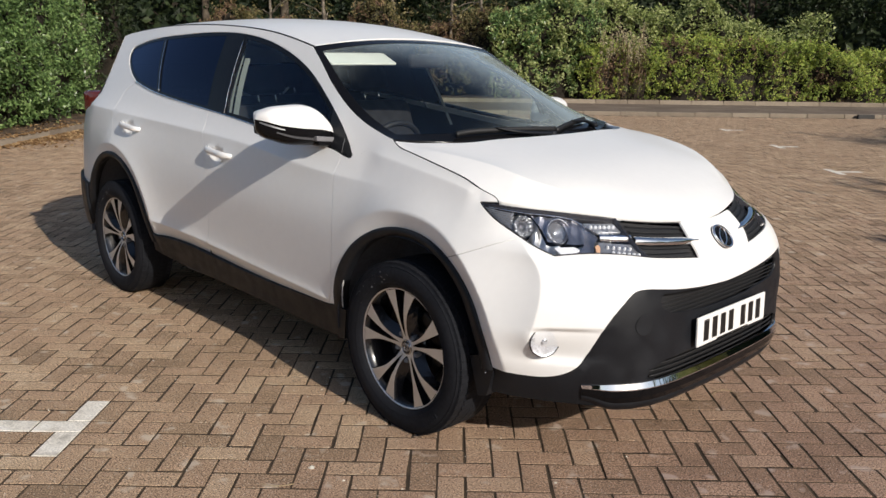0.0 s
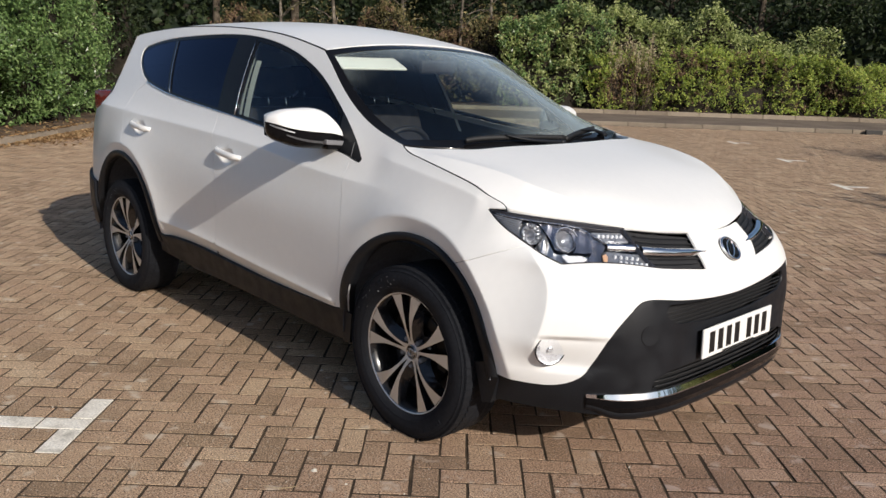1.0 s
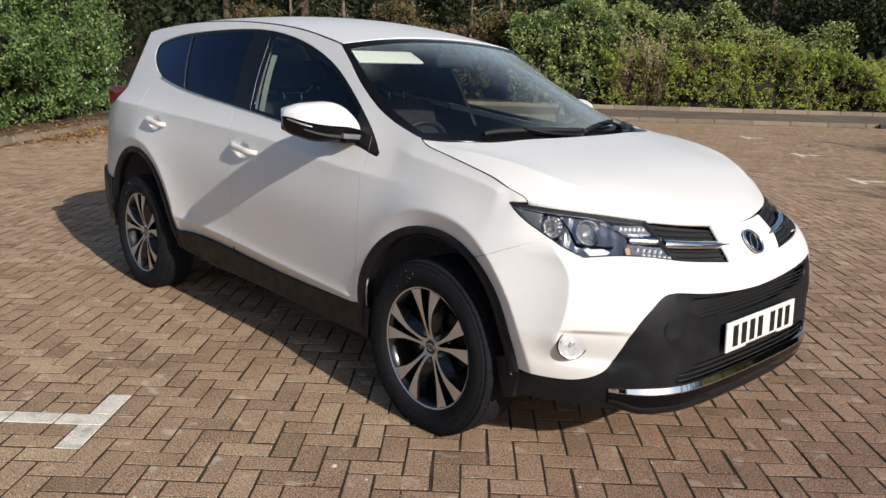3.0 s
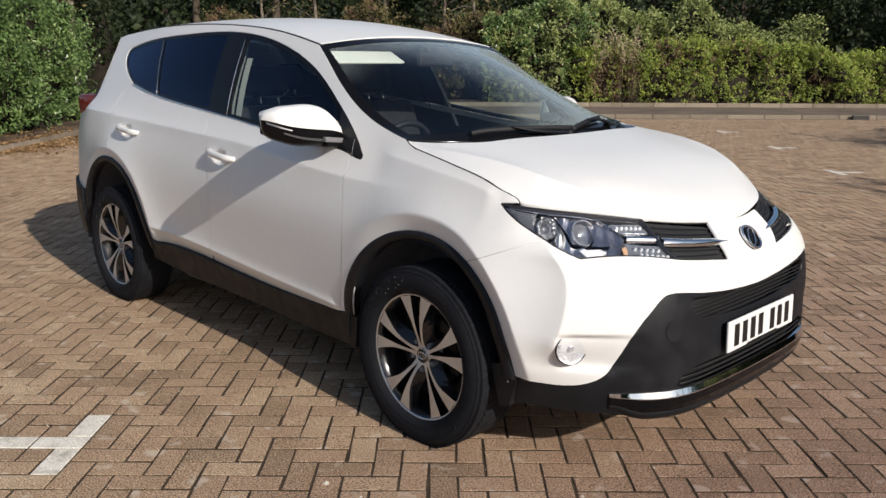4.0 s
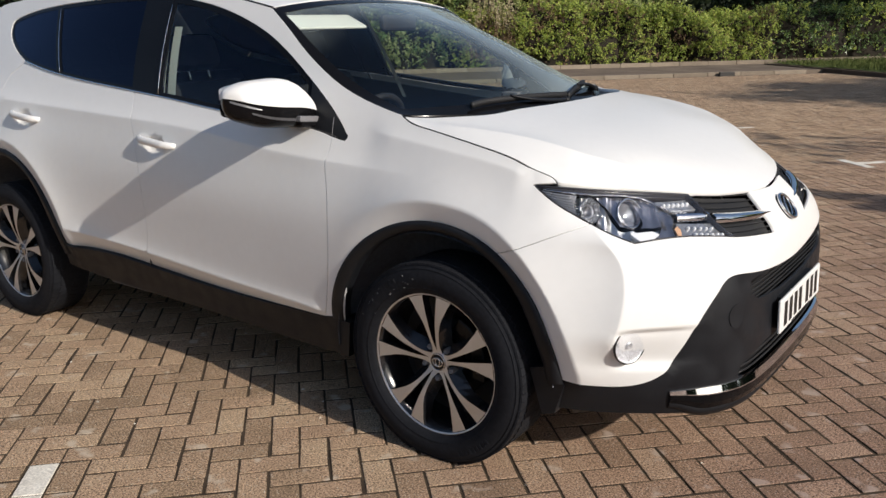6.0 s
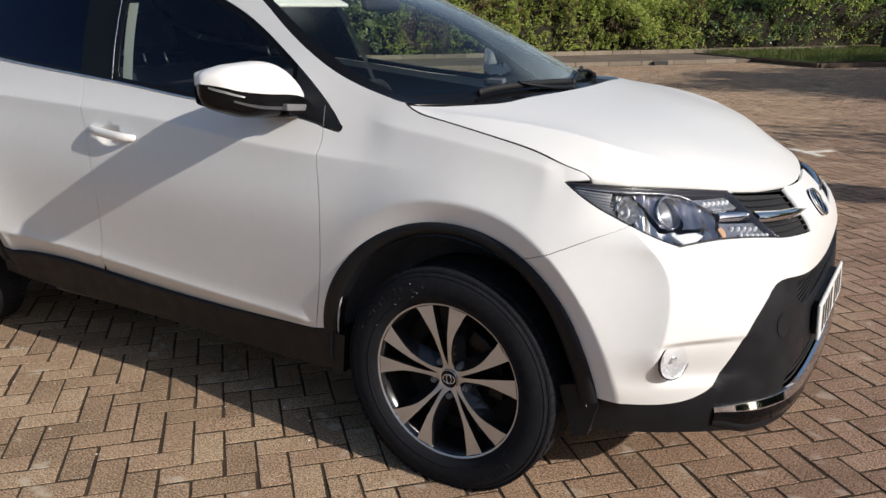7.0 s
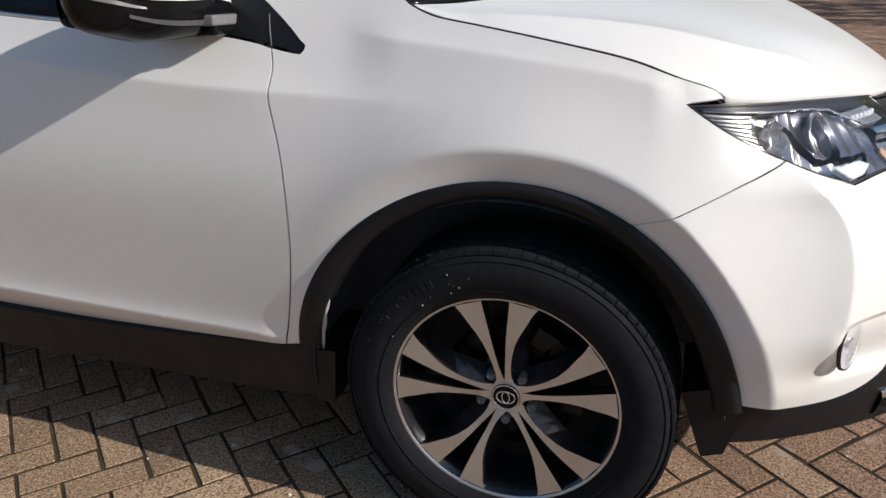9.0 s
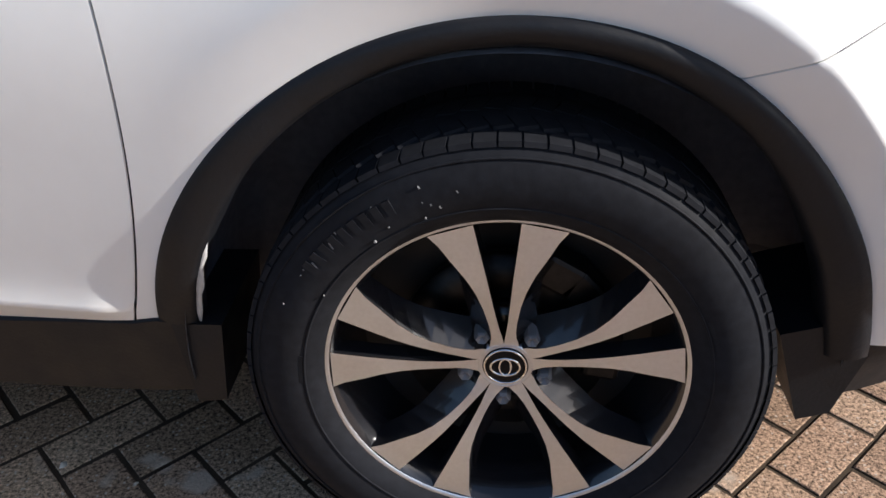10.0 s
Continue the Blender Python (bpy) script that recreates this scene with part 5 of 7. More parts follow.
# tail lamps and tailgate
for k in (1, -1):
    bm = bmesh.new()
    box(bm, (-0.10, -0.085, -0.080), (0.09, 0.10, 0.058), 0.026)
    tail = part("tail_lamp", bm, RED_LENS, car, "dark red tail lamp", smooth=True)
    tail.matrix_basis = pose(-3.345, -0.615 * k, 1.140, 0, 0, 18 * k)
hatch = []
for z, s in ((0.30, -3.45), (0.62, -3.44), (0.85, -3.42), (1.06, -3.37), (1.21, -3.05), (1.37, -3.04), (1.55, -3.06)):
    e = shell(np.array([s]), np.array([z]))[0]
    t = np.linspace(-1, 1, 15)
    hatch.append(np.column_stack([e[0] - (0.12 if s < -3.2 else 0.28) * (1 - t ** 2), -e[1] * t, np.full(15, z)]))
mesh_object("tailgate", np.concatenate(hatch), grid_faces(7, 15), PAINT, car)
win = np.concatenate([h * (1, 0.86, 1) - np.array([0.012, 0, 0]) for h in hatch[4:6]])
mesh_object("rear_window", win, grid_faces(2, 15), PRIVACY_GLASS, car)

# inner shell, floor and wheel wells, which close the gaps from behind
inner = [(-3.40, 0.40), (-3.18, 0.40)] + [tuple(p) for p in arc(-2.66, 0.338, 0.505, 172, 8, 40, 1.06)] + [(-2.14, 0.30), (-0.50, 0.30)] + [tuple(p) for p in arc(0, 0.338, 0.478, 172, 8, 40, 1.04)] + [(0.50, 0.30), (0.70, 0.30), (0.70, 0.74), (0.60, 0.80), (0.40, 0.90), (0.30, 0.97), (0.0, 1.055), (-0.24, 1.10), (-0.40, 1.01), (-0.62, 1.04), (-1.30, 1.108), (-2.20, 1.20), (-2.60, 1.26), (-2.85, 1.40), (-3.1, 1.40), (-3.35, 1.0)]
both("inner_shell", set_in(0.030), inner, DULL_BLACK, car, step=0.06, inset=0.0, flange=0.0)
bm = bmesh.new()
for lo, hi in (((-2.05, -0.74, 0.24), (-0.58, 0.74, 0.34)), ((-3.45, -0.60, 0.30), (-2.0, 0.60, 0.42)), ((-0.70, -0.52, 0.22), (0.70, 0.52, 0.36)), ((-3.35, -0.62, 0.40), (-3.15, 0.62, 0.9))):
    box(bm, lo, hi, 0.02)
part("underbody", bm, LINER, car)
for hx, hz, ro, squash, ri in ARCH.values():
    for k in (1, -1):
        a = np.radians(np.linspace(3, 184, 60))
        rows = [np.column_stack([hx + r * np.cos(a), np.full(60, -k * y), np.maximum(hz + r * squash * np.sin(a), 0.235)]) for y, r in ((0.845, ri + 0.012), (0.80, ri + 0.02), (0.56, ri + 0.02), (0.53, ri - 0.02), (0.53, 0.06))]
        mesh_object("wheel_well", np.concatenate(rows), grid_faces(5, 60), LINER, car)
# black lower ends of the front wheel arches: a flap ahead, an added fill for shade behind
for k in (1, -1):
    for outline in ([(0.352, 0.405), (0.398, 0.262), (0.440, 0.275), (0.470, 0.375), (0.440, 0.430)], [(-0.385, 0.400), (-0.398, 0.268), (-0.440, 0.262), (-0.455, 0.400)]):
        bm = bmesh.new()
        near, far = ([bm.verts.new((x, -k * y, z)) for x, z in outline] for y in (0.838, 0.640))
        n = len(outline)
        bm.faces.new(near)
        bm.faces.new(far[::-1])
        for i in range(n):
            bm.faces.new((near[i], far[i], far[(i + 1) % n], near[(i + 1) % n]))
        part("splash_flap", bm, BLACK, car, "black wheel-arch end: plastic flap ahead of the wheel, added shade fill behind")
# pale scuffed edge of the arch trim behind the front wheel
a = np.radians(np.linspace(139, 174, 16))
r = 0.421 + 0.014 * smooth_step(np.degrees(a), 165, 143)
scuff = shell(r * np.cos(a), 0.338 + 1.03 * r * np.sin(a)) + np.array([0, 0.004, 0])
mesh_object("scuffed_edge", *sweep(scuff, 0.0075 * np.sin(np.linspace(0.3, 2.9, 16)) * (1 + 0.3 * np.sin(np.arange(16) * 2.1)), 6, flat=0.5), plain("scuffed_liner_edge", (0.42, 0.42, 0.42), 0.6, grain=0.3), car, label="pale scuffed edge of the wheel-arch trim")


# the car stands turned a little against the axes
car.matrix_basis = Matrix.Translation((0, -0.832, 0)) @ Matrix.Rotation(radians(-0.6), 4, "Z") @ Matrix.Translation((0, 0.832, 0))


# wheels
def wheel_parts(owner):
    """Everything of one wheel, with its outer face towards -y."""
    prof = [(0.10, 0.232), (0.106, 0.250), (0.113, 0.285), (0.110, 0.318), (0.098, 0.340), (0.086, 0.3455), (0.0, 0.350), (-0.080, 0.3455), (-0.090, 0.340), (-0.102, 0.318), (-0.106, 0.290), (-0.100, 0.262), (-0.090, 0.249), (-0.080, 0.240)]
    v, f = turned(prof, 120)
    v[:, 2] = np.maximum(v[:, 2], -0.3372)
    mesh_object("tyre", v, f, TYRE, owner)
    tyre = owner.children[-1]
    bm = bmesh.new()
    for k in range(76):
        for y0, y1, lean in ((-0.092, -0.058, 0.0), (-0.055, -0.012, 0.35), (0.0, 0.045, -0.35), (0.056, 0.100, 0.0)):
            rad = 0.3485 if abs(y0 + y1) < 0.12 else 0.3455
            m = Matrix.Rotation(2 * math.pi * (k + 0.5 * (y0 > -0.06)) / 76, 4, "Y") @ Matrix.Translation((0, (y0 + y1) / 2, rad)) @ Matrix.Rotation(lean, 4, "Z") @ (Matrix.Rotation(-0.12 if y0 < -0.1 else (0.12 if y1 > 0.09 else 0), 4, "X"))
            half = (y1 - y0) / 2
            if (m @ Vector((0, 0, 0))).z < -0.333:
                continue
            vs = [bm.verts.new(m @ Vector(c)) for c in ((-0.0125, -half, -0.004), (0.0135, -half, -0.004), (0.0135, half, -0.004), (-0.0135, half, -0.004), (-0.0128, -half + 0.002, 0.0022), (0.0128, -half + 0.002, 0.0022), (0.0128, half - 0.002, 0.0022), (-0.0128, half - 0.002, 0.0022))]
            for q in ((4, 5, 6, 7), (0, 1, 5, 4), (1, 2, 6, 5), (2, 3, 7, 6), (3, 0, 4, 7)):
                bm.faces.new([vs[i] for i in q])
    part("tread", bm, TYRE, tyre)["kind"] = "stuff"
    bm = bmesh.new()
    for start, count, rad, h in ((2.05, 9, 0.302, 0.020), (5.1, 9, 0.302, 0.020), (3.0, 5, 0.275, 0.010), (0.25, 6, 0.277, 0.010)):
        for i in range(count):
            m = Matrix.Rotation(-(start + i * 0.055 * (1 if h > 0.015 else 0.6)), 4, "Y") @ Matrix.Translation((rad, -0.1055 + 0.003 * (rad < 0.29), 0))
            box(bm, (-h / 2, -0.0006, -0.005), (h / 2, 0.003, 0.005), 0, m)
    part("tyre_lettering", bm, TYRE, tyre)["kind"] = "stuff"
    bm = bmesh.new()
    marks_rng = random.Random(4)
    strokes = [(141.5 - 2.3 * i, 0.300 + 0.002 * (i % 2), 0.0050) for i in range(4)]
    flecks = [(marks_rng.uniform(96, 158), marks_rng.uniform(0.268, 0.316), marks_rng.choice((0.0008, 0.0011, 0.0018))) for _ in range(15)]
    for ang, rad, long in strokes + flecks:
        ang = radians(ang)
        side_y = -0.1035 - 0.0022 * (1 - min(1, abs(rad - 0.288) / 0.03))
        m = Matrix.Translation((rad * math.cos(ang), side_y, rad * math.sin(ang))) @ Matrix.Rotation(radians(52) + marks_rng.uniform(-0.2, 0.2), 4, "Y")
        box(bm, (-long, -0.0006, -0.0007), (long, 0.003, 0.0007), 0, m)
    part("sidewall_scuffs", bm, TYRE_MARK, tyre, "pale scuff flecks on the sidewall")["kind"] = "stuff"
    for rad, y in ((0.330, -0.0965), (0.268, -0.1012)):
        t = np.linspace(0, 2 * np.pi, 96, endpoint=False)
        mesh_object("sidewall_rib", *sweep(np.column_stack([rad * np.cos(t), np.full(96, y), rad * np.sin(t)]), 0.0018, 5, True), TYRE, tyre)
    rim = mesh_object("rim", *turned([(-0.078, 0.241), (-0.081, 0.245), (-0.083, 0.244), (-0.080, 0.238), (-0.066, 0.230), (-0.05, 0.224), (0.02, 0.208), (0.09, 0.210), (0.10, 0.235)], 96), RIM_BLACK, owner)
    mesh_object("rim_lip", *turned([(-0.0805, 0.2385), (-0.0845, 0.2425), (-0.0830, 0.2462), (-0.076, 0.2465)], 96), RIM_BRIGHT, rim)
    R = 0.241
    inner_edge = [(0.10, 0.0), (0.16, 0.001), (0.20, 0.006), (0.26, 0.017), (0.34, 0.029), (0.45, 0.043), (0.56, 0.057), (0.66, 0.071), (0.76, 0.087), (0.86, 0.103), (0.985, 0.122)]
    widths = (0.085, 0.078, 0.064, 0.052, 0.050, 0.058, 0.078, 0.112, 0.160, 0.205, 0.236)
    chamfer = (0.05, 0.07, 0.10, 0.12, 0.12, 0.11, 0.09, 0.07, 0.05, 0.035, 0.03)
    stations = np.array([(r, q + w / 2, w) for (r, q), w in zip(inner_edge, widths)])
    for k in range(5):
        for sgn in (-1, 1):
            face, back = [], []
            for (r, c, w), slant in zip(stations, chamfer):
                y = -0.056 - 0.024 * (1 - (1 - min(1, max(0, r - 0.15) / 0.6)) ** 2)
                reach = lambda q: math.sqrt(max(0.0, r * r - q * q)) if r > 0.9 else r
                inner_q, outer_q = c - w / 2, c + w / 2
                face.append([(sgn * inner_q * R, y, reach(inner_q) * R), (sgn * outer_q * R, y, reach(outer_q) * R)])
                back.append([(sgn * (inner_q - 0.006) * R, y + 0.030, reach(inner_q) * R), (sgn * (outer_q + slant) * R, y + 0.036, reach(outer_q) * R)])
            n = len(face)
            turn = Matrix.Rotation(radians(-3.2 - 72 * k), 4, "Y")
            top = [p for row in face for p in row]
            fs = [(2 * i, 2 * i + 1, 2 * i + 3, 2 * i + 2) for i in range(n - 1)]
            spoke = mesh_object("spoke", [turn @ Vector(p) for p in top], fs if sgn > 0 else [q[::-1] for q in fs], RIM_BRIGHT, rim, smooth=True)
            wall_v = top + [p for row in back for p in row]
            wall = []
            for i in range(n - 1):
                wall.append((2 * i, 2 * i + 2, 2 * n + 2 * i + 2, 2 * n + 2 * i))
                wall.append((2 * i + 1, 2 * n + 2 * i + 1, 2 * n + 2 * i + 3, 2 * i + 3))
                wall.append((2 * n + 2 * i, 2 * n + 2 * i + 2, 2 * n + 2 * i + 3, 2 * n + 2 * i + 1))
            mesh_object("spoke_side", [turn @ Vector((p[0], p[1] + 0.0006, p[2])) for p in wall_v], wall, RIM_BLACK, rim, smooth=False)
    mesh_object("hub", *turned([(-0.010, 0.044), (-0.050, 0.0395), (-0.0566, 0.0375), (-0.0570, 0.0345), (-0.050, 0.033)], 48), RIM_BRIGHT, rim)
    mesh_object("hub_back", *turned([(0.0, 0.075), (-0.022, 0.072), (-0.026, 0.060), (-0.026, 0.03)], 48), RIM_BLACK, rim)
    cap = mesh_object("centre_cap", *turned([(-0.046, 0.036), (-0.0555, 0.033), (-0.058, 0.028), (-0.0585, 0.0)], 40), GLOSS_BLACK, owner)
    t = np.linspace(0, 2 * np.pi, 36, endpoint=False)
    mesh_object("cap_ring", *sweep(np.column_stack([0.0285 * np.cos(t), np.full(36, -0.0585), 0.0285 * np.sin(t)]), 0.0016, 6, True), CHROME, cap)
    mesh_object("cap_mark", *sweep(np.column_stack([0.020 * np.cos(t), np.full(36, -0.059), 0.0145 * np.sin(t)]), 0.0018, 6, True), CHROME, cap)
    mesh_object("cap_mark", *sweep(np.column_stack([0.008 * np.cos(t), np.full(36, -0.059), 0.0135 * np.sin(t)]), 0.0016, 6, True), CHROME, cap)
    for k in range(5):
        a = radians(88 + 36 + 72 * k)
        v, f = turned([(-0.030, 0.0115), (-0.058, 0.0105), (-0.062, 0.008), (-0.060, 0.006), (-0.055, 0.0)], 6)
        mesh_object("wheel_nut", v + np.array([0.0572 * math.cos(a), 0, 0.0572 * math.sin(a)]), f, ARM_GREY, owner, smooth=False)
    mesh_object("brake_disc", *turned([(0.0, 0.075), (-0.008, 0.080), (-0.008, 0.148), (0.012, 0.148), (0.012, 0.07)], 48), STEEL, owner)
    mesh_object("wheel_back", *turned([(0.03, 0.21), (0.035, 0.0)], 48), DULL_BLACK, owner)
    bm = bmesh.new()
    for a in range(-34, 35, 17):
        box(bm, (0.112, -0.02, -0.030), (0.165, 0.03, 0.030), 0.008, Matrix.Rotation(radians(a - 25), 4, "Y"))
    part("brake_caliper", bm, STEEL, owner)


first = thing("wheel", "", "")
first.parent = car
wheel_parts(first)
first["label"] = "black tyre on a twin-spoke alloy wheel with machined faces"
HUB_Y = 0.776
first.matrix_basis = pose(0.0, -HUB_Y, 0.338, 0, 0, -0.5)
for x, y, turn in ((-2.66, -HUB_Y, 0), (0.0, HUB_Y, 180), (-2.66, HUB_Y, 180)):
    copy_thing(first, pose(x, y, 0.338, 0, 0, turn))

# door handles over their scoops
for kind_of, (x0, z0) in HANDLES.items():
    for side in (False, True):
        k = -1 if side else 1
        t = np.linspace(-1, 1, 20)
        base = door_skin(x0 + 0.122 * t, z0 - 0.011 * t)
        line = base + np.array([0, -1, 0]) * (0.032 * (1 - np.abs(t) ** 5) - 0.006)[:, None]
        v, f = sweep(line * (1, k, 1), 0.0125 * (1 - 0.35 * np.abs(t) ** 4), 12, flat=1.35)
        mesh_object("door_handle", v, f, PAINT, DOORS[kind_of, side])

# door mirrors
for side in (False, True):
    k = -1 if side else 1
    mirror = thing("door_mirror", "", "")
    mirror.parent = car
    mirror["label"] = "white-capped door mirror with black lower half"
    if side:
        mirror.location = (-0.02, -0.02, -0.015)
    stations = np.array([(-1.0405, 1.195, 1.193, 1.190, 0.002), (-1.036, 1.208, 1.192, 1.165, 0.014), (-1.022, 1.224, 1.187, 1.132, 0.046), (-0.98, 1.241, 1.173, 1.108, 0.066), (-0.92, 1.248, 1.161, 1.088, 0.080), (-0.86, 1.251, 1.154, 1.082, 0.086), (-0.80, 1.232, 1.148, 1.082, 0.084), (-0.765, 1.200, 1.140, 1.090, 0.074), (-0.738, 1.160, 1.130, 1.098, 0.054), (-0.722, 1.124, 1.118, 1.108, 0.022)])
    run = np.concatenate([[-1.0405, -1.038, -1.035], np.linspace(-1.03, -0.722, 27)])
    line = [spline(stations[:, 0], stations[:, i], run) for i in (1, 2, 3, 4)]
    lean = (-0.735 - run) / 0.30
    middle = -0.640 - 0.080 * lean

    def hull(lo, hi, upper, slim):
        """The mirror's shell above or below the parting line."""
        a = np.radians(np.linspace(lo, hi, 24))
        rows = []
        for y, top, part_z, low, deep, cx in zip(run, *line, middle):
            h = (top - part_z) if upper else (part_z - low)
            c, s = np.cos(a), np.sin(a)
            rows.append(np.column_stack([cx + slim * deep * np.sign(c) * np.abs(c) ** 0.75, np.full(24, y), part_z + (0 if upper else -0.003) + h * np.sign(s) * np.abs(s) ** 0.9]))
        return np.concatenate(rows) * (1, k, 1)
    fs = grid_faces(30, 24)
    fs = fs if k == 1 else [q[::-1] for q in fs]
    mesh_object("mirror_cap", hull(0, 180, True, 1.0), fs, PAINT, mirror, label="white mirror cap")
    mesh_object("mirror_base", hull(180, 360, False, 0.95), fs, GLOSS_BLACK, mirror)
    mesh_object("mirror_lining", hull(0, 180, True, 0.9) - np.array([0, 0, 0.004]), fs, GLOSS_BLACK, mirror)
    q = (run > -1.02) & (run < -0.75)
    tall = (0.42 * (line[0] - line[2])[q])[:, None] * np.array([0, 0, 1.0])
    mid = np.column_stack([middle[q] - 0.80 * line[3][q] - 0.012, run[q], 0.5 * (line[0] + line[2])[q]])
    mesh_object("mirror_glass", np.concatenate([mid - tall, mid + tall]) * (1, k, 1), grid_faces(2, int(q.sum())), CHROME, mirror)

    def on_base(y, angle, out):
        """A place on the lower shell, angle degrees down from the parting line at the front."""
        part_z, low, deep = (spline(stations[:, 0], stations[:, i], y) for i in (2, 3, 4))
        cx = -0.640 - 0.080 * (-0.735 - y) / 0.30
        c, s = np.cos(np.radians(angle)), np.sin(np.radians(angle))
        return np.column_stack([cx + (0.95 * deep + out) * np.abs(c) ** 0.75, y, part_z - 0.003 - (part_z - low) * np.abs(s) ** 0.9])
    y = np.linspace(-1.034, -0.955, 14)
    band = np.concatenate([on_base(y, np.interp(y, [-1.034, -0.925], [4, 8]), 0.004), on_base(y, np.interp(y, [-1.034, -0.925], [12, 9]), 0.005)])
    fs = grid_faces(2, 14)
    mesh_object("turn_signal", band * (1, k, 1), fs if k == -1 else [g[::-1] for g in fs], LAMP_GREY, mirror, label="clear turn signal strip")
    y = np.linspace(-0.985, -0.815, 14)
    band = np.concatenate([on_base(y, np.interp(y, [-0.985, -0.815], [22, 27]), 0.003), on_base(y, np.interp(y, [-0.985, -0.815], [28, 38]), 0.004)])
    mesh_object("mirror_band", band * (1, k, 1), fs if k == -1 else [g[::-1] for g in fs], BAND_GREY, mirror, label="satin grey facet under the mirror cap")
    bm = bmesh.new()
    box(bm, (-0.055, -0.085, -0.0105), (0.030, 0.055, 0.0105), 0.004)
    arm = part("mirror_arm", bm, ARM_GREY, mirror, "satin grey mirror arm")
    arm.matrix_basis = pose(-0.600, -0.752 * k, 1.104, -6 * k, 0, 0)
    bm = bmesh.new()
    box(bm, (-0.07, -0.075, -0.020), (0.030, 0.075, 0.012), 0.010)
    foot = part("mirror_foot", bm, GLOSS_BLACK, mirror)
    foot.matrix_basis = pose(-0.605, -0.750 * k, 1.094, -4 * k, 0, 0)

# cabin
bm = bmesh.new()
box(bm, (-0.55, -0.66, 0.80), (-0.16, 0.66, 1.03), 0.05)
box(bm, (-0.42, -0.60, 0.98), (-0.10, 0.60, 1.065), 0.03)
box(bm, (-0.62, -0.179, 0.62), (-0.42, 0.16, 1.0), 0.03)
part("dashboard", bm, CABIN, car)
bm = bmesh.new()
box(bm, (-0.58, -0.50, 1.00), (-0.36, -0.22, 1.075), 0.03)
part("instrument_hood", bm, CABIN, car)
t = np.linspace(0, 2 * np.pi, 40, endpoint=False)
tilt = Matrix.Translation((-0.66, -0.37, 0.985)) @ Matrix.Rotation(radians(24), 4, "Y")
ring_v, ring_f = sweep(np.column_stack([0 * t, 0.185 * np.cos(t), 0.185 * np.sin(t)]), 0.014, 8, True)
wheel_ob = mesh_object("steering_wheel", [tilt @ Vector(p) for p in ring_v], ring_f, CABIN, car)
bm = bmesh.new()
box(bm, (-0.01, -0.18, -0.02), (0.02, 0.18, 0.02), 0.008, tilt)
box(bm, (-0.02, -0.06, -0.06), (0.03, 0.06, 0.05), 0.02, tilt)
part("steering_spokes", bm, CABIN, wheel_ob)


def seat(x, y, width, back_lean):
    one = thing("seat", "", "")
    one.parent = car
    one["label"] = "dark cloth car seat"
    bm = bmesh.new()
    box(bm, (x - 0.28, y - width / 2, 0.52), (x + 0.25, y + width / 2, 0.68), 0.05)
    part("seat_cushion", bm, CLOTH, one, smooth=True)
    lean = Matrix.Translation((x - 0.26, y, 0.62)) @ Matrix.Rotation(radians(-back_lean), 4, "Y")
    bm = bmesh.new()
    box(bm, (-0.07, -width / 2, 0.0), (0.07, width / 2, 0.60), 0.06, lean)
    part("backrest", bm, CLOTH, one, smooth=True)
    for q in ((0,) if width < 0.7 else (-0.36, 0.36)):
        bm = bmesh.new()
        box(bm, (-0.055, q - 0.13, 0.655), (0.05, q + 0.13, 0.82), 0.045, lean)
        part("headrest", bm, CLOTH, one, smooth=True)
        for d in (-0.055, 0.055):
            a = [tuple(lean @ Vector((0, q + d, h))) for h in (0.58, 0.64, 0.70)]
            mesh_object("headrest_post", *sweep(np.array(a), 0.006, 8), CHROME, one)


seat(-1.22, -0.37, 0.50, 20)
seat(-1.22, 0.37, 0.50, 20)
seat(-2.10, 0.0, 1.22, 22)
for side in (1, -1):
    a = np.linspace(0, 1, 10)
    for dx, slope, reach, w, nm in ((-1.508, 0.105, 0.46, 0.012, "pillar_trim"), (-1.448, 0.100, 0.40, 0.026, "belt_webbing")):
        if side < 0:
            if nm == "belt_webbing":
                continue
            dx = -1.36
        p = set_in(0.06)(dx - slope * a, 1.06 + reach * a)
        vs = np.concatenate([p + np.array([-w, 0, 0]), p + np.array([w, 0, 0])]) * (1, side, 1)
        mesh_object(nm, vs, grid_faces(2, 10), PALE_TRIM, car)
panel("headlining", lambda x, y: roof_fit(x, y) - np.array([0, 0, 0.03]), roof_outline, PALE_TRIM, car, 0.10, 0.03, 0.0)
bm = bmesh.new()
box(bm, (0.0, -0.195, -0.006), (0.115, 0.195, 0.006), 0.005, Matrix.Translation((-0.925, -0.375, 1.462)) @ Matrix.Rotation(radians(25), 4, "Y"))
part("sun_visor", bm, PALE_TRIM, car, "pale grey sun visor behind the windscreen")
bm = bmesh.new()
box(bm, (-0.015, -0.115, -0.035), (0.015, 0.115, 0.035), 0.014, Matrix.Translation((-0.80, -0.0, 1.43)))
part("rear_view_mirror", bm, CABIN, car)


# ---- plants ----
def leaf_material(name, tones, rough=0.45):
    m = ramped(name, tones, rough, 0.8, 30, 0.0, island=0.62, spec=0.4)
    b = m.node_tree.nodes["Principled BSDF"]
    b.inputs["Transmission Weight"].default_value = 0.0
    n, l = m.node_tree.nodes, m.node_tree.links
    thin, mix = n.new("ShaderNodeBsdfTranslucent"), n.new("ShaderNodeMixShader")
    l.new(b.inputs["Base Color"].links[0].from_socket, thin.inputs["Color"])
    mix.inputs["Fac"].default_value = 0.32
    l.new(b.outputs[0], mix.inputs[1])
    l.new(thin.outputs[0], mix.inputs[2])
    l.new(mix.outputs[0], n["Material Output"].inputs["Surface"])
    return m


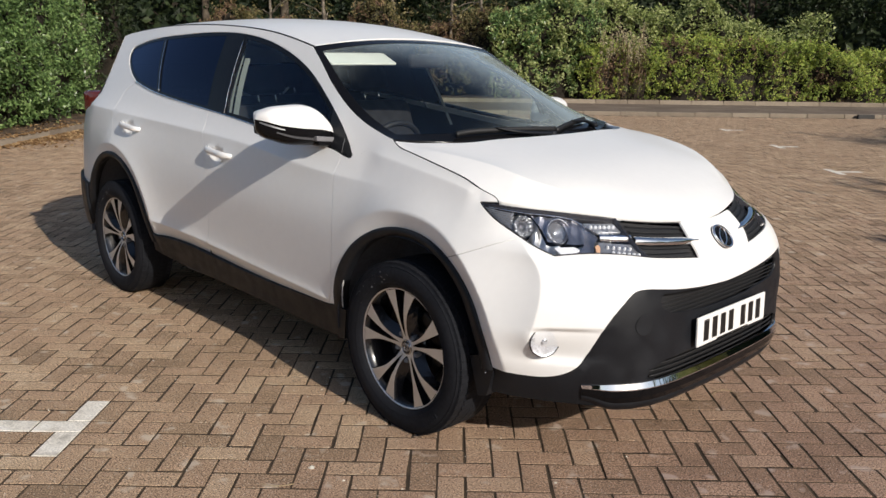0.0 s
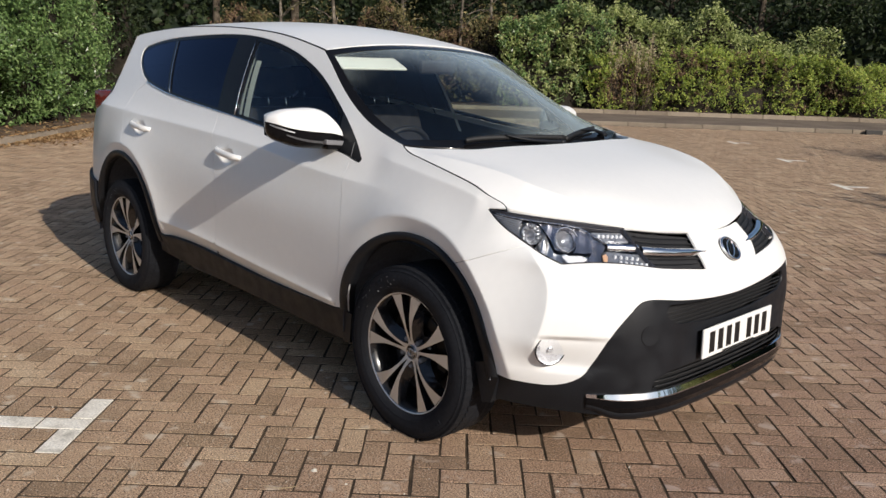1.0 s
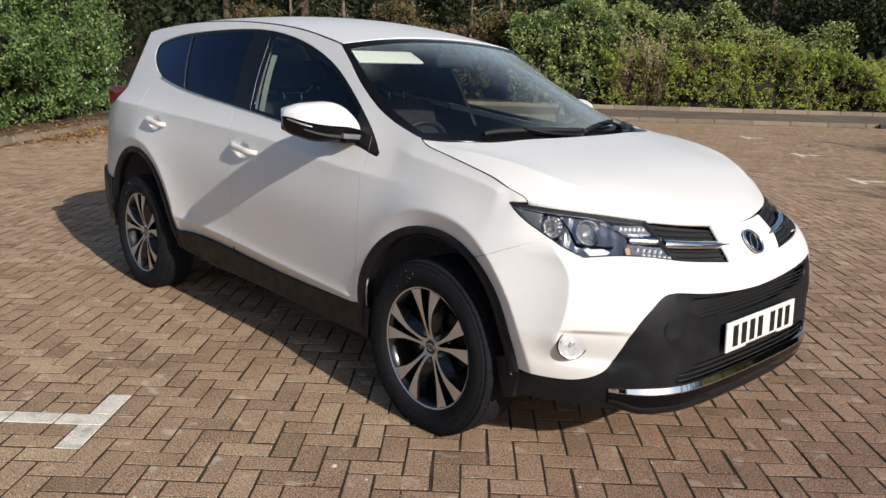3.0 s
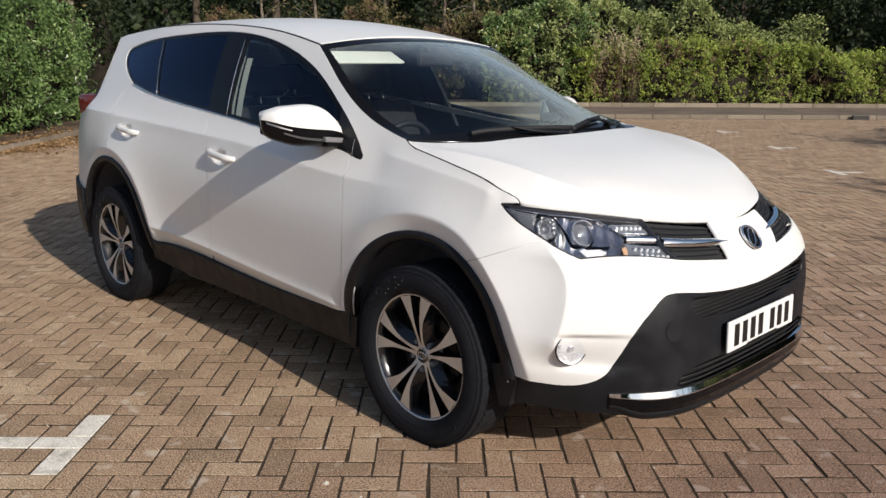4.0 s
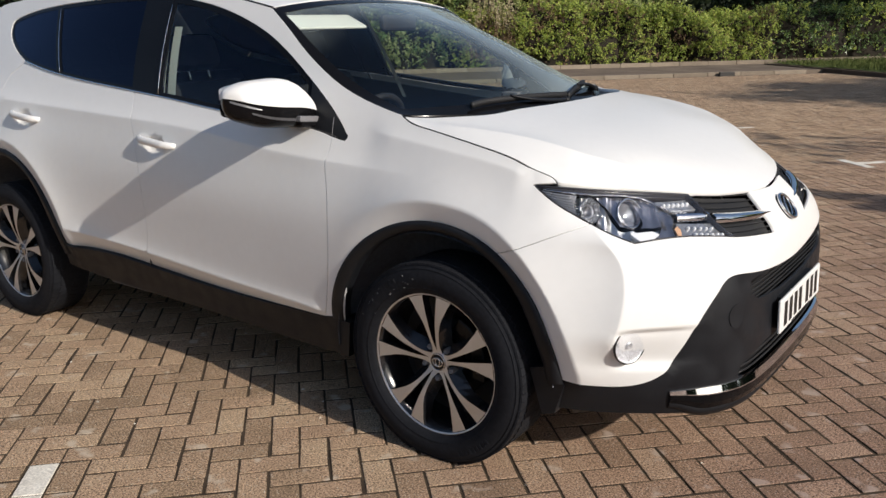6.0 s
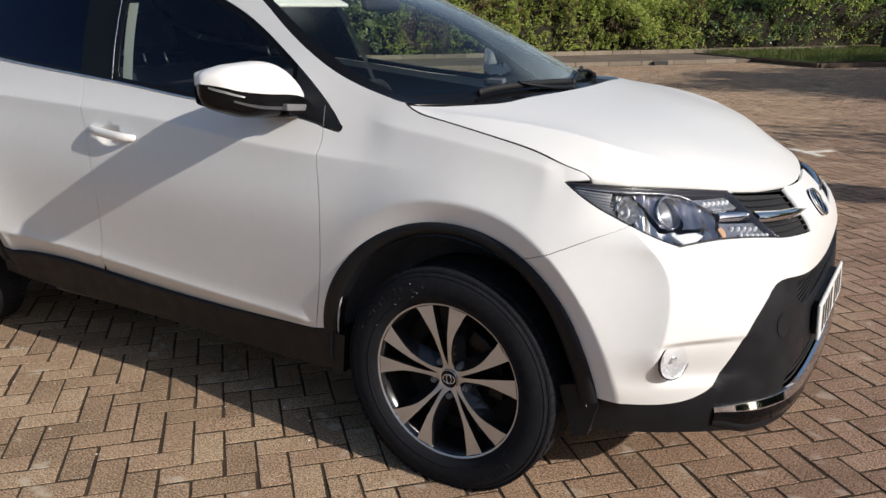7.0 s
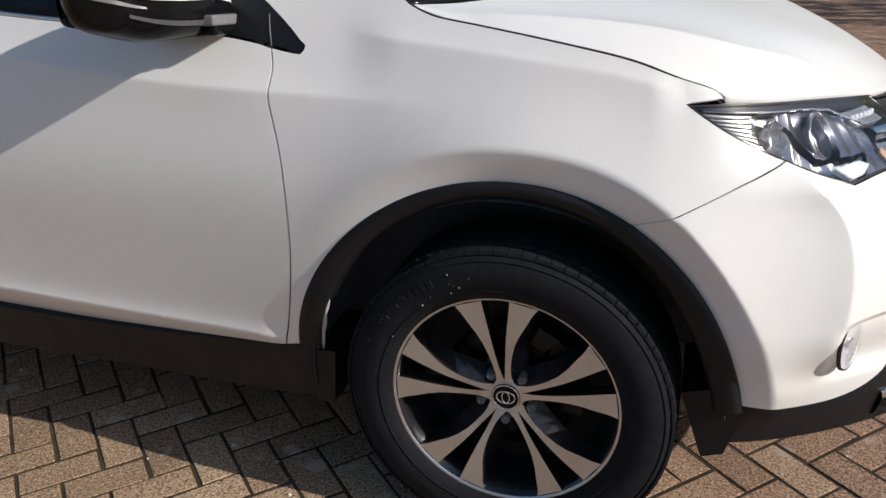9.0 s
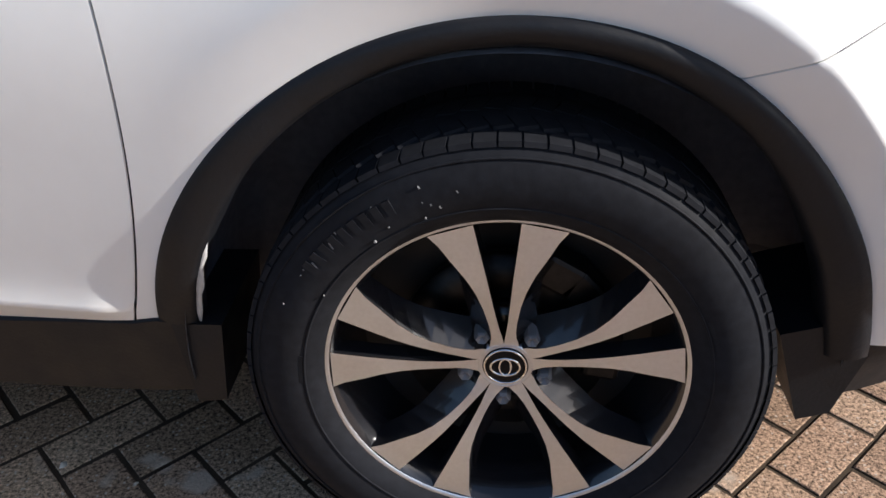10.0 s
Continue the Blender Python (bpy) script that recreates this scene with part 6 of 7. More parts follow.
LAUREL = leaf_material("laurel_leaves", [(0.024, 0.043, 0.012), (0.088, 0.152, 0.048), (0.190, 0.295, 0.095), (0.38, 0.49, 0.21)], 0.30)
HEDGE_LEAF = leaf_material("yellow_green_hedge_leaves", [(0.081, 0.121, 0.033), (0.232, 0.316, 0.062), (0.408, 0.481, 0.094), (0.544, 0.531, 0.143)], 0.5)
SHRUB_LEAF = leaf_material("grey_green_shrub_leaves", [(0.075, 0.100, 0.030), (0.210, 0.265, 0.075), (0.390, 0.435, 0.155), (0.680, 0.680, 0.390)], 0.55)
OLIVE_LEAF = leaf_material("brown_olive_bush_leaves", [(0.030, 0.030, 0.014), (0.090, 0.085, 0.032), (0.190, 0.160, 0.065), (0.300, 0.250, 0.110)], 0.6)
CREAM_LEAF = leaf_material("cream_seed_heads", [(0.22, 0.17, 0.09), (0.46, 0.39, 0.24), (0.66, 0.60, 0.42)], 0.7)
PALE_BARK = ramped("pale_bark", [(0.05, 0.042, 0.032), (0.13, 0.11, 0.085), (0.30, 0.26, 0.21)], 0.9, 5, 40, 0.008)
BROWN_LEAF = leaf_material("browning_leaves", [(0.080, 0.050, 0.033), (0.203, 0.124, 0.080), (0.315, 0.247, 0.112)], 0.7)
# very low tones, which put the wood's shade into the leaf colour
WOOD_LEAF = leaf_material("shade_toned_wood_leaves", [(0.010, 0.017, 0.008), (0.023, 0.039, 0.013), (0.052, 0.072, 0.023)], 0.6)
DRY_LEAF = leaf_material("fallen_leaves", [(0.14, 0.070, 0.028), (0.34, 0.21, 0.100), (0.56, 0.42, 0.23)], 0.8)
BARK = ramped("ridged_bark", [(0.030, 0.024, 0.018), (0.075, 0.058, 0.042), (0.12, 0.10, 0.075)], 0.95, 6, 40, 0.012)
SHADE_DARK = ramped("painted_shade", [(0.012, 0.010, 0.007), (0.03, 0.024, 0.016)], 0.95, 6, 60, 0.01)


def leaf_mesh(places, facing, size, rng, spread=0.8, slim=0.5, fold=0.18):
    """Many small folded leaves: one quad-pair each, turned loosely towards the given directions."""
    n = len(places)
    nor = facing + spread * rng.normal(size=(n, 3))
    nor /= np.linalg.norm(nor, axis=1)[:, None]
    way = rng.normal(size=(n, 3)) + np.array([0, 0, -0.3])
    way -= nor * np.sum(way * nor, 1)[:, None]
    way /= np.linalg.norm(way, axis=1)[:, None]
    across = np.cross(nor, way)
    L = (size * rng.uniform(0.65, 1.25, n))[:, None]
    W = L * slim * 0.5
    base, tip = places - way * L / 2, places + way * L / 2
    bend = nor * L * fold
    v = np.stack([base, places + across * W + bend * 0.6 - way * L * 0.08, tip - bend * 0.4, places - across * W + bend * 0.6 - way * L * 0.08], 1).reshape(-1, 3)
    k = np.arange(n)[:, None] * 4
    f = np.concatenate([k + np.array([0, 1, 2]), k + np.array([0, 2, 3])], 0)
    return v, f


def quick_mesh(name, v, f, mat, parent, smooth=False):
    """Links arrays of vertices and equal-sided faces as one mesh."""
    me = bpy.data.meshes.new(name)
    f = np.asarray(f, np.int32)
    me.vertices.add(len(v))
    me.vertices.foreach_set("co", np.asarray(v, np.float32).ravel())
    me.loops.add(f.size)
    me.loops.foreach_set("vertex_index", f.ravel())
    me.polygons.add(len(f))
    me.polygons.foreach_set("loop_start", np.arange(0, f.size, f.shape[1], dtype=np.int32))
    me.update(calc_edges=True)
    me.validate()
    if smooth:
        me.shade_smooth()
    else:
        me.shade_flat()
    me.materials.append(mat)
    ob = new(name, me)
    if parent is not None:
        ob.parent = parent
    return ob


def lump(a, b, c=0.0):
    return noise.noise((a * 0.9, b * 0.9, c)) + 0.5 * noise.noise((a * 2.3, b * 2.3, c + 7))


def hedge(name, label, u0, u1, w0, depth, height, leaf, size, count, seed, side="w", top_wave=0.15, bulge=0.22, slim=0.5, extra=None, extra_share=0.0, z0=0.1):
    """A run of hedge: leaves crowded near its face and top over a near-black sheet coloured as inner shade. side 'w':
    it faces the paving across; 'u': along.
    """
    rng = np.random.default_rng(seed)
    one = thing(name, label, "hedge")

    def at(t, d, z):
        return on_plan(t, w0 + d, z) if side == "w" else on_plan(w0 - d, t, z)

    face = (np.append(D_DIR, 0) if side == "w" else np.append(E_DIR, 0))
    leaves, count = count, count // 9
    t = rng.uniform(u0, u1, count)
    h = np.array([height(x) if callable(height) else height for x in t])
    top = h + top_wave * np.array([lump(x, 0.3, seed) for x in t])
    z = z0 + (top - z0) * rng.uniform(0, 1, count) ** 0.85
    crown = rng.random(count) < 0.25
    d = np.array([bulge * (0.5 + lump(x, y, seed + 2.5)) for x, y in zip(t, z)]) + rng.exponential(0.15, count) - 0.05
    pocket = np.array([noise.noise((x * 1.8, y * 1.8, seed + 50)) + 0.6 * noise.noise((x * 4.6, y * 4.6, seed + 60)) for x, y in zip(t, z)])
    d = d + 0.10 * np.clip(-pocket, -0.5, 0.5) + np.where(pocket < -0.27, 0.30, 0.0)
    lean = np.clip(z / top, 0, 1)
    d = d + 0.30 * np.clip(lean - 0.75, 0, 1) * 2
    z = np.where(crown, top - rng.exponential(0.08, count), z)
    d = np.where(crown, rng.uniform(0.05, depth, count), d)
    places = np.array([at(a, b, c) for a, b, c in zip(t, d, z)])
    facing = face * 0.7 + np.array([0, 0, 0.45]) + np.where(crown, 0.6, 0)[:, None] * np.array([0, 0, 1])
    pick = np.zeros(count, bool)
    if extra_share:
        patch = np.array([lump(x * 0.9, y * 1.1, seed + 31) for x, y in zip(t, z)]) + rng.normal(0, 0.28, count)
        pick = patch > np.quantile(patch, 1 - extra_share)
    # each spot carries a sprig of leaves that reaches out and up
    shoot = facing + np.array([0, 0, 0.35]) + 0.55 * rng.normal(size=(count, 3))
    shoot /= np.linalg.norm(shoot, axis=1)[:, None]
    shoot *= rng.uniform(1.0, 3.4, count)[:, None] * size
    k = rng.integers(0, count, leaves)
    places = places[k] + shoot[k] * rng.uniform(0, 1, leaves)[:, None] + rng.normal(0, 0.42 * size, (leaves, 3))
    facing, pick = facing[k] + 0.5 * rng.normal(size=(count, 3))[k], pick[k] ^ (rng.random(leaves) < 0.06 * (extra_share > 0))
    for sel, mat, nm in ((~pick, leaf, "foliage"), (pick, extra, "dry_foliage")):
        if sel.any() and mat is not None:
            quick_mesh(nm, *leaf_mesh(places[sel], facing[sel], size, rng, spread=0.6, slim=slim), mat, one)
    # near-black sheet behind the leaves, standing in for shade among the stems
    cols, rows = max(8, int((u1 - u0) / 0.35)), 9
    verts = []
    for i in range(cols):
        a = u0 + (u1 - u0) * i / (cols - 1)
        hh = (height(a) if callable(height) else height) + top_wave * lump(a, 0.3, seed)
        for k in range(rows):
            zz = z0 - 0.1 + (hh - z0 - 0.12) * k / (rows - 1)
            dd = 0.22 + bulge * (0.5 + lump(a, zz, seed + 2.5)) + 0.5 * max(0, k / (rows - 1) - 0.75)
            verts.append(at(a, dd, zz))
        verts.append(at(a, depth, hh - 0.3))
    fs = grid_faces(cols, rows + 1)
    mesh_object("branch_mass", verts, fs, SHADE_DARK, one)
    return one


def limb(points, r0, r1, sides=8):
    return sweep(np.asarray(points, float), np.linspace(r0, r1, len(points)), sides)


def tree(label, x, y, height, spread, trunk, leaf, leaf_size, count, seed, crown_from=0.35, bark=BARK):
    """A tapered trunk with limbs and a crown of many small leaves gathered on its branches."""
    rng = np.random.default_rng(seed)
    one = thing("tree", label, "tree", "trees round the car park", at=(x, y, 0))
    bend = rng.normal(0, 0.05, 2)
    zs = np.linspace(-0.05, height * 0.92, 12)
    core = np.column_stack([bend[0] * zs + 0.06 * np.sin(zs * 1.3 + seed), bend[1] * zs + 0.06 * np.cos(zs * 1.1 + seed), zs])
    v, f = limb(core, trunk, trunk * 0.15, 12)
    v[:12] *= (1.35, 1.35, 1)
    mesh_object("trunk", v, f, bark, one)
    tips = []
    for i in range(18):
        k = rng.uniform(crown_from, 0.97)
        start = np.array([np.interp(k * height * 0.92, zs, core[:, j]) for j in range(3)])
        a = rng.uniform(0, 2 * np.pi)
        reach = spread * (1.05 - 0.6 * abs(k - 0.55)) * rng.uniform(0.6, 1.1)
        t = np.linspace(0, 1, 6)[:, None]
        end = start + np.array([math.cos(a) * reach, math.sin(a) * reach, reach * rng.uniform(0.1, 0.7)])
        line = start * (1 - t) + end * t + np.array([0, 0, 0.12 * reach]) * np.sin(np.pi * t) + rng.normal(0, 0.03, (6, 3))
        mesh_object("limb", *limb(line, trunk * 0.34 * (1.1 - k), 0.012, 6), bark, one)
        tips.append(line[2:])
    tips = np.concatenate(tips)
    if count:
        c = tips[rng.integers(0, len(tips), count)] + rng.normal(0, 1, (count, 3)) * spread * np.array([0.17, 0.17, 0.14])
        quick_mesh("crown", *leaf_mesh(c, rng.normal(size=(count, 3)) * 0.4 + np.array([0, 0, 0.6]), leaf_size, rng, slim=0.6), leaf, one)
    return one


hedge("hedge", "dense glossy dark green laurel hedge behind a kerb", 5.0, 12.0, LEFT_KERB - 0.30, 2.2, lambda a: 2.25 + 0.15 * math.sin(a * 0.7), LAUREL, 0.085, 34000, 21, side="u", top_wave=0.4, bulge=0.55)
hedge("hedge", "dense glossy dark green laurel hedge behind a kerb", 12.0, 15.0, LEFT_KERB - 0.70, 2.2, lambda a: 2.35 - 0.10 * (a - 12), LAUREL, 0.09, 9000, 22, side="u", top_wave=0.4, bulge=0.5)
hedge("hedge", "ivy-covered bushes under the trees, toned dark for shade", 12.5, 23.0, LEFT_KERB - 3.0, 2.0, lambda a: 4.3 + 0.5 * math.sin(a), WOOD_LEAF, 0.12, 15000, 28, side="u", top_wave=0.6, bulge=0.7)
hedge("hedge", "brown and olive bushes in the shade of the wood", -8.0, 1.2, HEDGE_KERB + 1.3, 2.0, lambda a: 2.35 + 0.3 * math.sin(1.7 * a), OLIVE_LEAF, 0.11, 15000, 23, top_wave=0.6, bulge=0.7, extra=BROWN_LEAF, extra_share=0.30)
hedge("hedge", "loose green evergreen shrubs with glossy leaves", 0.7, 3.9, HEDGE_KERB + 0.35, 2.2, lambda a: 2.30 + 0.18 * a, SHRUB_LEAF, 0.10, 12000, 27, top_wave=0.5, bulge=0.6, extra=LAUREL, extra_share=0.45)
hedge("hedge", "clipped yellow-green hedge with brown patches", 3.3, 13.5, HEDGE_KERB + 0.25, 1.6, lambda a: 1.86 - 0.02 * a, HEDGE_LEAF, 0.082, 30000, 24, top_wave=0.38, bulge=0.55, extra=BROWN_LEAF, extra_share=0.13)
hedge("hedge", "clipped green hedge beyond the grass island", 13.5, 27.0, HEDGE_KERB + 0.6, 1.6, 1.7, HEDGE_LEAF, 0.09, 13000, 25, top_wave=0.15, bulge=0.3, extra=LAUREL, extra_share=0.5)
hedge("hedge", "tall loose grey-green evergreen shrubs with pale leaves", 3.4, 10.9, HEDGE_KERB + 1.3, 2.2, lambda a: 2.95 - 0.10 * (a - 3.4) + 0.15 * math.sin(1.9 * a), SHRUB_LEAF, 0.11, 17000, 26, top_wave=0.6, bulge=0.6)


def seed_heads(u0, u1, w, seed, stems=46):
    """A clump of dry upright stems with brown leaves below and cream seed heads on top."""
    rng = np.random.default_rng(seed)
    one = thing("shrub", "dry brown shrub with upright cream seed heads", "shrub")
    vs, fs, heads, brown = [], [], [], []
    for i in range(stems):
        p = on_plan(rng.uniform(u0, u1), w + rng.uniform(-0.1, 0.45), 0.12)
        top = np.array([rng.normal(0, 0.10), rng.normal(0, 0.10), rng.uniform(1.35, 2.15)])
        t = np.linspace(0, 1, 6)[:, None]
        line = p + top * t + np.array([0.06, 0.03, 0]) * np.sin(3 * t)
        v, f = sweep(line, np.linspace(0.010, 0.004, 6), 5)
        at = sum(len(q) for q in vs)
        fs += [tuple(k + at for k in q) for q in f]
        vs.append(v)
        heads.append(p + top * rng.uniform(0.72, 1.08, 26)[:, None] + rng.normal(0, 0.035, (26, 3)))
        brown.append(p + top * rng.uniform(0.35, 0.75, 22)[:, None] + rng.normal(0, 0.06, (22, 3)))
    mesh_object("stalk_mass", np.concatenate(vs), fs, BARK, one)["kind"] = "stuff"
    heads, brown = np.concatenate(heads), np.concatenate(brown)
    quick_mesh("seed_fluff", *leaf_mesh(heads, np.tile([0.6, -0.4, 0.2], (len(heads), 1)), 0.085, rng, slim=0.38), CREAM_LEAF, one)["kind"] = "stuff"
    quick_mesh("dry_foliage", *leaf_mesh(brown, np.tile([0.6, -0.4, 0.2], (len(brown), 1)), 0.085, rng, slim=0.5), BROWN_LEAF, one)["kind"] = "stuff"


seed_heads(3.75, 5.25, HEDGE_KERB + 0.22, 61)

# dark wood behind the hedges: trunks, ivy, and leaves with shade in their colour
rng = np.random.default_rng(77)
wood_spots = [(-11.5 + 1.5 * rng.random(), w + rng.uniform(-0.8, 0.8)) for w in (14, 18, 22)] + [(u + rng.uniform(-0.9, 0.9), 24.6 + 2.5 * rng.random()) for u in np.arange(-9, 27, 3.0)]
for i, (u, w) in enumerate(wood_spots):
    p = on_plan(u, w)
    tree("woodland tree with ivy-green leaves toned dark for shade", p[0], p[1], 7.2 + 1.5 * rng.random(), 2.0, 0.14 + 0.08 * rng.random(), WOOD_LEAF, 0.16, 6000, 300 + i, 0.12)
for i, (u, w) in enumerate(((-6.3, 23.3), (-4.4, 22.8), (-2.1, 23.6), (-0.4, 22.9), (0.7, 23.4), (-9.3, 17.0))):
    p = on_plan(u, w)
    tree("slim pale-barked tree at the edge of the wood", p[0], p[1], 6.5, 1.0, 0.075 + 0.012 * (i % 3), OLIVE_LEAF, 0.12, 500, 350 + i, 0.30, bark=PALE_BARK)
p = on_plan(18.4, 19.0)
tree("slim tree on the grass island with pale grey bark", p[0], p[1], 7.0, 2.0, 0.13, SHRUB_LEAF, 0.16, 5000, 390, 0.45)
# trees beyond the end of the paving, whose shade lies across it
for i, (x, y, h, s) in enumerate(((11.5, 13.8, 7.0, 2.7), (13.5, 18.0, 7.5, 3.0), (11.0, 6.3, 6.5, 1.7))):
    tree("broad tree beside the car park", x, y, h, s, 0.16, SHRUB_LEAF, 0.26, (8000, 8000, 260)[i], 400 + i, 0.4)
tree("slender young tree beside the car park", 9.0, 3.6, 4.9, 0.35, 0.10, SHRUB_LEAF, 0.16, 700, 420, 0.5)

# far woods close the horizon all round; the unseen half at -y is added to dim low skylight
t = np.linspace(0, 2 * np.pi, 240, endpoint=False)
count = 80000
a = rng.uniform(0, 2 * np.pi, count)
r = rng.uniform(46, 56, count)
z = rng.uniform(0, 1, count) ** 0.8 * (11 + 3 * np.sin(a * 9) + 2 * np.sin(a * 23)) * np.where(np.sin(a) < 0.1, 0.55, 0.85)
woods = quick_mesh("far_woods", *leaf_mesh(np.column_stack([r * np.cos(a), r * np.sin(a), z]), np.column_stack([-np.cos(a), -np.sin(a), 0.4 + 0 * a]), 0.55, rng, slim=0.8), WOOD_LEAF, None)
tagged(woods, "dark belt of far woodland, its unseen half at -y added", "woods", kind="stuff")
# plain wall behind the leaves, with the wood's shade put into its colour
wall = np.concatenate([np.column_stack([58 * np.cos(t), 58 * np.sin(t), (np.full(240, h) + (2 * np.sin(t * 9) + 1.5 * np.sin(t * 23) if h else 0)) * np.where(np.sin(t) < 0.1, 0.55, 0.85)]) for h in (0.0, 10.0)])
back = mesh_object("backdrop", wall, [(i, (i + 1) % 240, 240 + (i + 1) % 240, 240 + i) for i in range(240)], SHADE_DARK)
tagged(back, "dark wall coloured as the shade inside far woodland", "backdrop", kind="structure")

# fallen leaves on the bed by the side kerb
n = 2400
u, w = LEFT_KERB - rng.uniform(-0.35, 0.9, n), rng.uniform(-3, 12, n)
u[900:], w[900:] = LEFT_KERB + 0.02 + rng.exponential(0.22, 1500), rng.normal(10.0, 0.7, 1500)
spots = np.array([on_plan(x, y, 0.13 if x < LEFT_KERB - 0.06 else (0.12 if x < LEFT_KERB + 0.07 else 0.012)) for x, y in zip(u, w)])
litter = quick_mesh("fallen_leaves", *leaf_mesh(spots, np.tile([0, 0, 1.0], (n, 1)), 0.075, rng, spread=0.35, slim=0.6), DRY_LEAF, None)
tagged(litter, "dry brown leaves lying along the kerb", "leaves", kind="stuff")
blades = 16000
u, w = rng.uniform(ISLAND + 0.1, ISLAND + 9, blades), rng.uniform(14.7, HEDGE_KERB - 0.5, blades)
spots = np.array([on_plan(x, y, 0.17) for x, y in zip(u, w)])
way = np.column_stack([rng.normal(0, 0.35, blades), rng.normal(0, 0.35, blades), np.ones(blades)])
way /= np.linalg.norm(way, axis=1)[:, None]
side_v = np.cross(way, rng.normal(size=(blades, 3)))
side_v /= np.linalg.norm(side_v, axis=1)[:, None]
L = rng.uniform(0.05, 0.12, blades)[:, None]
v = np.stack([spots - 0.006 * side_v - way * 0.04, spots + 0.006 * side_v - way * 0.04, spots + way * L], 1).reshape(-1, 3)
turf = quick_mesh("grass", v, np.arange(blades * 3).reshape(-1, 3), GRASS, None)
tagged(turf, "short green grass on the island", "grass", kind="stuff")

# straws and pale chips on the blocks
STRAW = ramped("dry_straw", [(0.30, 0.22, 0.12), (0.48, 0.38, 0.22)], 0.8, 20, 80, 0.0)
for points in ([(0.002, -1.515), (0.053, -1.483), (0.082, -1.429)], [(0.698, 0.364), (0.698, 0.455), (0.738, 0.474), (0.793, 0.423)]):
    line = through_points(points, 8)
    stalk = mesh_object("straw", *sweep(np.column_stack([line, np.full(len(line), 0.0035)]), 0.0013, 6), STRAW)
    tagged(stalk, "thin dry straw stalk lying on the paving", "straw")
CHIP = ramped("pale_grit", [(0.45, 0.40, 0.32), (0.75, 0.72, 0.64)], 0.9, 30, 90, 0.0)
n = 420
x, y = rng.uniform(-3.6, 2.6, n), rng.uniform(-3.4, -0.4, n)
size = rng.gamma(2.0, 0.0016, n) + 0.0015
v, f = [], []
for i in range(n):
    a = np.sort(rng.uniform(0, 2 * np.pi, 5))
    ring = np.column_stack([x[i] + size[i] * np.cos(a), y[i] + size[i] * np.sin(a), np.full(5, -0.001)])
    at = 6 * i
    v.append(np.concatenate([ring, [[x[i], y[i], 0.0015 + 0.4 * size[i]]]]))
    f += [(at + k, at + (k + 1) % 5, at + 5) for k in range(5)]
chips = quick_mesh("grit", np.concatenate(v), f, CHIP, None)
tagged(chips, "scattered pale chips of grit on the paving", "grit", kind="stuff")


# ---- the paving blocks, laid in herringbone ----
def block_shape(a, b, half=False):
    """Twelve corners of a block with worn edges, a by b metres."""
    g, c, low = 0.0040, 0.0018, -0.03
    x0, y0, x1, y1 = g, g, a - g, b - g
    top = [(x0 + c, y0 + c, 0), (x1 - c, y0 + c, 0), (x1 - c, y1 - c, 0), (x0 + c, y1 - c, 0)]
    mid = [(x0, y0, -0.0016), (x1, y0, -0.0016), (x1, y1, -0.0016), (x0, y1, -0.0016)]
    return np.array(top + mid + [(x, y, low) for x, y, _ in mid])


BLOCK_FACES = np.array([(0, 1, 2, 3), (4, 5, 1, 0), (5, 6, 2, 1), (6, 7, 3, 2), (7, 4, 0, 3), (8, 9, 5, 4), (9, 10, 6, 5), (10, 11, 7, 6), (11, 8, 4, 7)])[:, ::-1]


def t_mark(cu, cv, stem):
    """Cells of a bay mark: a bar of two blocks across a stem of blocks running away along the paving."""
    out = [(cu, cv - 2, "v"), (cu, cv + 1, "v")]
    if stem < 0:
        return out + [(cu + 1 - 2 * k, cv, "h") for k in range(1, 1 - stem)]
    return out + [(cu + 2 * k, cv, "h") for k in range(stem)]


marks = t_mark(-20, 6, -4)
for x, y in ((-1.83, 8.40), (-3.72, 10.75), (-5.75, 13.05), (0.10, 6.2)):
    p = np.array([x, y]) - ORIGIN
    marks += t_mark(int(p @ E_DIR // MODULE), int(p @ D_DIR // MODULE), 2)
taken = set()
for cu, cv, way in marks:
    taken |= {(cu, cv), (cu + 1, cv) if way == "h" else (cu, cv + 1)}

low_u, high_u = int((LEFT_KERB + 0.07) / MODULE), int((ISLAND + 11) / MODULE)
low_v, high_v = -int((FAR_KERB - 0.07) / MODULE), int(10.0 / MODULE)
blocks = []
for cu in range(low_u, high_u):
    top = high_v if cu * MODULE < 4 else int((10.0 - 0.9 * (cu * MODULE - 4)) / MODULE)
    for cv in range(low_v, top):
        if cu * MODULE > ISLAND - 0.07 and -cv * MODULE > 14.4:
            continue
        k = (cu - cv) % 4
        if k in (0, 3):
            other = (cu, cv - 1) if k == 0 else (cu - 1, cv)
            if (cu, cv) not in taken and other in taken:
                blocks.append((cu, cv, 1, 1))
            continue
        other = (cu, cv + 1) if k == 1 else (cu + 1, cv)
        if (cu, cv) in taken and other not in taken:
            continue
        if (cu, cv) in taken:
            continue
        if other in taken:
            blocks.append((cu, cv, 1, 1))
        else:
            blocks.append((cu, cv, 2, 1) if k == 2 else (cu, cv, 1, 2))
blocks = np.array(blocks)
centres = np.array([ORIGIN + MODULE * ((b[0] + b[2] / 2) * E_DIR + (b[1] + b[3] / 2) * D_DIR) for b in blocks])
order = np.argsort(np.hypot(centres[:, 0] + 0.15, centres[:, 1] + 1.25))
rng = np.random.default_rng(8)
lift = rng.normal(0, 0.0006, len(blocks))
tilts = rng.normal(0, 0.005, (len(blocks), 2))
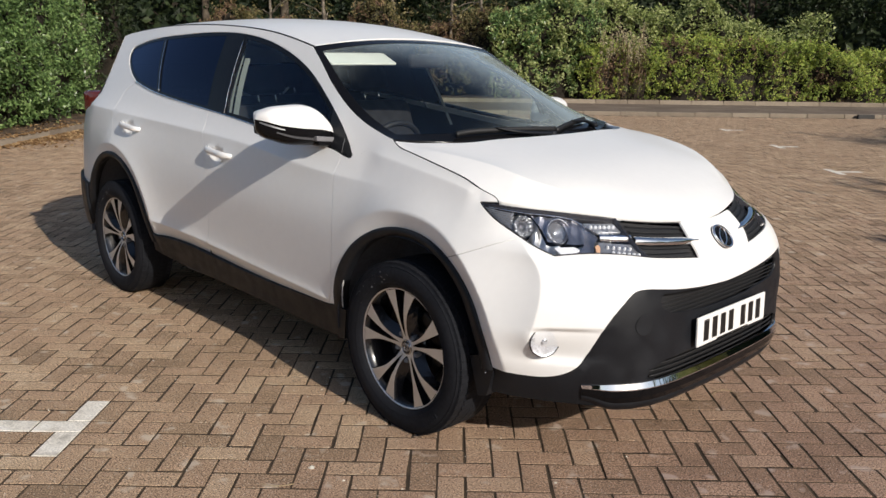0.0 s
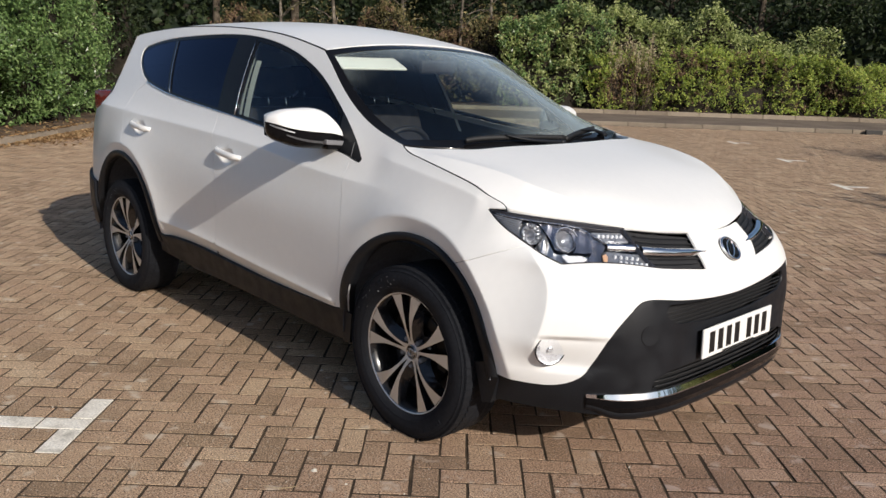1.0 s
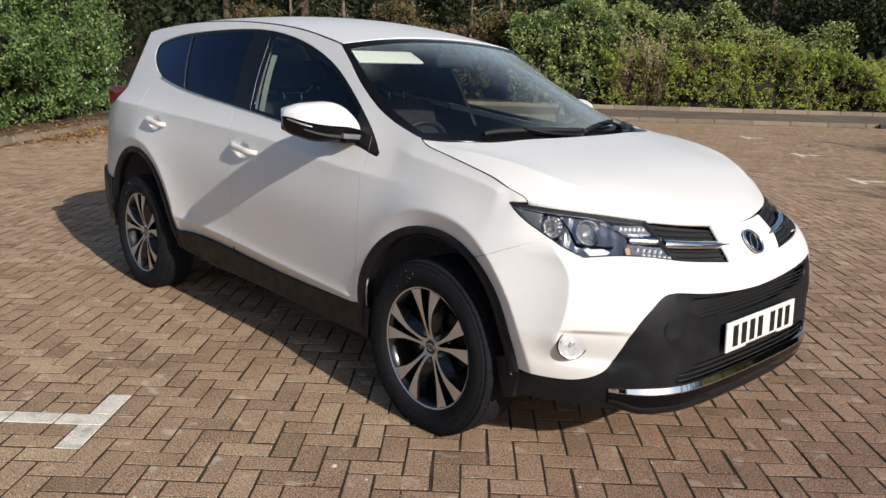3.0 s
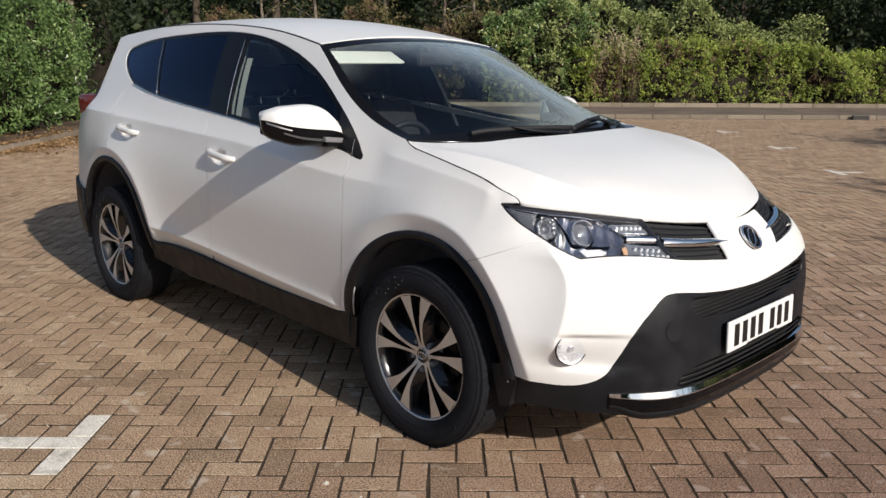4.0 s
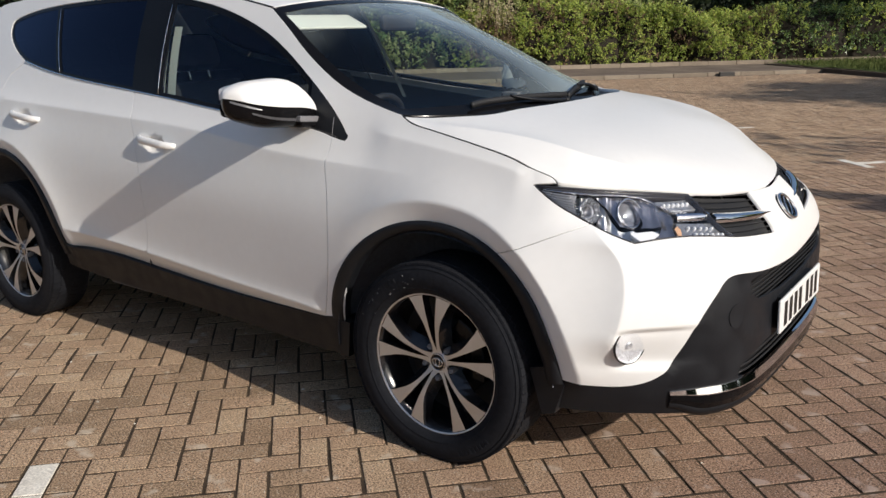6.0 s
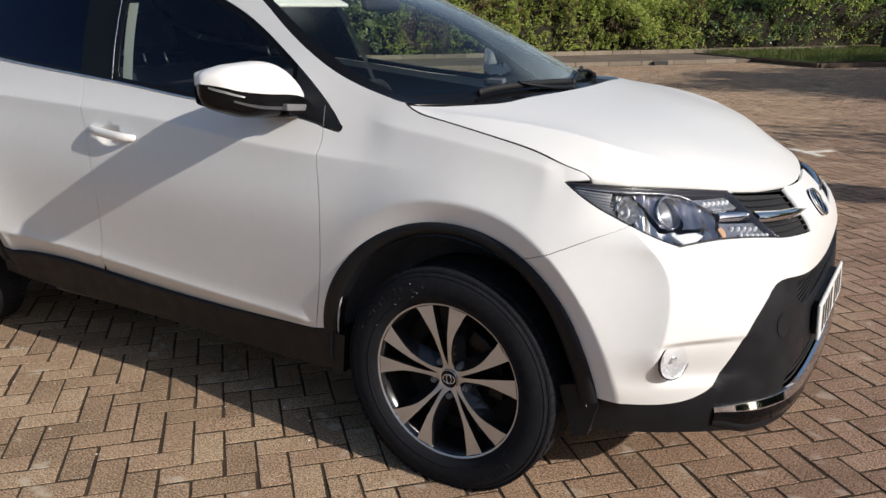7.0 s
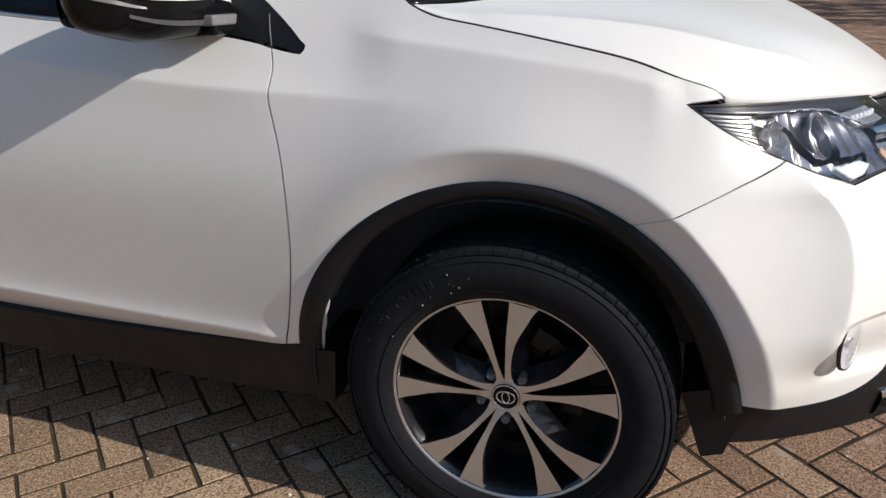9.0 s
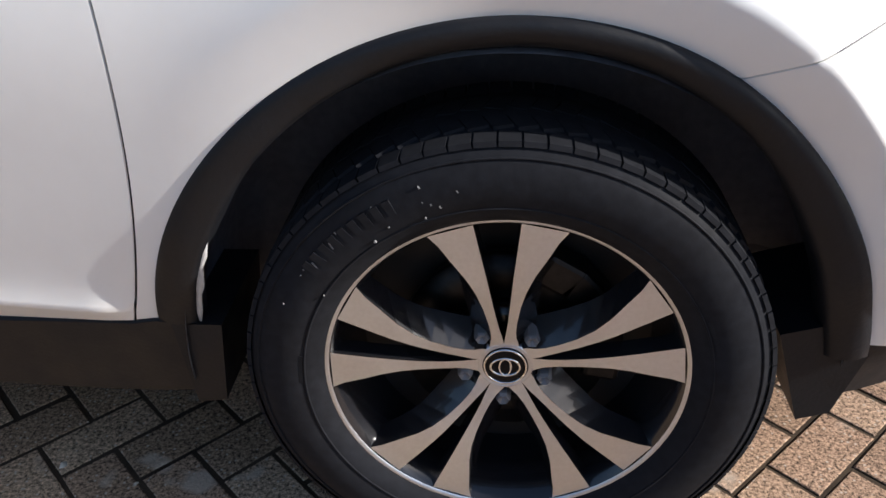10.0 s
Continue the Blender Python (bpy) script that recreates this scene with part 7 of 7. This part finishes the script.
yaw, shrink = rng.normal(0, 0.6, len(blocks)), np.abs(rng.normal(0, 0.014, len(blocks)))
single = set(order[:300].tolist())
SHAPES = {(a, b): block_shape(a * MODULE, b * MODULE) for a, b in ((1, 1), (1, 2), (2, 1))}
SINGLE_MESH = {}
for key, shape in SHAPES.items():
    me = bpy.data.meshes.new("brick")
    me.from_pydata([tuple(p) for p in shape * (1, -1, 1)], [], [tuple(int(i) for i in f[::-1]) for f in BLOCK_FACES])
    me.shade_flat()
    me.materials.append(PAVING_SINGLE)
    me.materials.append(SAND)
    me.polygons.foreach_set("material_index", [0] * 5 + [1] * 4)
    SINGLE_MESH[key] = me
turn = math.degrees(EA)
for i in sorted(single):
    cu, cv, a, b = (int(q) for q in blocks[i])
    corner = ORIGIN + MODULE * (cu * E_DIR + cv * D_DIR)
    ob = new("brick", SINGLE_MESH[a, b])
    ob.parent = pavement
    ob.matrix_basis = pose(corner[0], corner[1], lift[i], math.degrees(tilts[i, 0]) * 0.5, math.degrees(tilts[i, 1]) * 0.5, turn + yaw[i]) @ Matrix.Diagonal((1 - shrink[i], 1 - shrink[i], 1, 1))
rest = [i for i in range(len(blocks)) if i not in single]
verts, faces = [], []
for key, shape in SHAPES.items():
    sel = np.array([i for i in rest if tuple(blocks[i, 2:]) == key])
    if not len(sel):
        continue
    corner = ORIGIN + MODULE * (blocks[sel, :1] * E_DIR + blocks[sel, 1:2] * D_DIR)
    c, s = np.cos(np.radians(yaw[sel]))[:, None], np.sin(np.radians(yaw[sel]))[:, None]
    k = (1 - shrink[sel])[:, None]
    px, py = shape[None, :, 0] * k, shape[None, :, 1] * k
    xy = corner[:, None] + (c * px + s * py)[..., None] * E_DIR + (c * py - s * px)[..., None] * D_DIR
    z = shape[None, :, 2] + lift[sel, None] + tilts[sel, :1] * (shape[None, :, 0] - 0.05) + tilts[sel, 1:] * (shape[None, :, 1] - 0.05)
    at = sum(len(v) for v in verts)
    verts.append(np.concatenate([xy, z[..., None]], -1).reshape(-1, 3))
    faces.append((at + np.arange(len(sel))[:, None, None] * 12 + BLOCK_FACES[None]).reshape(-1, 4))
far_blocks = quick_mesh("paving_blocks", np.concatenate(verts), np.concatenate(faces), PAVING, pavement)
far_blocks["kind"] = "stuff"
far_blocks.data.materials.append(SAND)
far_blocks.data.polygons.foreach_set("material_index", np.tile(np.array([0] * 5 + [1] * 4, np.int32), len(rest)))
for name_i, (cu, cv, way) in enumerate(marks):
    corner = ORIGIN + MODULE * (cu * E_DIR + cv * D_DIR)
    key = (2, 1) if way == "h" else (1, 2)
    me = SINGLE_MESH.get(("white", key))
    if me is None:
        me = SINGLE_MESH[key].copy()
        me.materials.clear()
        me.materials.append(WHITE_BLOCK)
        me.materials.append(SAND)
        SINGLE_MESH["white", key] = me
    ob = new("painted_brick", me)
    ob.parent = pavement
    ob.matrix_basis = pose(corner[0], corner[1], 0.001, 0, 0, turn)
